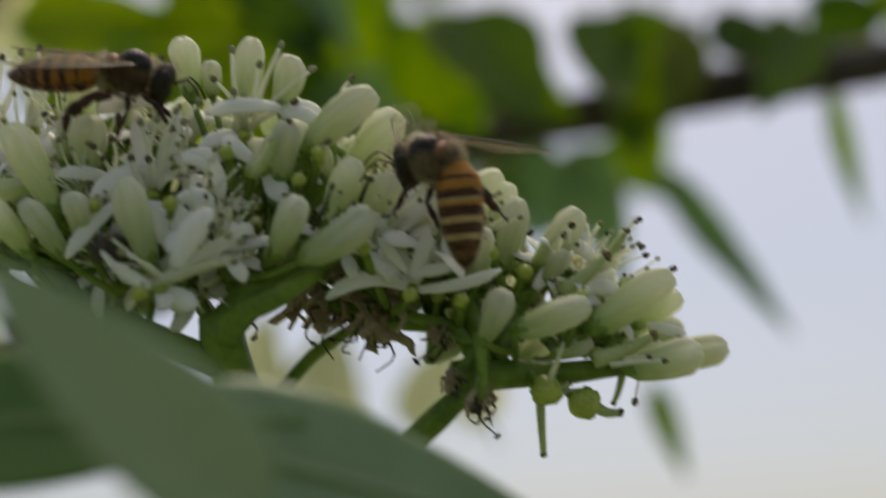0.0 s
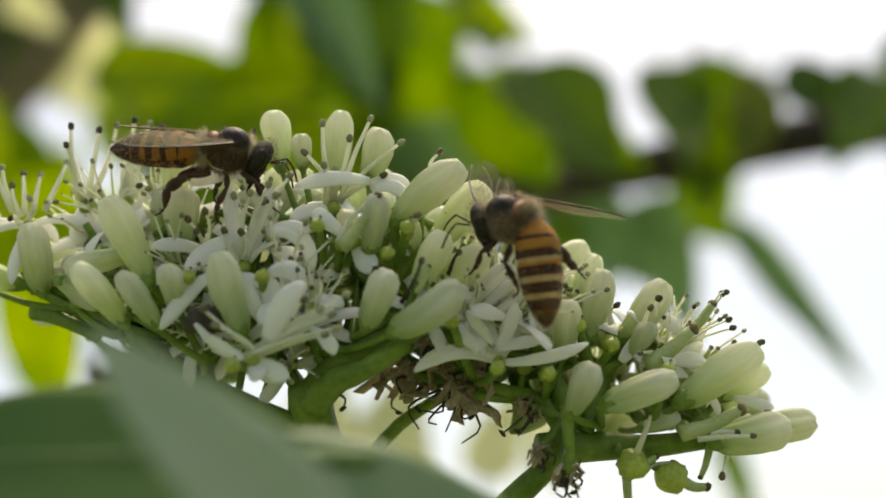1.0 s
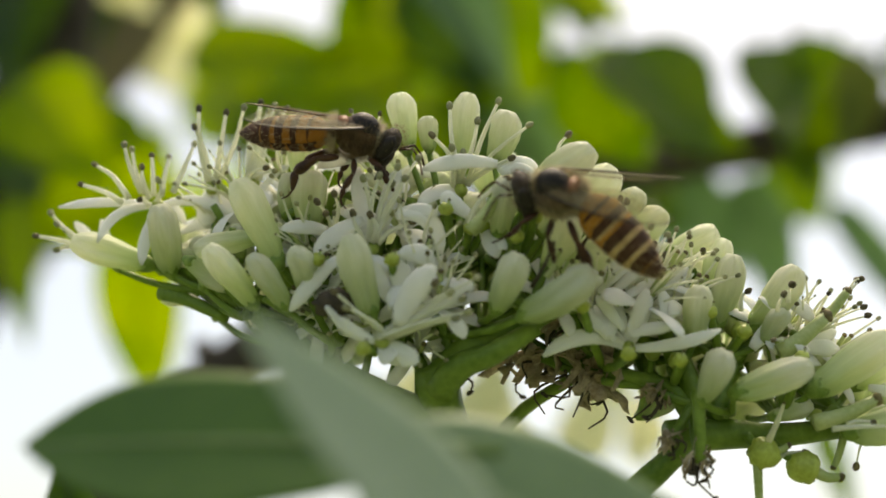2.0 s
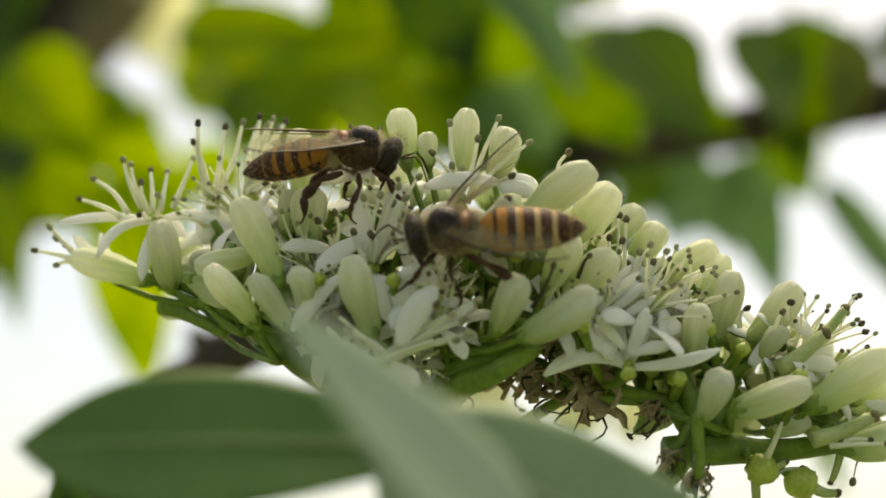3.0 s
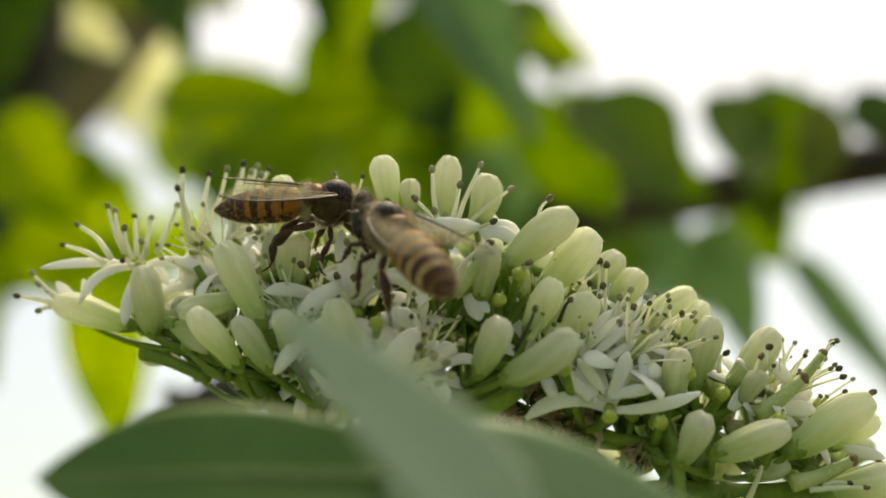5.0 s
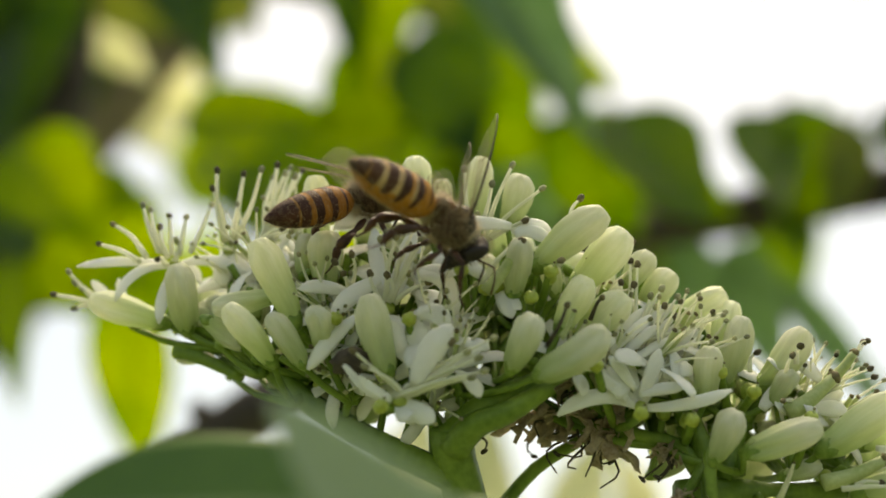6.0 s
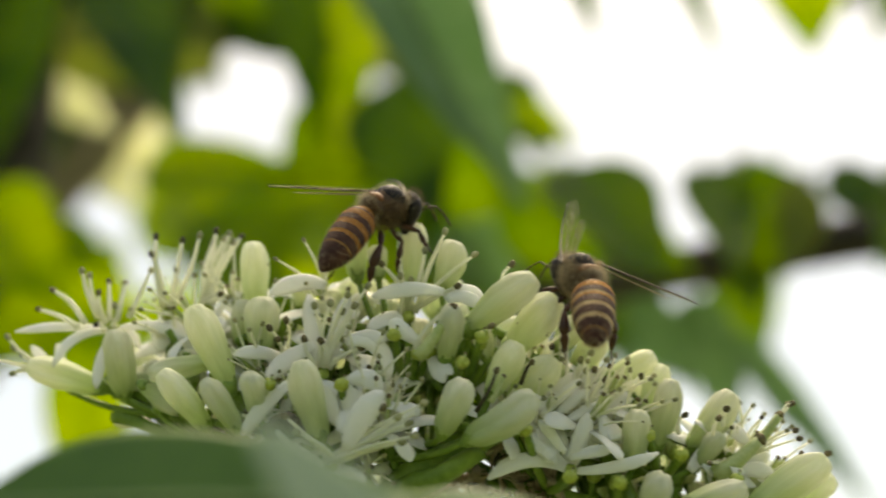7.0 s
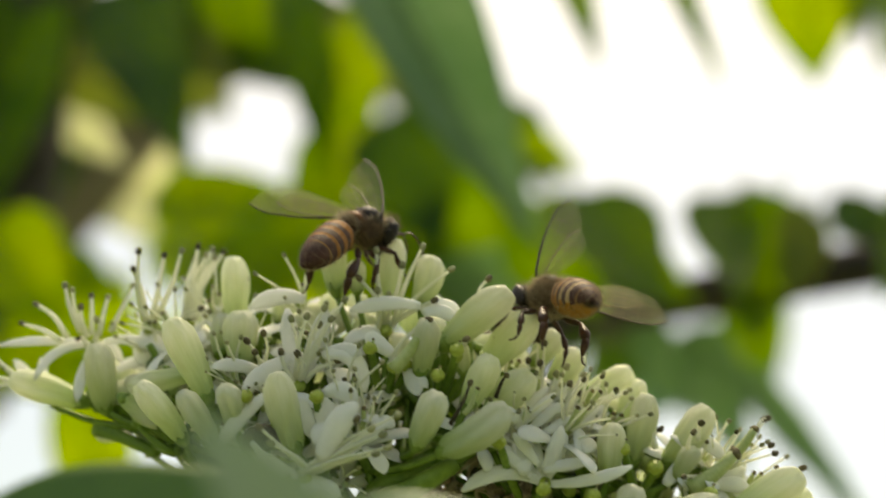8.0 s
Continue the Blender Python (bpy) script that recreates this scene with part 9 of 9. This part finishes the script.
        stance(6.7, (10.93, -2.00, 6.24), (0.50, 0.85, -0.15), (0.10, 0.25, 0.95), (-0.40, -0.88, 0.22), (0.60, 0.60, -0.50), left=(-0.50, 0.50, 0.70), right=(0.70, 0.20, 0.70)),
        stance(6.75, (12.33, -2.00, 5.13), (-0.05, 0.95, 0.25), (0.10, -0.35, 0.90), (-0.10, -0.90, -0.40), (-0.10, 0.95, -0.10), left=(-0.70, 0.20, 0.70), right=(0.80, 0.30, 0.40)),
        stance(6.8, (13.58, -2.00, 4.48), (-0.60, 0.40, 0.65), (0.20, -0.85, 0.50), (0.06, -0.12, -1.00), (-0.95, 0.30, -0.05), left=(-0.60, 0.20, 0.75), right=(0.80, 0.30, -0.50)),
        stance(7, (13.62, -1.00, 3.15), (-0.35, 0.85, 0.40), (0.15, -0.50, 0.85), (-0.10, -0.78, -0.62), (-0.80, 0.60, -0.10), left=(0.14, 0.75, 0.64), right=(0.95, 0.10, -0.38), left_edge=(-0.55, 0.70, -0.70), right_edge=(0.10, -1.00, -0.15)),
        stance(7.5, (12.93, -1.00, 3.07), (-0.62, 0.77, 0.15), (0.50, -0.22, 0.82), (0.32, -0.87, -0.36), (-0.80, 0.40, -0.40), left=(0.50, 0.50, 0.70), right=(0.95, 0.15, -0.42), left_edge=(-1.00, 0.00, 0.20), right_edge=(-0.10, 0.00, -1.00)),
        stance(8, (13.25, -1.00, 2.85), (-0.60, 0.80, 0.05), (0.50, -0.15, 0.84), (0.12, -0.98, -0.12), (-0.70, 0.40, -0.50), left=(0.36, 0.50, 0.80), right=(1.00, 0.05, -0.28), left_edge=(-1.00, 0.00, 0.20), right_edge=(-0.10, 0.00, -1.00)),
    )
    drift(front_leaf, (0.0, 0.07, 0.06, -3.27, 5), (0.5, 0.04, -0.06, -1.97, 20), (1.0, -0.27, -0.05, -2.39, 26), (1.5, -1.15, 0.06, -2.25, 32), (1.7, -1.02, 0.09, -2.39, 34), (2.8, 0.45, 0.11, -0.70, 41), (3.0, 0.26, 0.07, -0.02, 42), (3.5, 0.00, 0.00, 0.00, 44), (4.0, -1.03, -0.02, 1.05, 36), (4.5, -0.72, 0.02, 1.27, 30), (4.7, 0.38, 0.01, 0.99, 32), (5.8, 0.05, -0.22, -1.73, 20), (6.0, -1.18, -0.24, -3.31, 14), (6.2, -0.15, -0.25, -3.61, 9), (6.5, -0.65, -0.36, -2.38, 0), (6.6, 3.22, -0.86, -0.32, 7), (6.7, 1.87, -1.37, -0.91, 14), (6.8, 2.88, -2.33, 0.19, 21), (7.0, 1.89, -6.64, -1.06, 35), (7.5, 2.83, -7.48, -1.53, 45), (8.0, 2.30, -8.32, -1.36, 15), swing=((0.0, 2.0), (0.5, 1.3), (1.0, 0.7), (1.5, 0.0), (1.7, 0.0), (2.8, 0.0), (3.0, 0.0), (3.5, 0.0), (4.0, 2.5), (4.5, 5.0), (4.7, 4.2), (5.8, 0.0), (6.0, -1.1), (6.2, -2.3), (6.5, -4.0), (6.6, -3.6), (6.7, -3.2), (6.8, -2.8), (7.0, -2.0), (7.5, 0.0), (8.0, -3.0)))
    drift(side_leaf, (0.0, 0.76, 0.03, -3.49, 0), (0.5, -0.12, -0.03, -1.77, 0), (1.0, -0.27, -0.02, -2.24, 0), (1.5, -0.95, 0.03, -2.04, 0), (1.7, -0.69, 0.04, -2.23, 0), (2.8, 0.22, 0.06, -0.66, 0), (3.0, 0.07, 0.03, -0.03, 0), (3.5, 0.00, 0.00, 0.00, 0), (4.0, -0.86, -0.01, 0.67, 0), (4.5, 0.09, 0.01, 0.65, 0), (4.7, 1.08, 0.01, 0.76, 0), (5.8, 0.06, -0.11, -1.57, 0), (6.0, -1.42, -0.12, -3.30, 0), (6.2, -0.36, -0.12, -3.80, 0), (6.5, -1.00, -0.17, -2.21, 0), (6.6, 3.45, -0.20, 0.00, 0), (6.7, 1.78, -0.23, -0.75, 0), (6.8, 2.90, -0.26, 0.58, 0), (7.0, 2.68, -0.31, -0.05, 0), (7.5, 2.54, -0.35, -0.29, 0), (8.0, 1.92, -0.39, -0.00, 0))
    drift(swaying_leaf, (0, 11, 0, 3, 0), (4.7, 12, 0, 2, 0), (5.8, 2, 0, 0, 0), (8, 0, 0, 0, 0))
    drift(hanging_leaf, (0, -14, 0, 2, 0), (0.5, -22, 0, 1, 0), (1, -23, 0, 2, 0), (1.5, -18, 0, 0, 0), (2.8, -10, 0, -1, 0), (3, -2, 0, -3, 0), (3.5, -1.5, 0, -2, 0), (4, 0, 0, -1, 0), (4.5, -7, 0, -5, 0), (4.7, -6, 0, -1, 0), (5.8, -5, 0, 2, 0), (6, 0.5, 0, 4, 0), (6.5, -4, 0, 1.5, 0), (7, -4, 0, 2, 0), (7.5, 4, 0, 9, 0), (8, -2, 0, 0, 0))
    drift(low_leaf, (0.0, 2.66, 0.03, -3.72, 0), (0.5, 1.33, -0.03, -1.71, 0), (1.0, 1.54, -0.02, -1.74, 0), (1.5, 1.59, 0.03, -1.58, 0), (1.7, 1.10, 0.04, -1.96, 0), (2.8, 0.43, 0.06, -0.90, 0), (3.0, 0.18, 0.03, -0.24, 0), (3.5, 0.00, 0.00, 0.00, 0), (4.0, 0.49, -0.01, 0.13, 0), (4.5, 0.61, 0.01, 0.27, 0), (4.7, 1.79, 0.01, 0.01, 0), (5.8, 0.33, -0.11, -0.93, 0), (6.0, 0.01, -0.12, -2.25, 0), (6.2, 0.73, -0.12, -2.26, 0), (6.5, 0.35, -0.17, -1.62, 0), (6.6, 1.88, -0.20, 0.76, 0), (6.7, 0.80, -0.23, -0.42, 0), (6.8, -0.16, -0.26, 1.07, 0), (7.0, 0.73, -0.31, 1.06, 0), (7.5, 0.77, -0.35, 0.33, 0), (8.0, 0.92, -0.39, -0.21, 0))


motions()
